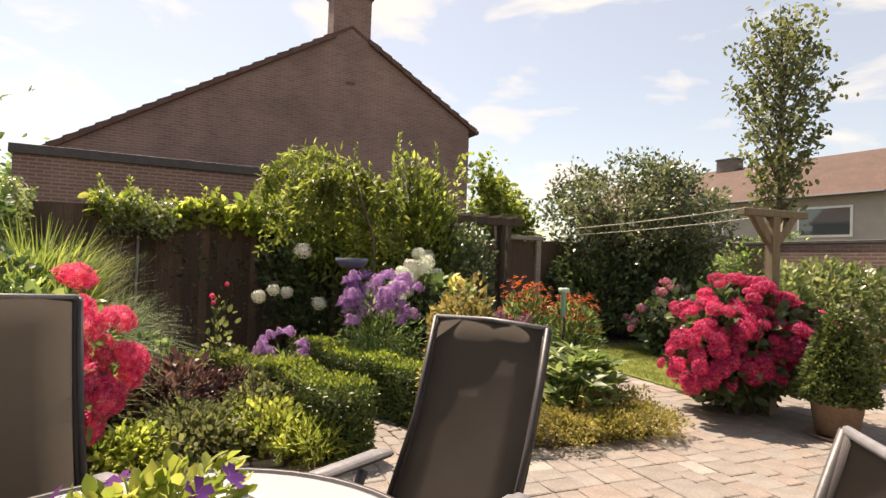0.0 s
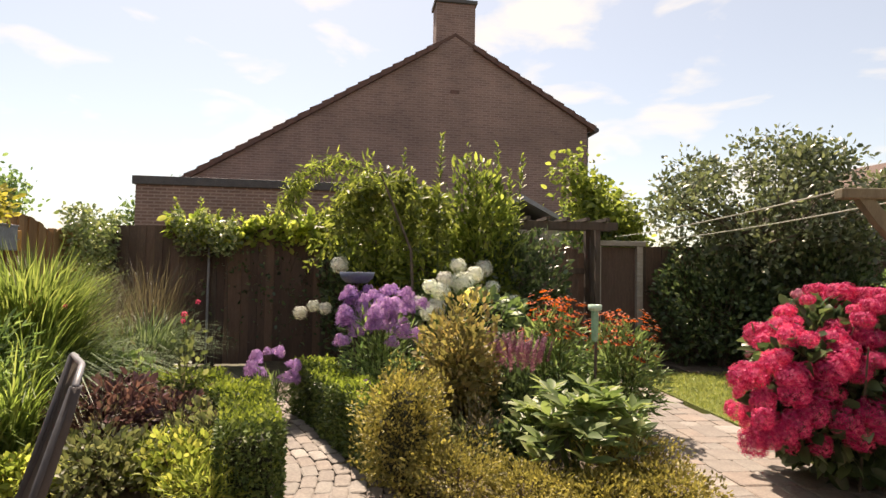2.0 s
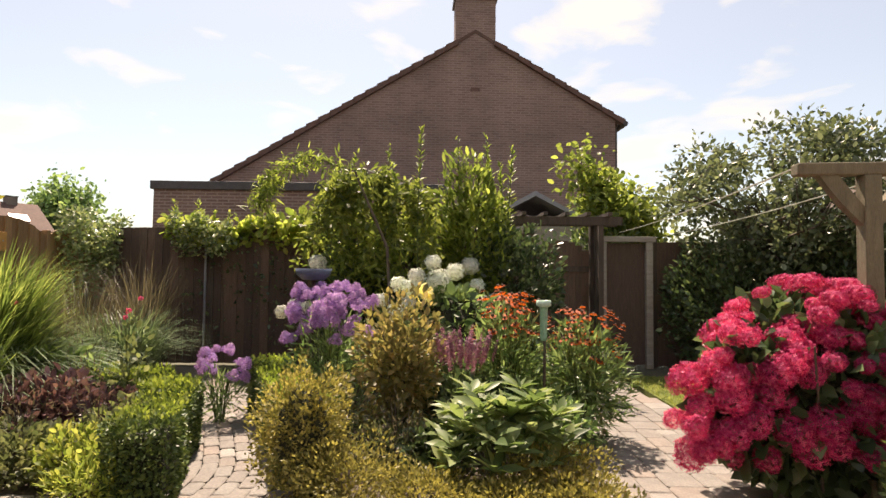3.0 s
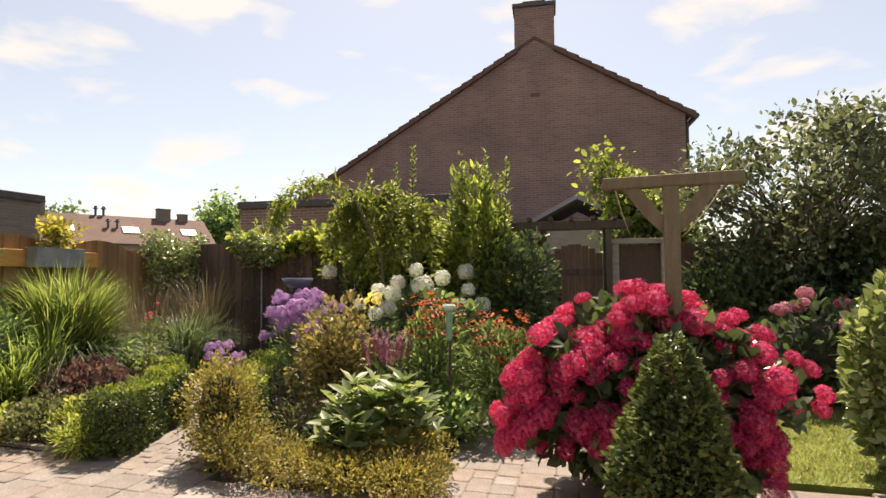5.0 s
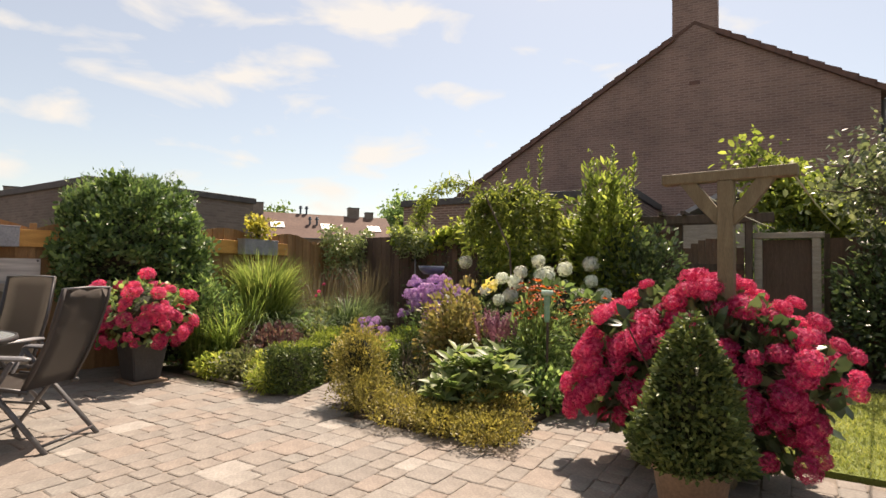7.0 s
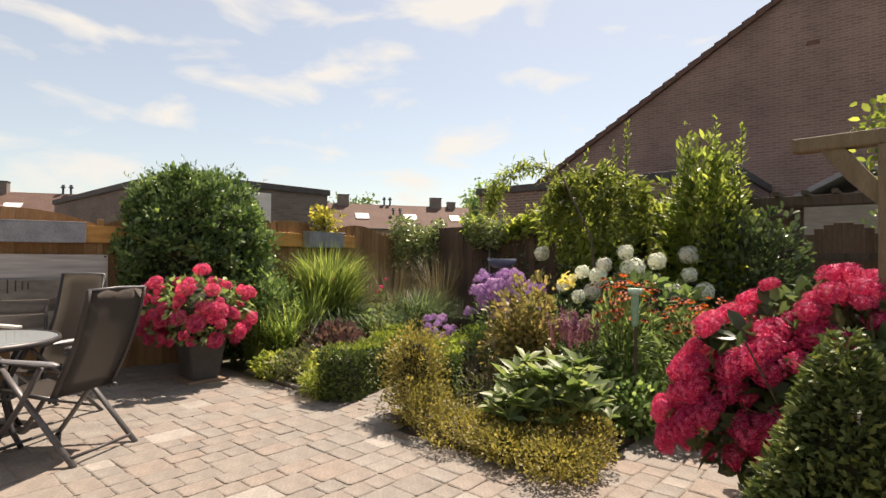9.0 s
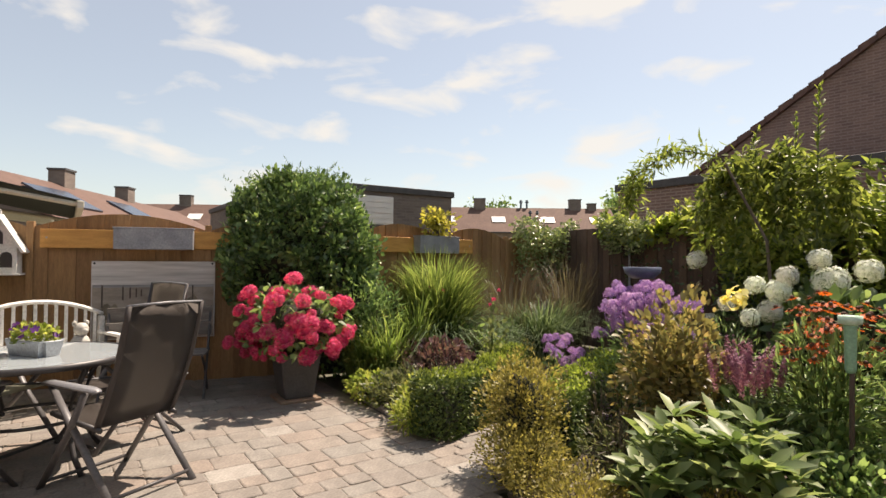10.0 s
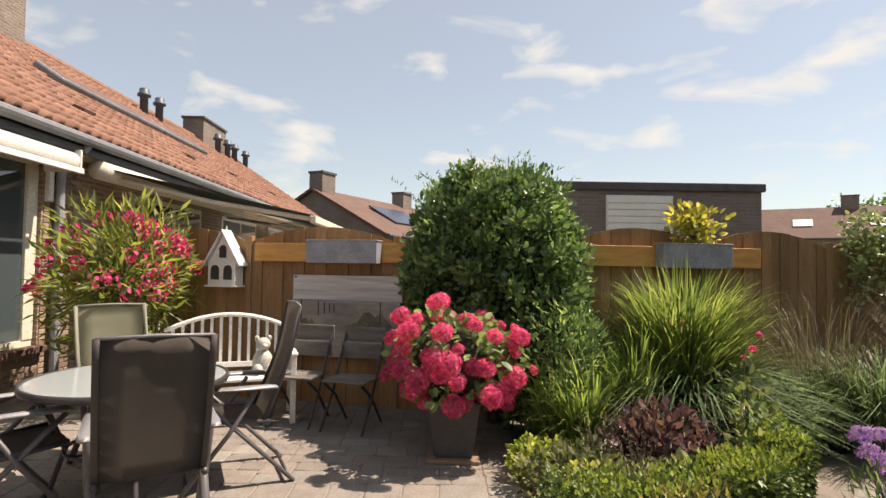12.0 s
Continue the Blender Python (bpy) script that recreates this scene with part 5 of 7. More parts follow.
for s in (-1, 1):
    part("roof", slab_xz([(s * 0.235, 0.22), (s * 0.215, 0.205), (0, 0.585), (0, 0.61)], -0.17, 0.0), M_WHITE, bh)
part("finial", tubed([(0, -0.08, 0.58), (0, -0.08, 0.66)], [0.018, 0.004], 6), M_WHITE, bh)


def arch_hole(x, z, w, t, y):
    pts = [(x - w / 2, z), (x + w / 2, z)] + [(x + w / 2 * math.cos(a), z + t - w / 2 + w / 2 * math.sin(a)) for a in np.linspace(0, math.pi, 9)]
    return slab_xz(pts, y - 0.004, y - 0.001)


for x in (-0.08, 0.08):
    part("hole", arch_hole(x, 0.06, 0.105, 0.16, -0.15), M_FRAME, bh)
part("hole", arch_hole(0, 0.3, 0.09, 0.14, -0.13), M_FRAME, bh)

# ---- plants: hydrangeas ----
big_head = head_mesh("flower_head", 430, 0.088, 0.024, F_PINK, 0.66, PETALS, 0.9)
red_head = head_mesh("flower_head", 380, 0.08, 0.024, F_RED, 0.7, PETALS, 0.9)


def hydrangea(name, at, z0, centre_z, radii, n_heads, n_leaf, leaf, head, label, leafmat, seed, low=-0.55, hs=1.0, turn=0):
    t = thing(name, pose(at[0], at[1], z0, 0, 0, turn), label, "hydrangea")
    stems(14, centre_z + radii[2] * 0.6, radii[0] * 0.8, 0.009, mat=M_BARK, parent=t)
    v, f = crown(n_leaf, (0, 0, centre_z), (radii[0] * 0.88, radii[1] * 0.88, radii[2] * 0.88), leaf, OVAL, 0.55, 0.2, 3.4, seed, up=0.1)
    quick("foliage", v, f, leafmat, t)
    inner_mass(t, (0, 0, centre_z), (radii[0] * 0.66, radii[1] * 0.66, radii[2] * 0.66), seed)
    k = 0
    placed = []
    while len(placed) < n_heads and k < 6000:
        k += 1
        d = rand_dirs(1)
        if d[0, 2] < low:
            continue
        if math.sin(5.1 * d[0, 0] + seed) * math.sin(4.3 * d[0, 2] + 2 * d[0, 1] + seed) > 0.45 + 0.3 * R.random():
            continue
        r = lumpy(d, 0.2, 3.4, seed)[0] * (0.84 + 0.24 * R.random())
        p = np.array((0, 0, centre_z)) + d[0] * r * np.array(radii)
        if p[2] < (0.1 if z0 == 0 else -0.1) or any(np.linalg.norm(p - q) < 0.1 * hs for q in placed):
            continue
        placed.append(p)
        put_head("flower_head", head, p, d[0] * 0.8 + np.array((0, 0, 0.5)), t, hs * (0.62 + 0.72 * R.random() ** 1.4))
    return t


hydrangea("hydrangea_bush", (2.36, 5.24), 0.0, 0.63, (0.79, 0.52, 0.60), 210, 3400, 0.115, big_head, "large hydrangea bush covered in deep pink flower heads", L_DARK, 3, turn=20, hs=0.82)
hydrangea("potted_hydrangea", (-2.42, 2.05), 0.42, 0.33, (0.52, 0.52, 0.40), 84, 1000, 0.085, red_head, "hydrangea with coral red heads growing in a dark planter", L_MID, 5, low=-0.9, hs=0.82)
hp = thing("planter", pose(-2.40, 2.08, 0, 0, 0, 25), "tall tapered anthracite planter on a saucer", "planter")
bm = boxed(-0.2, 0.2, -0.2, 0.2, 0.03, 0.46)
for v in bm.verts:
    if v.co.z < 0.1:
        v.co.x *= 0.72
        v.co.y *= 0.72
bmesh.ops.bevel(bm, geom=bm.edges[:], offset=0.012, segments=2, affect="EDGES")
part("pot", bm, M_POTDARK, hp)
part("saucer", boxed(-0.2, 0.2, -0.2, 0.2, 0.0, 0.03, None, 0.008), M_TERRA, hp)

snow = head_mesh("flower_head", 420, 0.085, 0.024, F_WHITE, 0.85, PETALS, 0.45)
sb = hydrangea("snowball_hydrangea", (-1.0, 6.85), 0.0, 0.66, (0.9, 0.45, 0.6), 0, 1300, 0.13, snow, "tall white snowball hydrangea behind the phlox", L_MID, 2)
for x, y, z, s in ((-3.00, 6.40, 0.82, 0.95), (-2.82, 6.42, 0.91, 0.85), (-2.64, 6.40, 0.89, 0.85), (-2.22, 6.40, 0.77, 0.95), (-2.45, 6.40, 1.42, 1.15), (-1.01, 7.58, 1.41, 1.25), (-0.95, 7.04, 1.33, 1.15), (-1.00, 6.73, 1.23, 1.55), (-0.56, 7.36, 0.99, 1.15), (-0.59, 6.94, 0.97, 1.30), (-1.02, 6.64, 1.43, 1.00), (-0.84, 7.42, 1.17, 1.00), (-1.10, 6.32, 1.15, 1.15), (-1.08, 6.39, 1.28, 1.00), (-1.15, 6.14, 1.20, 0.90), (-1.12, 6.26, 0.98, 1.10), (-1.16, 6.10, 0.92, 0.90), (-0.99, 6.80, 0.99, 0.80), (-0.95, 6.99, 0.94, 0.80), (-1.20, 5.91, 1.04, 0.80)):
    put_head("flower_head", snow, (x + 1.0, y - 6.85, z), (0.3, -0.5, 0.8), sb, s)

# ---- clipped box cone in its pot ----
cone = thing("box_cone", (2.79, 4.50, 0), "clipped conical box tree in a terracotta pot", "topiary")
pot = part("pot", lathe([(0.001, 0.03), (0.15, 0.03), (0.19, 0.28), (0.215, 0.29), (0.215, 0.33), (0.195, 0.33), (0.18, 0.27), (0.001, 0.27)], 28), M_TERRA, cone, "brown terracotta pot", True)
part("saucer", lathe([(0.001, 0.0), (0.2, 0.0), (0.225, 0.035), (0.21, 0.035), (0.19, 0.012), (0.001, 0.012)], 28), M_TERRA, pot, "", True)
part("trunk", tubed([(0, 0, 0.25), (0.01, 0, 0.7)], 0.02, 6), M_BARK, cone)
n = 14000
tz = 1 - np.sqrt(R.random(n))
prof = 0.295 * (1 - tz) ** 0.62 * (0.82 + 0.5 * np.minimum(tz * 6, 1) * 0.35)
a = R.random(n) * 6.283
rr = prof * (1 - 0.6 * R.random(n) ** 2) * (1 + 0.10 * np.sin(5 * a + 9 * tz) + 0.07 * np.sin(11 * a - 23 * tz) + 0.06 * R.normal(size=n))
at = np.stack([rr * np.cos(a), rr * np.sin(a), 0.3 + 0.80 * tz], 1)
d = np.stack([np.cos(a), np.sin(a), np.full(n, 0.5)], 1)
v, f = scatter(RHOMB, at, d + 0.8 * rand_dirs(n), rand_dirs(n) + d, 0.036 * (0.7 + 0.7 * R.random(n)))
quick("foliage", v, f, L_CONE, cone)
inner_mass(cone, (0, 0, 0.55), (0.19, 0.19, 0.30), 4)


# ---- box hedges ----
def hedge(name, pts, width, height, label, mat=L_BOX, dens=5200):
    t = thing(name, (pts[0][0], pts[0][1], 0), label, "hedge", "low box hedges")
    sets, lit_sets = [], []
    o = np.array((pts[0][0], pts[0][1], 0.0))
    bm = bmesh.new()
    for (x0, y0), (x1, y1) in zip(pts, pts[1:]):
        L = math.hypot(x1 - x0, y1 - y0) + width * 0.5
        n = int(dens * L * (2 * height + width))
        s = R.random(n) * L
        # place on the skin of the run
        q = R.random(n) * (2 * height + width)
        side = np.where(q < height, -0.5, np.where(q < 2 * height, 0.5, (q - 2 * height) / width - 0.5))
        z = np.where(q < height, q, np.where(q < 2 * height, q - height, height))
        inn = 0.16 * R.random(n) ** 2
        dx, dy = (x1 - x0) / (L - width * 0.5), (y1 - y0) / (L - width * 0.5)
        edge = np.minimum(z / height * 0.1 + 0.95, 1.0)
        wob = 1 + 0.09 * np.sin(6 * s + 3 * z) + 0.05 * np.sin(17 * s - 9 * z)
        lat = side * width * wob * edge * (1 - inn)
        zz = z * (1 - inn * (q >= 2 * height)) * (1 + 0.06 * np.sin(5 * s + 2)) + 0.02 * R.normal(size=n)
        rim = np.minimum(1, np.minimum(s, L - s) / 0.1)
        at = np.stack([x0 + dx * (s - width * 0.25) - dy * lat, y0 + dy * (s - width * 0.25) + dx * lat, np.maximum(zz, 0.02)], 1) - o
        d = np.stack([-dy * side * 2 * (q < 2 * height), dx * side * 2 * (q < 2 * height), 0.4 + 0.8 * (q >= 2 * height)], 1)
        sets.append(scatter(RHOMB, at, d + 0.9 * rand_dirs(n), rand_dirs(n) + d, 0.034 * (0.6 + 0.7 * R.random(n))))
        for e, sg in ((-width * 0.25, -1), (L - width * 0.25, 1)):
            m = int(dens * width * height * 1.3)
            lat = (R.random(m) - 0.5) * width * 0.96
            e = e + sg * (0.03 * np.cos(9 * lat) - 0.05 * R.random(m) ** 2)
            at = np.stack([x0 + dx * e - dy * lat, y0 + dy * e + dx * lat, 0.02 + height * R.random(m)], 1) - o
            d = np.tile((sg * dx, sg * dy, 0.4), (m, 1))
            sets.append(scatter(RHOMB, at, d + 0.9 * rand_dirs(m), rand_dirs(m) + d, 0.034 * (0.6 + 0.7 * R.random(m))))
        for k in range(int(L / 0.12)):
            px, py = x0 + dx * 0.12 * k - o[0], y0 + dy * 0.12 * k - o[1]
            tube(bm, [(px, py, 0), (px + 0.05 * R.normal(), py + 0.05 * R.normal(), height * 0.85)], 0.007, 4)
        # top layer of paler leaves, painting the sunlit top of the run
        n = int(dens * 0.42 * L * width)
        s, lat = R.random(n) * L, (R.random(n) - 0.5) * width * 1.05
        z = height * (1 + 0.06 * np.sin(5 * s + 2)) + 0.02 + 0.045 * R.random(n) ** 2
        at = np.stack([x0 + dx * (s - width * 0.25) - dy * lat, y0 + dy * (s - width * 0.25) + dx * lat, z], 1) - o
        lit_sets.append(scatter(RHOMB, at, rand_dirs(n) * 0.7 + np.array((0, 0, 0.9)), rand_dirs(n) + np.array((0, 0, 0.6)), 0.034 * (0.6 + 0.7 * R.random(n))))
    part("twig_frame", bm, M_BARK, t)
    # added dark boxes that stop light and paint the hedge's inner shade
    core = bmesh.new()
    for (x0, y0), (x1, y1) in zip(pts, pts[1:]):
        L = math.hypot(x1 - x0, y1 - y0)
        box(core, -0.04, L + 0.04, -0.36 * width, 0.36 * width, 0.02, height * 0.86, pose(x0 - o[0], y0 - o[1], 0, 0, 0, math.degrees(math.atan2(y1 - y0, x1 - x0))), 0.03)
    part("shade_core", core, M_INNER, t, "dark solid core standing in for the shade inside the hedge")
    v, f = join(sets)
    quick("foliage", v, f, mat, t)
    v, f = join(lit_sets)
    quick("new_growth", v, f, L_BOXLIT, t, "yellow-green top leaves, coloured as if sunlit")["kind"] = "stuff"
    return t


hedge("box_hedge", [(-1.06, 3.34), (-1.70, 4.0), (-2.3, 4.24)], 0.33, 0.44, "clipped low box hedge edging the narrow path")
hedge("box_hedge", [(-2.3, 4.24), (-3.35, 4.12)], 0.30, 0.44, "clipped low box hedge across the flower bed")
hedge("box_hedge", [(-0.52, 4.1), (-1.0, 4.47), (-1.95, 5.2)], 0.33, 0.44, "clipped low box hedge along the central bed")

# ---- central bed ----
shrub("golden_shrub", "dense golden small-leaved shrub at the corner of the bed", "shrub", (-0.33, 3.86), (0.26, 0.25), 0.74, 7000, 0.028, L_GOLD, RHOMB, 2, 0.26, 0.5, k=5.5)
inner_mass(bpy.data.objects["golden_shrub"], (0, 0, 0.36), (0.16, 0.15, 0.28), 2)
for x, y, r, h in ((0.05, 3.78, 0.26, 0.34), (0.42, 3.98, 0.27, 0.30), (0.85, 4.12, 0.26, 0.27), (1.2, 4.3, 0.24, 0.30), (0.98, 4.55, 0.26, 0.34)):
    shrub("ground_cover", "low mat of yellow-green small leaves spilling over the paving", "ground cover", (x, y), (r * 1.15, r), h * (0.75 + 0.4 * R.random()), 3300, 0.026, L_GOLD, RHOMB, x * 5, 0.3, 0.6, group="ground cover at the bed's front", twigs=4)
rh = thing("broad_leaved_plant", (0.62, 4.62, 0), "plant with whorls of broad glossy pale-green leaves", "plant")
stems(9, 0.5, 0.35, 0.01, parent=rh)
sets = []
for k in range(52):
    a, q = R.random() * 6.28, 0.44 * math.sqrt(R.random())
    c = np.array((q * math.cos(a), q * math.sin(a), 0.06 + 0.62 * math.sqrt(max(0.05, 1 - (q / 0.46) ** 2)) * (0.55 + 0.45 * R.random())))
    n = 9
    b = np.arange(n) * 6.283 / n + R.random()
    d = np.stack([np.cos(b), np.sin(b), 0.15 + 0.9 * R.random(n)], 1)
    sets.append(scatter(ELLIP, np.repeat(c[None], n, 0), d, np.tile((0, 0, 1.0), (n, 1)) + 0.5 * rand_dirs(n), 0.175 * (0.6 + 0.6 * R.random(n))))
v, f = join(sets)
quick("foliage", v, f, L_BROAD, rh)


def flower_clump(name, label, category, at, radius, height, n_leaf, leaf, leafmat, head, n_head, spread, zmin, zmax, shape=LANCE, seed=1, size=1.0, n_stem=16):
    t = thing(name, (at[0], at[1], 0), label, category)
    stems(n_stem, height, radius * 0.8, 0.005, parent=t)
    v, f = crown(n_leaf, (0, 0, height * 0.45), (radius, radius, height * 0.47), leaf, shape, 0.8, 0.15, 3.0, seed)
    quick("foliage", v, f, leafmat, t)
    for k in range(n_head):
        a, q = R.random() * 6.283, spread * math.sqrt(R.random())
        put_head("flower_head", head, (q * math.cos(a), q * math.sin(a), zmin + (zmax - zmin) * R.random() - 0.15 * (q / spread) ** 2), (0.4 * math.cos(a), 0.4 * math.sin(a), 1), t, size * (0.7 + 0.6 * R.random()))
    return t


phlox_h = panicle_mesh("flower_head", 70, 0.066, 0.085, 0.034, F_PURPLE, 2)
flower_clump("phlox", "tall violet phlox in full flower", "phlox", (-1.22, 5.18), 0.38, 1.1, 1500, 0.09, L_MID, phlox_h, 70, 0.40, 0.86, 1.24, size=0.95)
flower_clump("phlox", "low violet phlox leaning over the hedge", "phlox", (-2.06, 4.72), 0.18, 0.5, 320, 0.08, L_MID, phlox_h, 16, 0.24, 0.44, 0.68, size=0.8)
flower_clump("phlox", "small violet phlox among the shrubs", "phlox", (-1.0, 4.62), 0.16, 0.4, 400, 0.07, L_DARK, phlox_h, 4, 0.12, 0.28, 0.42)
hel = open_bloom("flower_head", 9, 0.03, F_ORANGE, -0.15, 0.3)
disc = lathe([(0.001, -0.002), (0.011, 0.0), (0.012, 0.008), (0.007, 0.014), (0.001, 0.016)], 8)
M_DISC = plain_mat("brown flower disc", (0.06, 0.025, 0.012), (0.11, 0.05, 0.02), 0.8)
hel.materials.append(M_DISC)
hb = bmesh.new()
hb.from_mesh(hel)
k0 = len(hb.faces)
tmp = bpy.data.meshes.new("disc")
disc.to_mesh(tmp)
disc.free()
hb.from_mesh(tmp)
hb.faces.ensure_lookup_table()
for face in hb.faces[k0:]:
    face.material_index = 1
hb.to_mesh(hel)
hb.free()
bpy.data.meshes.remove(tmp)
flower_clump("helenium", "tall orange helenium with daisy heads", "helenium", (0.28, 5.55), 0.3, 1.12, 1500, 0.11, L_MID, hel, 105, 0.3, 0.93, 1.25, n_stem=26)
flower_clump("helenium", "orange helenium clump beside the paved path", "helenium", (0.82, 5.86), 0.33, 1.0, 1700, 0.11, L_MID, hel, 110, 0.33, 0.76, 1.10, n_stem=26)
yel = head_mesh("flower_head", 26, 0.05, 0.06, F_YELLOW, 0.8, OVAL)
flower_clump("yellow_rose", "rose bush with one soft yellow bloom", "rose", (-0.46, 5.47), 0.26, 1.08, 700, 0.06, L_MID, yel, 1, 0.02, 1.2, 1.22, size=1.15)
shrub("bronze_shrub", "upright shrub with bronze-green leaves", "shrub", (-0.36, 4.95), (0.34, 0.33), 1.12, 2600, 0.06, L_BRONZE, OVAL, 4, 0.2, 0.8, 14)
sal = thing("salvia", (0.05, 5.22, 0), "clump of mauve flower spikes over dark foliage", "salvia")
stems(20, 0.7, 0.22, 0.004, parent=sal)
v, f = crown(900, (0, 0, 0.28), (0.3, 0.3, 0.28), 0.07, OVAL, 0.8)
quick("foliage", v, f, L_DARK, sal)
spike = head_mesh("flower_spike", 90, 0.012, 0.017, F_MAUVE, 9.5, PETALS)
for k in range(52):
    a, q = R.random() * 6.283, 0.26 * math.sqrt(R.random())
    put_head("flower_spike", spike, (q * math.cos(a), q * math.sin(a), 0.66 + 0.12 * R.random()), (0.25 * math.cos(a), 0.25 * math.sin(a), 1), sal, 0.8 + 0.4 * R.random())
for k, (x, y, r, h, m) in enumerate(((-0.15, 4.45, 0.28, 0.34, L_GREY), (0.15, 4.6, 0.25, 0.3, L_DARK), (-0.75, 4.75, 0.3, 0.5, L_DARK), (0.5, 5.45, 0.32, 0.5, L_MID), (-0.9, 5.0, 0.3, 0.6, L_MID), (0.75, 5.3, 0.26, 0.4, L_MID),
                                     (-0.2, 5.9, 0.35, 0.8, L_MID), (0.35, 6.6, 0.35, 0.6, L_DARK), (-1.5, 5.75, 0.35, 0.7, L_MID), (0.55, 7.2, 0.4, 0.6, L_DARK))):
    shrub("perennial", "leafy green perennial filling the flower bed", "plant", (x, y), (r, r), h, 800, 0.055, m, OVAL if k % 2 else LANCE, k, 0.2, 0.8, group="perennials in the central bed")

# ---- bed beside the fence ----
big = thing("ornamental_grass", (-3.64, 3.66, 0), "tall arching clump of bright green ornamental grass", "grass")
v, f = blades(1700, (0, 0, 0), 0.27, 1.66, 0.64, 0.019)
quick("blade_tuft", v, f, L_GRASS, big)
v, f = blades(1500, (0, 0, 0), 0.34, 1.08, 1.0, 0.021)
quick("blade_tuft", v, f, L_BLUEGRASS, big)
g2 = thing("ornamental_grass", (-4.15, 5.15, 0), "fine-leaved grass clump with drooping blades", "grass")
v, f = blades(900, (0, 0, 0), 0.3, 1.05, 0.7, 0.017)
quick("blade_tuft", v, f, L_BLUEGRASS, g2)
g3 = thing("ornamental_grass", (-4.7, 5.7, 0), "feathery brown grass before the fence", "grass")
v, f = blades(420, (0, 0, 0), 0.3, 1.7, 0.65, 0.007)
quick("blade_tuft", v, f, L_BROWNGRASS, g3)
g4 = thing("ornamental_grass", (-4.3, 4.75, 0), "feathery brown grass veil against the boards", "grass")
v, f = blades(260, (0, 0, 0), 0.3, 1.55, 0.6, 0.006)
quick("blade_tuft", v, f, L_BROWNGRASS, g4)
for x, y, h, n, m in ((-2.75, 3.0, 0.85, 460, L_GRASS), (-3.1, 3.3, 1.05, 460, L_GRASS), (-2.95, 2.72, 0.8, 320, L_GRASS)):
    t = thing("day_lily", (x, y, 0), "strappy green day lily leaves", "plant", "day lilies in the bed")
    for q in range(4):
        a = 1.57 * q + x
        v, f = blades(n // 4, (0.07 * math.cos(a), 0.07 * math.sin(a), 0), 0.1, h * (0.85 + 0.1 * q), 0.42, 0.018)
        quick("blade_tuft", v, f, m, t)
for k, (x, y, rx, h, n, s, m, sh, lab) in enumerate((
        (-2.55, 3.55, 0.42, 0.52, 1500, 0.07, L_PLUM, OVAL, "mound of plum-brown heuchera leaves"),
        (-2.2, 3.85, 0.3, 0.42, 900, 0.06, L_PLUM, OVAL, "mound of plum-brown heuchera leaves"),
        (-2.0, 3.15, 0.36, 0.34, 1600, 0.05, L_GREY, OVAL, "grey-green leafy perennial"),
        (-1.6, 3.35, 0.34, 0.33, 1700, 0.045, L_LIME, OVAL, "lime-green leafy ground cover"),
        (-1.25, 3.22, 0.26, 0.25, 900, 0.07, L_LIME, LANCE, "lime-green leafy ground cover"),
        (-2.25, 2.82, 0.24, 0.28, 1000, 0.045, L_LIME, OVAL, "lime-green leafy ground cover"),
        (-1.75, 3.75, 0.3, 0.4, 1000, 0.06, L_GREY, OVAL, "grey-green leafy perennial"),
        (-3.1, 3.9, 0.4, 0.6, 1100, 0.07, L_MID, OVAL, "green leafy perennial"),
        (-3.05, 2.85, 0.42, 1.15, 2400, 0.08, L_MID, LANCE, "dark green leafy perennial"),
        (-4.0, 4.6, 0.4, 0.6, 1000, 0.07, L_MID, OVAL, "green leafy perennial"),
        (-3.65, 4.35, 0.3, 0.45, 700, 0.06, L_MID, OVAL, "green leafy perennial"))):
    shrub("perennial", lab + " in the bed beside the fence", "plant", (x, y), (rx, rx * 0.9), h, n, s, m, sh, k + 0.3, 0.22, 0.75, group="perennials beside the fence")
for k, (x, y, h) in enumerate(((-2.2, 3.25, 0.55), (-1.85, 3.55, 0.6), (-2.75, 3.95, 0.7), (-1.5, 3.6, 0.45), (0.0, 4.4, 0.5), (-0.55, 4.5, 0.55))):
    t = thing("dry_perennial", (x, y, 0), "spent perennial with thin brown stalks", "plant", "spent perennials")
    stems(9, h, 0.16, 0.004, mat=M_BARK, parent=t)
    v, f = crown(170, (0, 0, h * 0.6), (0.2, 0.2, h * 0.5), 0.05, LANCE, 0.9, seed=k)
    quick("foliage", v, f, L_BROWNGRASS, t)
rose_h = head_mesh("rose_bloom", 24, 0.035, 0.05, F_RED, 0.8, OVAL)
flower_clump("rose", "thin rose stem with small red blooms", "rose", (-2.35, 4.1), 0.12, 1.05, 160, 0.06, L_GREY, rose_h, 3, 0.1, 0.95, 1.12, OVAL, n_stem=4, size=0.42)
flower_clump("rose", "red rose among the grasses", "rose", (-3.3, 3.6), 0.12, 1.1, 120, 0.06, L_MID, rose_h, 3, 0.12, 1.0, 1.25, OVAL, n_stem=4, size=0.32)

# ---- climber over the fence ----
sh = thing("climbing_shrub", (-3.47, 1.95, 0), "big rounded glossy climber grown over the fence", "shrub")
stems(9, 1.9, 0.4, 0.02, mat=M_BARK, parent=sh)
v1 = crown(9500, (0, 0, 1.5), (0.66, 0.86, 0.89), 0.064, OVAL, 0.5, 0.15, 5.5, 6)
tufts = []
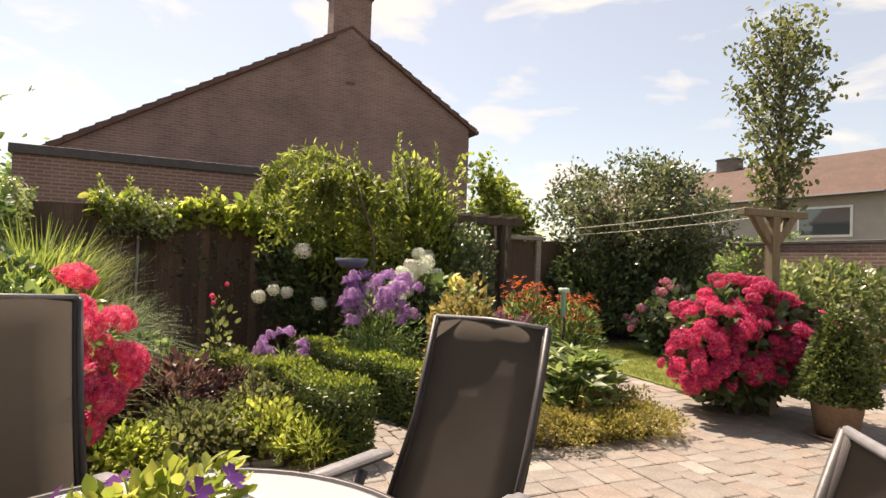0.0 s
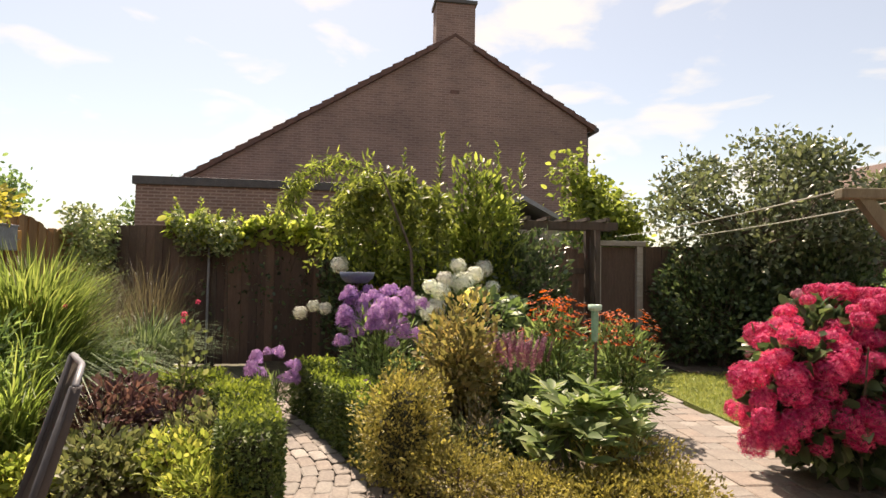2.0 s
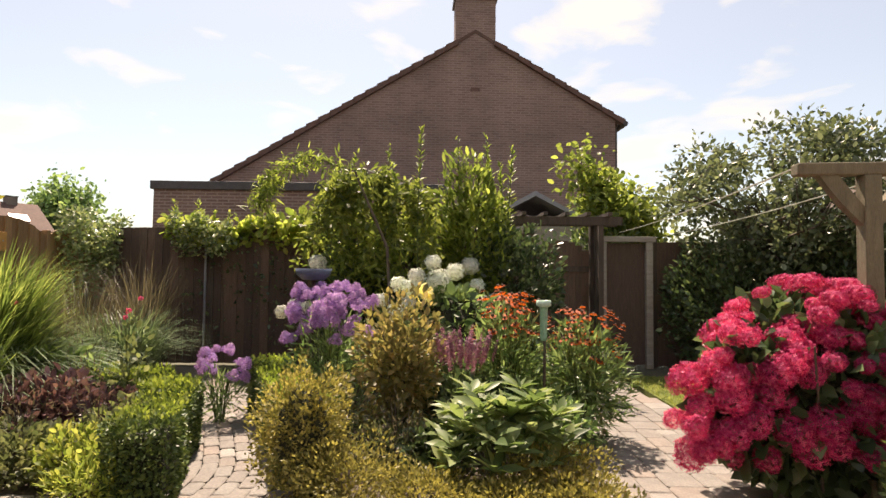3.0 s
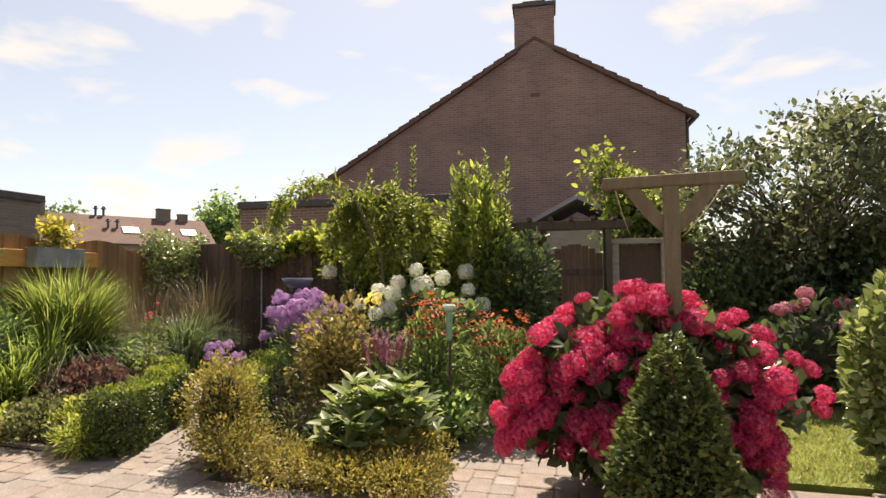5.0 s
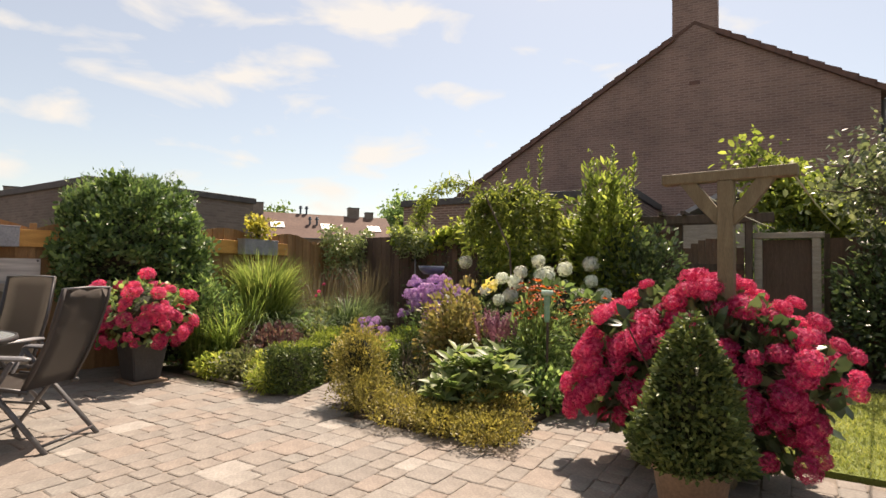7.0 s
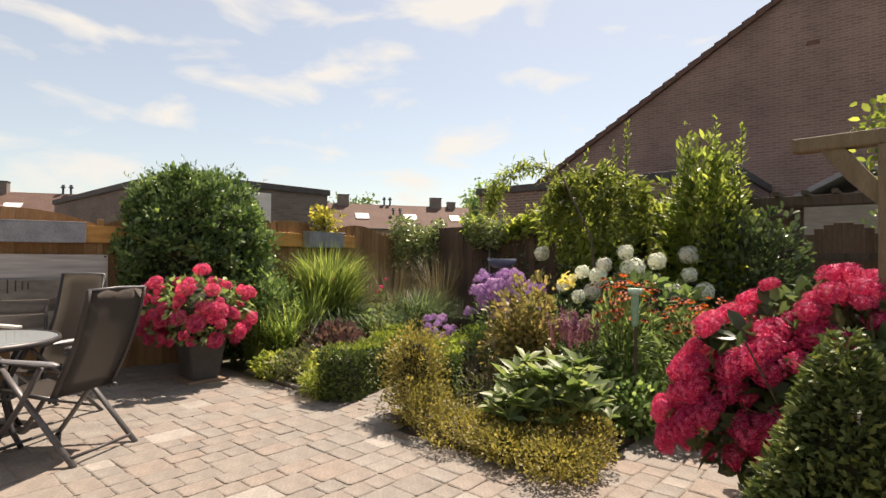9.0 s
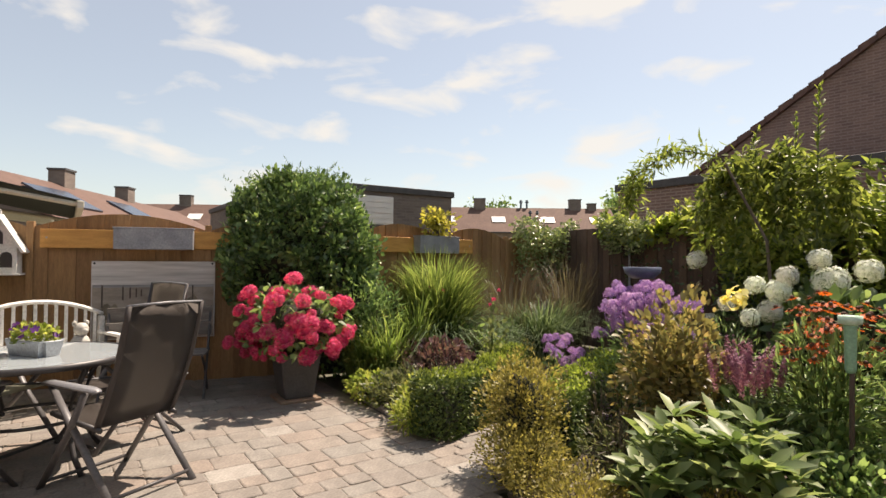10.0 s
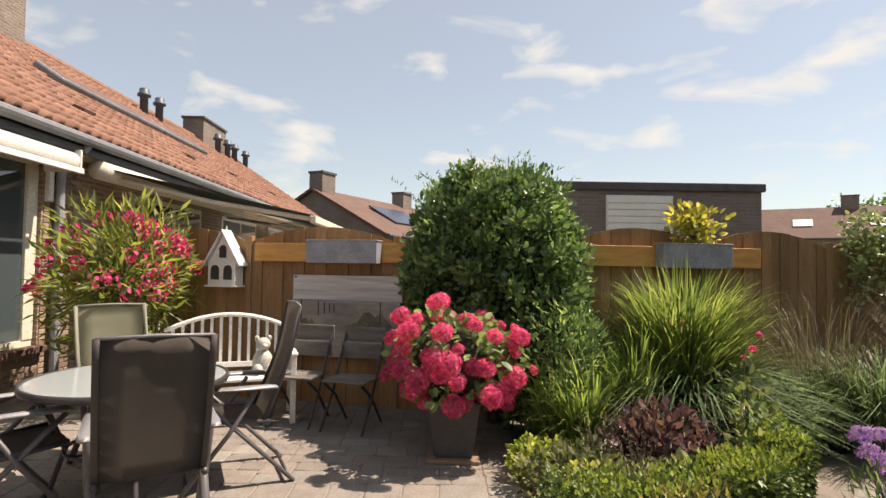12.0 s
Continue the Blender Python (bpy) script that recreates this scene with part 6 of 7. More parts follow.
for d in rand_dirs(190):
    c = np.array((0, 0, 1.5)) + d * np.array((0.66, 0.86, 0.90)) * (0.86 + 0.2 * R.random())
    if c[2] > 0.8:
        q = 0.07 + 0.07 * R.random()
        tufts.append(crown(70, c, (q, q, q * 1.1), 0.066, OVAL, 0.8, 0.2, 3.0, 2, up=0.8))
for k in range(90):
    a, q = R.random() * 6.283, 0.62 * math.sqrt(R.random())
    b = np.array((q * math.cos(a), q * math.sin(a), 1.46 + 0.88 * math.sqrt(1 - (q / 0.8) ** 2)))
    w = np.array((math.cos(a) * q * 0.5, math.sin(a) * q * 0.5, 0.17)) * (0.5 + 0.9 * R.random())
    tt = R.random(16)[:, None]
    tufts.append(scatter(LANCE, b + tt * w, rand_dirs(16) + np.array((0, 0, 0.9)), rand_dirs(16), 0.06 * (0.6 + 0.6 * R.random(16))))
v2 = crown(3600, (0.15, 0.5, 0.75), (0.55, 0.6, 0.75), 0.07, OVAL, 0.6, 0.15, 3.5, 7)
v3 = crown(1300, (0, 0, 1.52), (0.68, 0.88, 0.93), 0.07, LANCE, 0.12, 0.11, 6.5, 6, up=1.4)
v, f = join([v1, v2, v3] + tufts)
quick("foliage", v, f, L_PRIVET, sh)
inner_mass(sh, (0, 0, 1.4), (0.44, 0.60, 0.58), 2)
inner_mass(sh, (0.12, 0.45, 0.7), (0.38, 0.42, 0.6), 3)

# ---- oleander by the window ----
ol = thing("oleander", (-2.08, -1.58, 0), "tall oleander with pink blooms in a green pot", "oleander")
part("pot", lathe([(0.001, 0), (0.2, 0), (0.25, 0.4), (0.27, 0.4), (0.27, 0.44), (0.24, 0.44), (0.23, 0.38), (0.001, 0.38)], 24), M_GREENPOT, ol, "green plastic pot", True)
stems(16, 1.9, 0.5, 0.009, mat=M_BARK, parent=ol, z0=0.35)
v1 = crown(1500, (0, 0, 1.27), (0.7, 0.68, 0.80), 0.17, LANCE, 0.75, 0.2, 4.0, 2, up=0.5, floor=0.45)
v, f = v1
quick("foliage", v, f, L_LIME, ol)
v, f = crown(1300, (0, 0, 1.25), (0.62, 0.6, 0.8), 0.16, LANCE, 0.9, 0.2, 4.0, 2, up=0.3, floor=0.45)
quick("foliage", v, f, L_GREY, ol)
ole_h = head_mesh("flower_head", 18, 0.05, 0.04, F_RED, 0.7, OVAL)
for k in range(58):
    d = rand_dirs(1)[0]
    d[2] = abs(d[2]) * 0.9 - 0.15
    put_head("flower_head", ole_h, np.array((0, 0, 1.30)) + d * np.array((0.74, 0.74, 0.84)), d + np.array((0, 0, 0.5)), ol, 1.05 + 0.8 * R.random())
lp = shrub("lime_plant", "lime-yellow leafy plant growing in the zinc trough", "plant", (0, 0), (0.30, 0.12), 0.36, 420, 0.07, L_YELLOW, OVAL, 3, 0.3, 0.8)
lp.matrix_basis = fence_frame(3.33, 1) @ pose(0.36, -0.14, 1.73)


# ---- climbers on the back fence ----
def leafy_shoot(parent, x, y, z0, z1, lean, mat, leaf=0.13):
    """One upright shoot: a stem with leaves set round it, shorter to the tip."""
    tip = Vector((x + lean[0], y + lean[1], z1))
    foot = Vector((x, y, z0))
    st_ = part("shoot", tubed([foot, foot.lerp(tip, 0.5), tip], [0.009, 0.007, 0.003], 5), M_STEM, parent)
    n = int(70 * (z1 - z0)) + 12
    k = R.random(n)
    at = np.array(foot) + k[:, None] * np.array(tip - foot) + R.normal(0, 0.012, (n, 3))
    a = R.random(n) * 6.283
    d = np.stack([np.cos(a), np.sin(a), 0.5 + 0.9 * k], 1)
    v, f = scatter(ELLIP, at, d, rand_dirs(n) * 0.4 + np.array((0, 0, 1.0)), leaf * (1.15 - 0.65 * k) * (0.7 + 0.5 * R.random(n)))
    quick("leaves", v, f, mat, st_)


def vine(name, label, u0, u1, z0, z1, n, size, mat, v=8.38, depth=0.22, seed=1, shape=OVAL, wav=0.2):
    t = thing(name, pose(*uv(u0, v), 0, 0, 27.8), label, "climber", "climbers on the fence")
    L = u1 - u0
    bm = bmesh.new()
    for k in range(max(3, int(L * 2))):
        x = L * (k + 0.5) / max(3, int(L * 2))
        tube(bm, [(x, 0.06, 0), (x + 0.1 * R.normal(), 0.03, z0 + 0.3), (x + 0.2 * R.normal(), 0.0, z1 - 0.1)], 0.008, 5)
    part("stem", bm, M_BARK, t)
    s = R.random(n) * L
    top = z1 + wav * (np.sin(3.1 * s + seed) * 0.5 + np.sin(7.3 * s + 2 * seed) * 0.35 + 0.3 * np.sin(17 * s))
    zz = z0 + (top - z0) * R.random(n) ** 0.7
    at = np.stack([s, -depth * R.random(n) + 0.03 - 0.1 * np.sin(4 * s + 3 * zz), zz], 1)
    vv, ff = scatter(shape, at, rand_dirs(n) + np.array((0, -0.3, 0.2)), rand_dirs(n) + np.array((0, -0.8, 0.7)), size * (0.6 + 0.8 * R.random(n)))
    quick("foliage", vv, ff, mat, t)
    return t


gv = vine("vine", "lime-green grape vine along the fence top", -1.75, 2.2, 1.66, 2.06, 1500, 0.13, L_LIME, seed=2, wav=0.16)
for k in range(16):
    x = 0.15 + 3.7 * (k + 0.6 * R.random()) / 16
    leafy_shoot(gv, x, -0.06, 1.85, 2.12 + 0.22 * R.random() ** 1.5, (0.06 * R.normal(), -0.04), L_LIME, 0.13)
vine("ivy", "dark leafy climber over the fence", 0.4, 2.6, 0.5, 1.95, 2600, 0.07, L_DARK, seed=3)
vine("ivy", "sparse dark climber on the fence in shade", -1.5, 0.6, 0.2, 1.7, 500, 0.06, L_DARK, seed=5)
vine("rose_climber", "pale-leaved climbing rose over the corner of the fence", -1.6, -0.7, 1.5, 2.05, 800, 0.06, L_PALE, v=8.2, seed=8)
t = thing("rose_climber", fence_frame(5.0, 1), "climbing rose spilling over the board fence", "climber", "climbers on the fence")
n = 2400
s = R.random(n) * 1.6
at = np.stack([s, -0.28 * R.random(n), 1.0 + 1.02 * R.random(n) ** 0.55 + 0.1 * np.sin(5 * s)], 1)
v, f = scatter(OVAL, at, rand_dirs(n), rand_dirs(n) + np.array((0, -0.6, 0.8)), 0.06 * (0.6 + 0.8 * R.random(n)))
quick("foliage", v, f, L_PALE, t)
part("stem", tubed([(0.8, -0.05, 0), (0.75, -0.06, 0.9), (0.85, -0.1, 1.7)], 0.012, 6), M_BARK, t)


# ---- trees ----
def limbs(bm, start, way, length, r, level, tips, spread=0.7, up=0.15):
    p, d = Vector(start), Vector(way).normalized()
    pts, rs = [p.copy()], [r]
    for k in range(3):
        d = (d + Vector(R.normal(0, 0.14, 3)) + Vector((0, 0, up * 0.3))).normalized()
        p = p + d * length / 3
        pts.append(p.copy())
        rs.append(r * (1 - 0.17 * (k + 1)))
        if level <= 1:
            tips.append(p.copy())
    tube(bm, pts, rs, 7 if level > 1 else 5)
    if level == 0:
        return
    for k in range(4 if level > 1 else 3):
        e = (d + Vector(R.normal(0, spread, 3)) + Vector((0, 0, up))).normalized()
        limbs(bm, pts[1 + k % 3], e, length * (0.62 + 0.2 * R.random()), r * 0.5, level - 1, tips, spread, up)


def tree(name, label, at, trunk_h, reach, r, n_leaf, leaf, mat, levels=3, shape=OVAL, spread=0.7, up=0.15, blur=0.2, way=(0, 0, 1), droop=0.0):
    t = thing(name, (at[0], at[1], 0), label, "tree")
    tips, bm = [], bmesh.new()
    top = Vector(way).normalized() * trunk_h
    tube(bm, [(0, 0, -0.05), top * 0.5 + Vector((0.04, 0.03, 0)), top], [r * 1.25, r, r * 0.85], 9)
    for k in range(4):
        limbs(bm, top * (0.8 + 0.2 * R.random()), Vector(R.normal(0, spread, 3)) + Vector((0, 0, 0.4 + up * 2)), reach * (0.8 + 0.4 * R.random()), r * 0.6, levels - 1, tips, spread, up)
    part("trunk", bm, M_BARK, t, "", True)
    tp_ = np.array([tuple(p) for p in tips])
    pick = tp_[R.integers(0, len(tp_), n_leaf)]
    at_ = pick + R.normal(0, blur, (n_leaf, 3))
    if droop:
        at_[:, 2] -= droop * R.random(n_leaf) ** 2
    v, f = scatter(shape, at_, rand_dirs(n_leaf) + np.array((0, 0, 0.1 - droop)), rand_dirs(n_leaf) + np.array((0, 0, 0.7)), leaf * (0.6 + 0.8 * R.random(n_leaf)))
    quick("crown", v, f, mat, t)
    return t


# weeping tree, bamboo-like shrub
wt = tree("weeping_tree", "weeping tree with long drooping leaves before the fence", (-2.25, 7.1), 1.75, 0.34, 0.05, 1500, 0.11, L_BRIGHT, 3, ELLIP, 0.9, 0.0, 0.12, droop=0.4)
sets = []
for k in range(84):
    a, q = R.random() * 6.283, 0.78 * math.sqrt(R.random())
    c = np.array((q * math.cos(a), q * 0.8 * math.sin(a), 2.0 + 0.62 * math.sqrt(1 - (q / 0.86) ** 2) * (0.75 + 0.35 * R.random())))
    n = 62
    tt = R.random(n)[:, None]
    out = np.array((0.22 * math.cos(a), 0.18 * math.sin(a), 0.0))
    at = c + tt * out + np.array((0, 0, -1.0)) * tt ** 1.6 * (0.4 + 0.7 * R.random()) + R.normal(0, 0.035, (n, 3))
    sets.append(scatter(ELLIP, at, rand_dirs(n) + np.array((0, 0, -0.6)), rand_dirs(n) + np.array((0, 0, 0.6)), 0.105 * (0.6 + 0.7 * R.random(n))))
v, f = join(sets)
quick("crown", v, f, L_BRIGHT, wt)
arch = thing("trained_branch", (-1.75, 6.2, 0), "arching leafy branch reaching out over the bed", "branch")
pts = [Vector((0.2, 0.5, 0.0)), Vector((0.15, 0.4, 1.6)), Vector((-0.1, 0.1, 2.45)), Vector((-0.5, -0.2, 2.6)), Vector((-0.85, -0.45, 2.35)), Vector((-0.95, -0.5, 2.0))]
part("branch", tubed(pts, [0.02, 0.017, 0.013, 0.01, 0.007, 0.004], 6), M_BARK, arch)
n = 700
tt = R.random(n) ** 0.7 * 3 + 2
idx = np.minimum(tt.astype(int), 4)
pp = np.array([tuple(p) for p in pts])
at = pp[idx] + (pp[np.minimum(idx + 1, 5)] - pp[idx]) * (tt - idx)[:, None] + R.normal(0, 0.06, (n, 3))
v, f = scatter(LANCE, at, rand_dirs(n) + np.array((0, 0, -0.6)), rand_dirs(n) + np.array((0, 0, 0.6)), 0.11 * (0.6 + 0.7 * R.random(n)))
quick("foliage", v, f, L_BRIGHT, arch)
up1 = shrub("upright_shrub", "upright shrub with bright lance leaves", "shrub", (-1.25, 8.05), (0.6, 0.42), 2.72, 3600, 0.13, L_BRIGHT, ELLIP, 3, 0.28, 0.6, 12)
shrub("dark_shrub", "dark leafy shrub against the back fence", "shrub", (-0.80, 8.25), (0.72, 0.42), 1.9, 4600, 0.08, L_DARK, OVAL, 5, 0.18, 0.5, 8)
shrub("dark_shrub", "dark leafy shrub under the weeping tree", "shrub", (-2.5, 7.35), (0.75, 0.45), 1.8, 3200, 0.08, L_DARK, OVAL, 6, 0.18, 0.5, 8)

spk = thing("tall_shoot", (-1.42, 6.95, 0), "tall leafy shoot rising above the weeping tree", "shoot")
part("stem", tubed([(0, 0, 0), (0.02, 0, 1.1), (0.0, 0.02, 2.0)], [0.015, 0.013, 0.01], 6), M_STEM, spk)
leafy_shoot(spk, 0.0, 0.02, 1.95, 3.04, (0.04, 0.0), L_BRIGHT)
for x, y, z in ((-0.35, 0.0, 2.9), (0.15, 0.2, 2.95), (-0.62, 0.1, 2.75), (0.5, -0.1, 2.65)):
    leafy_shoot(wt, x, y, 2.2, z, (0.05 * R.normal(), 0.05 * R.normal()), L_BRIGHT, 0.12)
for x, y, z in ((-0.38, 0.0, 2.85), (-0.1, -0.1, 3.1), (0.12, 0.1, 2.95), (0.3, -0.05, 3.12), (0.45, 0.1, 2.8), (-0.5, 0.1, 2.6), (0.02, -0.2, 2.8), (0.55, 0.0, 2.95)):
    leafy_shoot(up1, x, y, 1.9, z, (0.07 * R.normal(), 0.05 * R.normal()), L_BRIGHT, 0.13)

ap = tree("apple_tree", "spreading fruit tree with grey-green leaves and gaps", (2.55, 10.3), 1.5, 0.95, 0.08, 5200, 0.084, L_APPLE, 3, OVAL, 1.0, 0.0, 0.16)
sets, bm = [], bmesh.new()
for d in rand_dirs(120):
    c = np.array((0.0, 0.0, 2.35)) + d * np.array((1.7, 1.1, 1.15)) * (0.45 + 0.55 * R.random() ** 0.6)
    if c[2] < 1.2:
        continue
    q = 0.13 + 0.12 * R.random()
    sets.append(crown(84, c, (q * 1.6, q * 1.6, q * 1.15), 0.084, OVAL, 0.9, 0.2, 3.0, 2, up=0.2))
    tube(bm, [(0, 0, 1.45), tuple(np.array((0, 0, 1.7)) + (c - np.array((0, 0, 1.7))) * 0.5 + R.normal(0, 0.08, 3)), tuple(c)], [0.014, 0.009, 0.004], 5)
part("limb", bm, M_BARK, ap)
v, f = join(sets)
quick("crown", v, f, L_APPLE, ap)
tree("small_tree", "young light-green tree behind the fence", (0.1, 10.9), 2.3, 0.66, 0.05, 4200, 0.115, L_BRIGHT, 3, OVAL, 0.75, 0.15, 0.16)
shrub("leafy_shrub", "light green shrub behind the garden gate", "shrub", uv(4.9, 9.5).xy, (0.75, 0.4), 2.35, 2600, 0.08, L_MID, OVAL, 3, 0.22, 0.5, 7)
shrub("dark_shrub", "dense dark shrub under the fruit tree", "shrub", (1.9, 10.0), (1.0, 0.7), 1.7, 5200, 0.08, L_DARK, OVAL, 7, 0.18, 0.5, 8)
shrub("dark_shrub", "dense dark shrub with pale leaves along the fence", "shrub", (3.2, 10.3), (1.0, 0.7), 1.8, 5200, 0.08, L_DARK, OVAL, 8, 0.18, 0.5, 8)
shrub("wall_climber", "leafy climber hanging on the brick wall", "climber", (5.4, 11.1), (1.1, 0.4), 2.1, 3600, 0.09, L_MID, OVAL, 9, 0.18, 0.5, 8)
shrub("laurel", "laurel bush with glossy bright-green leaves", "shrub", (3.55, 6.72), (0.34, 0.36), 1.32, 3200, 0.085, L_PALE, OVAL, 4, 0.15, 0.5, 8)
shrub("laurel", "glossy laurel at the edge of the lawn", "shrub", (4.65, 7.7), (0.9, 0.7), 1.5, 3800, 0.10, L_PALE, OVAL, 2, 0.15, 0.5, 8)
pp_h = head_mesh("flower_head", 70, 0.09, 0.045, F_PALEPINK, 0.75)
hydrangea("pink_hydrangea", (2.75, 8.6), 0.0, 0.55, (0.6, 0.5, 0.55), 16, 700, 0.12, pp_h, "hydrangea with faded pale pink heads in shade", L_DARK, 4, hs=0.75)

# tall slender tree past the wall
tt_ = thing("poplar_tree", (8.0, 15.7, 0), "tall slender tree with an open narrow crown", "tree")
bm = bmesh.new()
tube(bm, [(0, 0, -0.05), (0.05, 0, 3.0), (0.0, 0.05, 8.3)], [0.13, 0.1, 0.02], 8)
sets = []
for k in range(46):
    z = 2.6 + 5.6 * (k / 45)
    a = k * 2.4
    ln = (0.35 + 1.35 * math.sin(math.pi * min(1, (8.9 - z) / 7.2)) ** 1.2) * (0.7 + 0.5 * R.random())
    e = Vector((0.75 * ln * math.cos(a), 0.75 * ln * math.sin(a), z + 0.9 * ln))
    tube(bm, [(0, 0, z - 0.3), Vector((0, 0, z - 0.3)).lerp(e, 0.55), e], [0.03, 0.018, 0.005], 5)
    m = int(85 * max(0.3, ln / 1.2) * (0.5 + R.random()))
    q = (0.25 + 0.8 * R.random(m))[:, None]
    at = np.array((0, 0, z - 0.3)) + q * (np.array(e) - np.array((0, 0, z - 0.3))) + R.normal(0, 0.14, (m, 3))
    sets.append(scatter(OVAL, at, rand_dirs(m), rand_dirs(m) + np.array((0, 0, 0.5)), 0.165 * (0.6 + 0.7 * R.random(m))))
part("trunk", bm, M_BARK, tt_)
v, f = join(sets)
quick("crown", v, f, L_GREY, tt_)
for x, y, s in ((-40, 50, 2.6), (-34, 40, 2.3), (-48, 44, 2.2), (-26, 46, 2.2), (-69.5, 18.9, 2.3), (-62, 34, 2.4)):
    tree("distant_tree", "rounded tree among the distant roofs", (x, y), 2.6 * s * 0.8, 1.0 * s, 0.12 * s, 5200, 0.5, L_MID, 3, OVAL, 0.8, 0.2, 0.32 * s)

# ---- bricks of the near facade ----
M_BRICKPIECE = piece_mat("facade brick", [(0.0, (0.20, 0.135, 0.10)), (0.4, (0.29, 0.205, 0.15)), (0.75, (0.36, 0.27, 0.20)), (1.0, (0.42, 0.33, 0.25))], 0.85, False, 60.0)


def brick_data(w):
    x, z, c = w / 2, 0.026, 0.004
    ring = [(-x, -z), (x, -z), (x, z), (-x, z)]
    vs = [(a, 0.0, b) for a, b in ring] + [(a, -0.007, b) for a, b in ring] + [(a - math.copysign(c, a), -0.011, b - math.copysign(c, b)) for a, b in ring]
    fs = [(i, (i + 1) % 4, 4 + (i + 1) % 4, 4 + i) for i in range(4)] + [(4 + i, 4 + (i + 1) % 4, 8 + (i + 1) % 4, 8 + i) for i in range(4)] + [(8, 9, 10, 11)]
    return vs, fs


full, half = [bpy.data.meshes.new("brick") for k in range(2)]
for me, w in ((full, 0.208), (half, 0.098)):
    me.from_pydata(brick_data(w)[0], [], brick_data(w)[1])
    me.materials.append(M_BRICKPIECE)
for x0, x1, z0, z1 in ((3.04, 3.70, 0.02, 2.56), (1.1, 3.02, 0.02, 0.44)):
    for c in range(int((z1 - z0) / 0.0625)):
        x = x0 + 0.006
        if c % 2:
            b = new("brick", half)
            b.parent, b.location = terrace, (x + 0.049, 0.0, z0 + 0.0625 * c + 0.03)
            x += 0.11
        while x + 0.208 < x1:
            b = new("brick", full)
            b.parent, b.location = terrace, (x + 0.104, 0.0, z0 + 0.0625 * c + 0.03)
            x += 0.22

# ---- lawn blades ----
n = 42000
uu, vv_ = 4.62 + 4.6 * R.random(n), 3.98 + 3.4 * R.random(n)
at = np.stack([CU * uu - SU * vv_, SU * uu + CU * vv_, np.full(n, 0.008)], 1)
tri_ = (np.array([(-0.12, 0, 0), (0.12, 0, 0), (0, 1, 0.1)]), np.array([(0, 1, 2)]))
v, f = scatter(tri_, at, np.stack([R.normal(0, 0.6, n), R.normal(0, 0.6, n), np.ones(n)], 1), rand_dirs(n), 0.03 + 0.025 * R.random(n))
tagged(quick("lawn_grass", v, f, L_TURF), "short green grass blades of the lawn", "grass", kind="stuff")

# ---- paving stones ----
CELL = 0.08


def stone_mesh(w, d, seed):
    q = random.Random(seed)
    x, y, h = w / 2 - 0.0022, d / 2 - 0.0022, 0.03
    c = 0.018
    ring0 = [(-x + c, -y), (x - c, -y), (x, -y + c), (x, y - c), (x - c, y), (-x + c, y), (-x, y - c), (-x, -y + c)]
    ring0 = [(a + q.uniform(-0.004, 0.004), b + q.uniform(-0.004, 0.004)) for a, b in ring0]
    vs = [(a, b, -h) for a, b in ring0] + [(a, b, -0.0045) for a, b in ring0] + [(a * (1 - 0.009 / x), b * (1 - 0.009 / y), q.uniform(-0.0015, 0.002)) for a, b in ring0]
    fs = [(i, (i + 1) % 8, 8 + (i + 1) % 8, 8 + i) for i in range(8)] + [(8 + i, 8 + (i + 1) % 8, 16 + (i + 1) % 8, 16 + i) for i in range(8)] + [tuple(range(16, 24))]
    return vs, fs


def plain_mesh(name, vs, fs, mat):
    me = bpy.data.meshes.new(name)
    me.from_pydata(vs, [], fs)
    me.materials.append(mat)
    return me


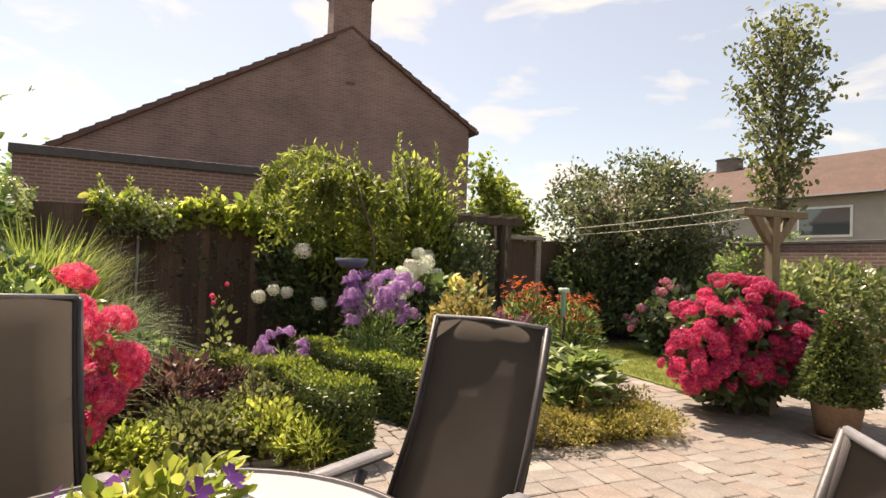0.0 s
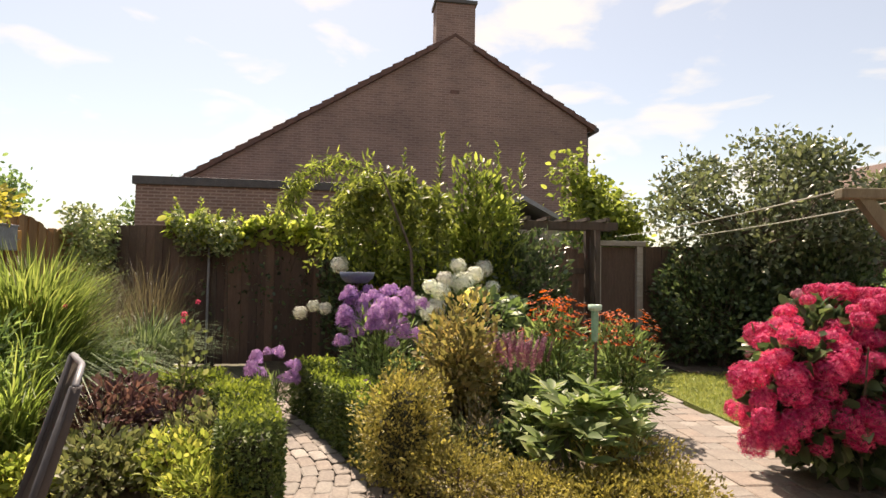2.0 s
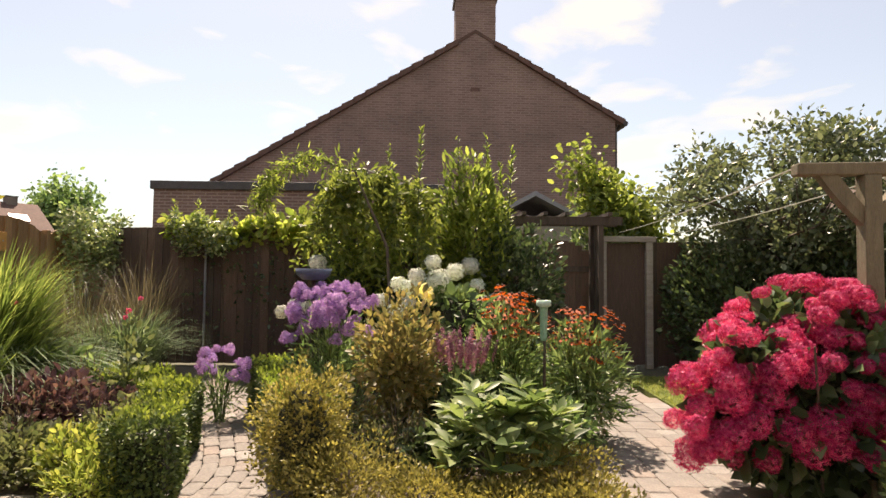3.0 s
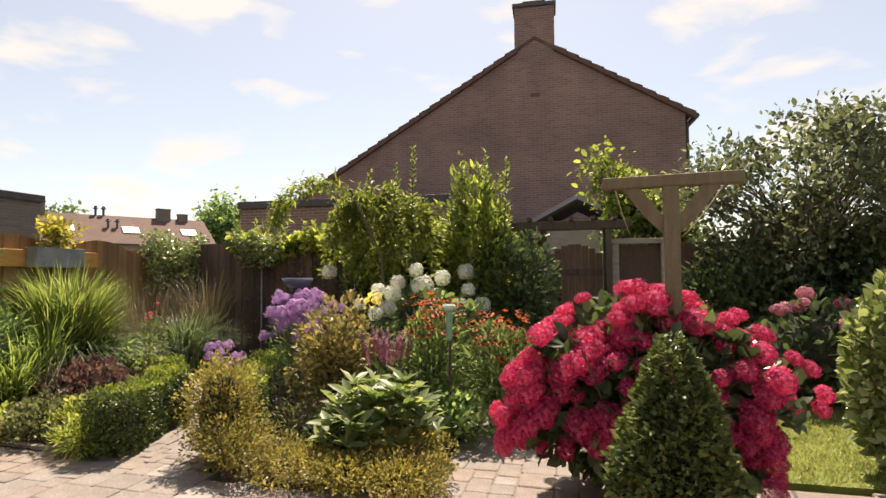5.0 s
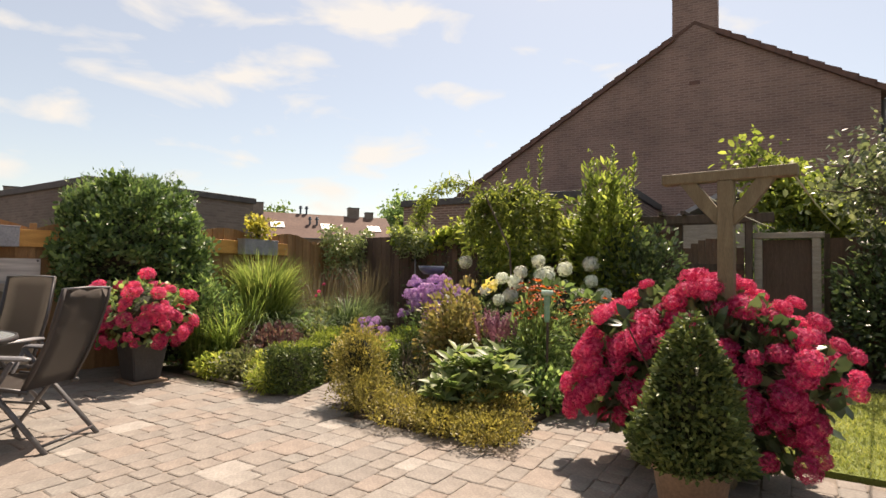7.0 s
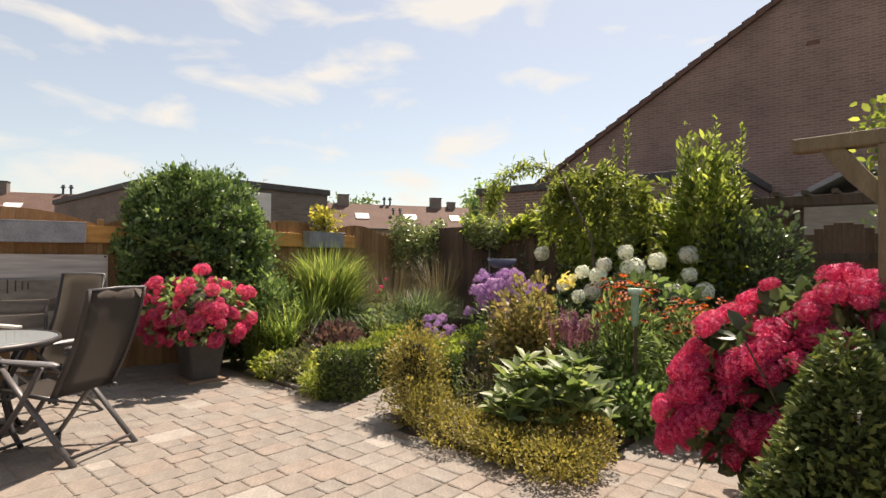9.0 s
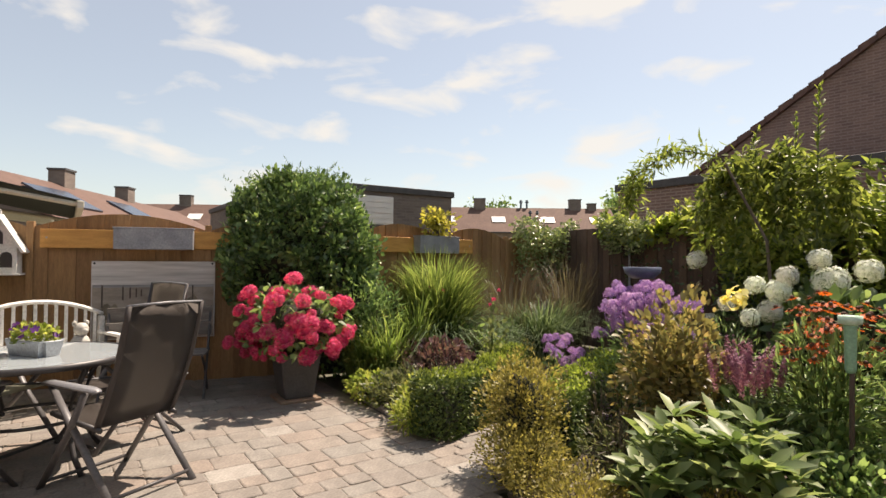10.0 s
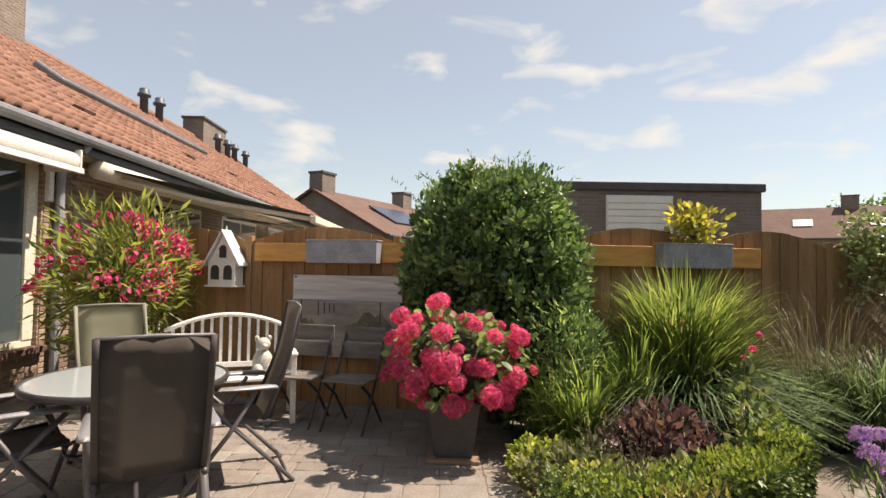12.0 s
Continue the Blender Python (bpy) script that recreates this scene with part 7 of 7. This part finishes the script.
SIZES = ((2, 2), (2, 3), (3, 2), (3, 3), (3, 4))
variants = {(w, d, j): stone_mesh(w * CELL, d * CELL, 31 * w + 7 * d + j) for w, d in SIZES for j in range(3)}
meshes = {key: plain_mesh("paving_stone", *val, M_STONE) for key, val in variants.items()}
rq = random.Random(4)
near, rest_v, rest_f, base = [], [], [], 0
NU, NV = int(15.4 / CELL), int(13.3 / CELL)
taken = np.zeros((NV + 4, NU), bool)
for j in range(NV):
    for i in range(NU):
        if taken[j, i]:
            continue
        run = 1
        while i + run < NU and not taken[j, i + run] and run < 6:
            run += 1
        fits = [w for w in (2, 3, 3) if w <= run and run - w != 1] or [min(run, 2)]
        w = max(2, rq.choice(fits))
        d = rq.choice((2, 3, 3, 4) if w == 3 else (2, 2, 3, 3))
        taken[j:j + d, i:min(i + w, NU)] = True
        cu, cv = -5.95 + (i + w / 2) * CELL, -5.0 + (j + d / 2) * CELL
        if not inside(PATIO, cu, cv):
            continue
        key = (w, d, rq.randrange(3))
        p = uv(cu, cv, rq.uniform(-0.003, 0.002))
        rot = 27.8 + rq.uniform(-0.8, 0.8)
        if len(near) < 300 and 0.4 < cu < 4.4 and 0.7 < cv < 4.6:
            near.append((key, p, rot))
            continue
        m = pose(*p, rq.uniform(-0.6, 0.6), rq.uniform(-0.6, 0.6), rot)
        vs, fs = variants[key]
        rest_v += [tuple(m @ Vector(q)) for q in vs]
        rest_f += [tuple(i_ + base for i_ in q) for q in fs]
        base += len(vs)
# the narrow curved path of small bricks between the hedges
centre = [(-0.72, 3.55), (-0.95, 4.0), (-1.45, 4.42), (-2.0, 4.86), (-2.65, 5.1), (-3.2, 5.3)]
for k in range(3):
    soft = [centre[0]]
    for (x0, y0), (x1, y1) in zip(centre, centre[1:]):
        soft += [(0.75 * x0 + 0.25 * x1, 0.75 * y0 + 0.25 * y1), (0.25 * x0 + 0.75 * x1, 0.25 * y0 + 0.75 * y1)]
    centre = soft + [centre[-1]]
brick_v, brick_f = stone_mesh(0.2, 0.104, 99)
for j in range(-4, 5):
    acc, step, o = 0.1 * (j % 2), 0.203, j * 0.107
    for (x0, y0), (x1, y1) in zip(centre, centre[1:]):
        L = math.hypot(x1 - x0, y1 - y0)
        dx, dy = (x1 - x0) / L, (y1 - y0) / L
        while acc < L:
            m = pose(x0 + dx * acc - dy * o, y0 + dy * acc + dx * o, rq.uniform(0.003, 0.011), 0, 0, math.degrees(math.atan2(dy, dx)) + rq.uniform(-2, 2))
            rest_v += [tuple(m @ Vector(q)) for q in brick_v]
            rest_f += [tuple(i + base for i in q) for q in brick_f]
            base += len(brick_v)
            acc += step
        acc -= L
# low kerb bricks along the bed beside the fence
kerb_mesh = plain_mesh("kerb_brick", *stone_mesh(0.2, 0.07, 55), M_STONE)
for k in range(7):
    ob = new("kerb_brick", kerb_mesh)
    ob.matrix_basis = pose(-2.62 + 0.185 * k, 2.60 + 0.085 * k, 0.028, 0, 0, 24.7 + rq.uniform(-1.5, 1.5))
    ob.parent = PAVEMENT
ob = new("paving_stones", plain_mesh("paving_stones", rest_v, rest_f, M_STONES))
ob.parent = PAVEMENT
ob["kind"] = "stuff"
for key, p, rot in near:
    ob = new("paving_stone", meshes[key])
    ob.matrix_basis = pose(*p, 0, 0, rot)
    ob.parent = PAVEMENT
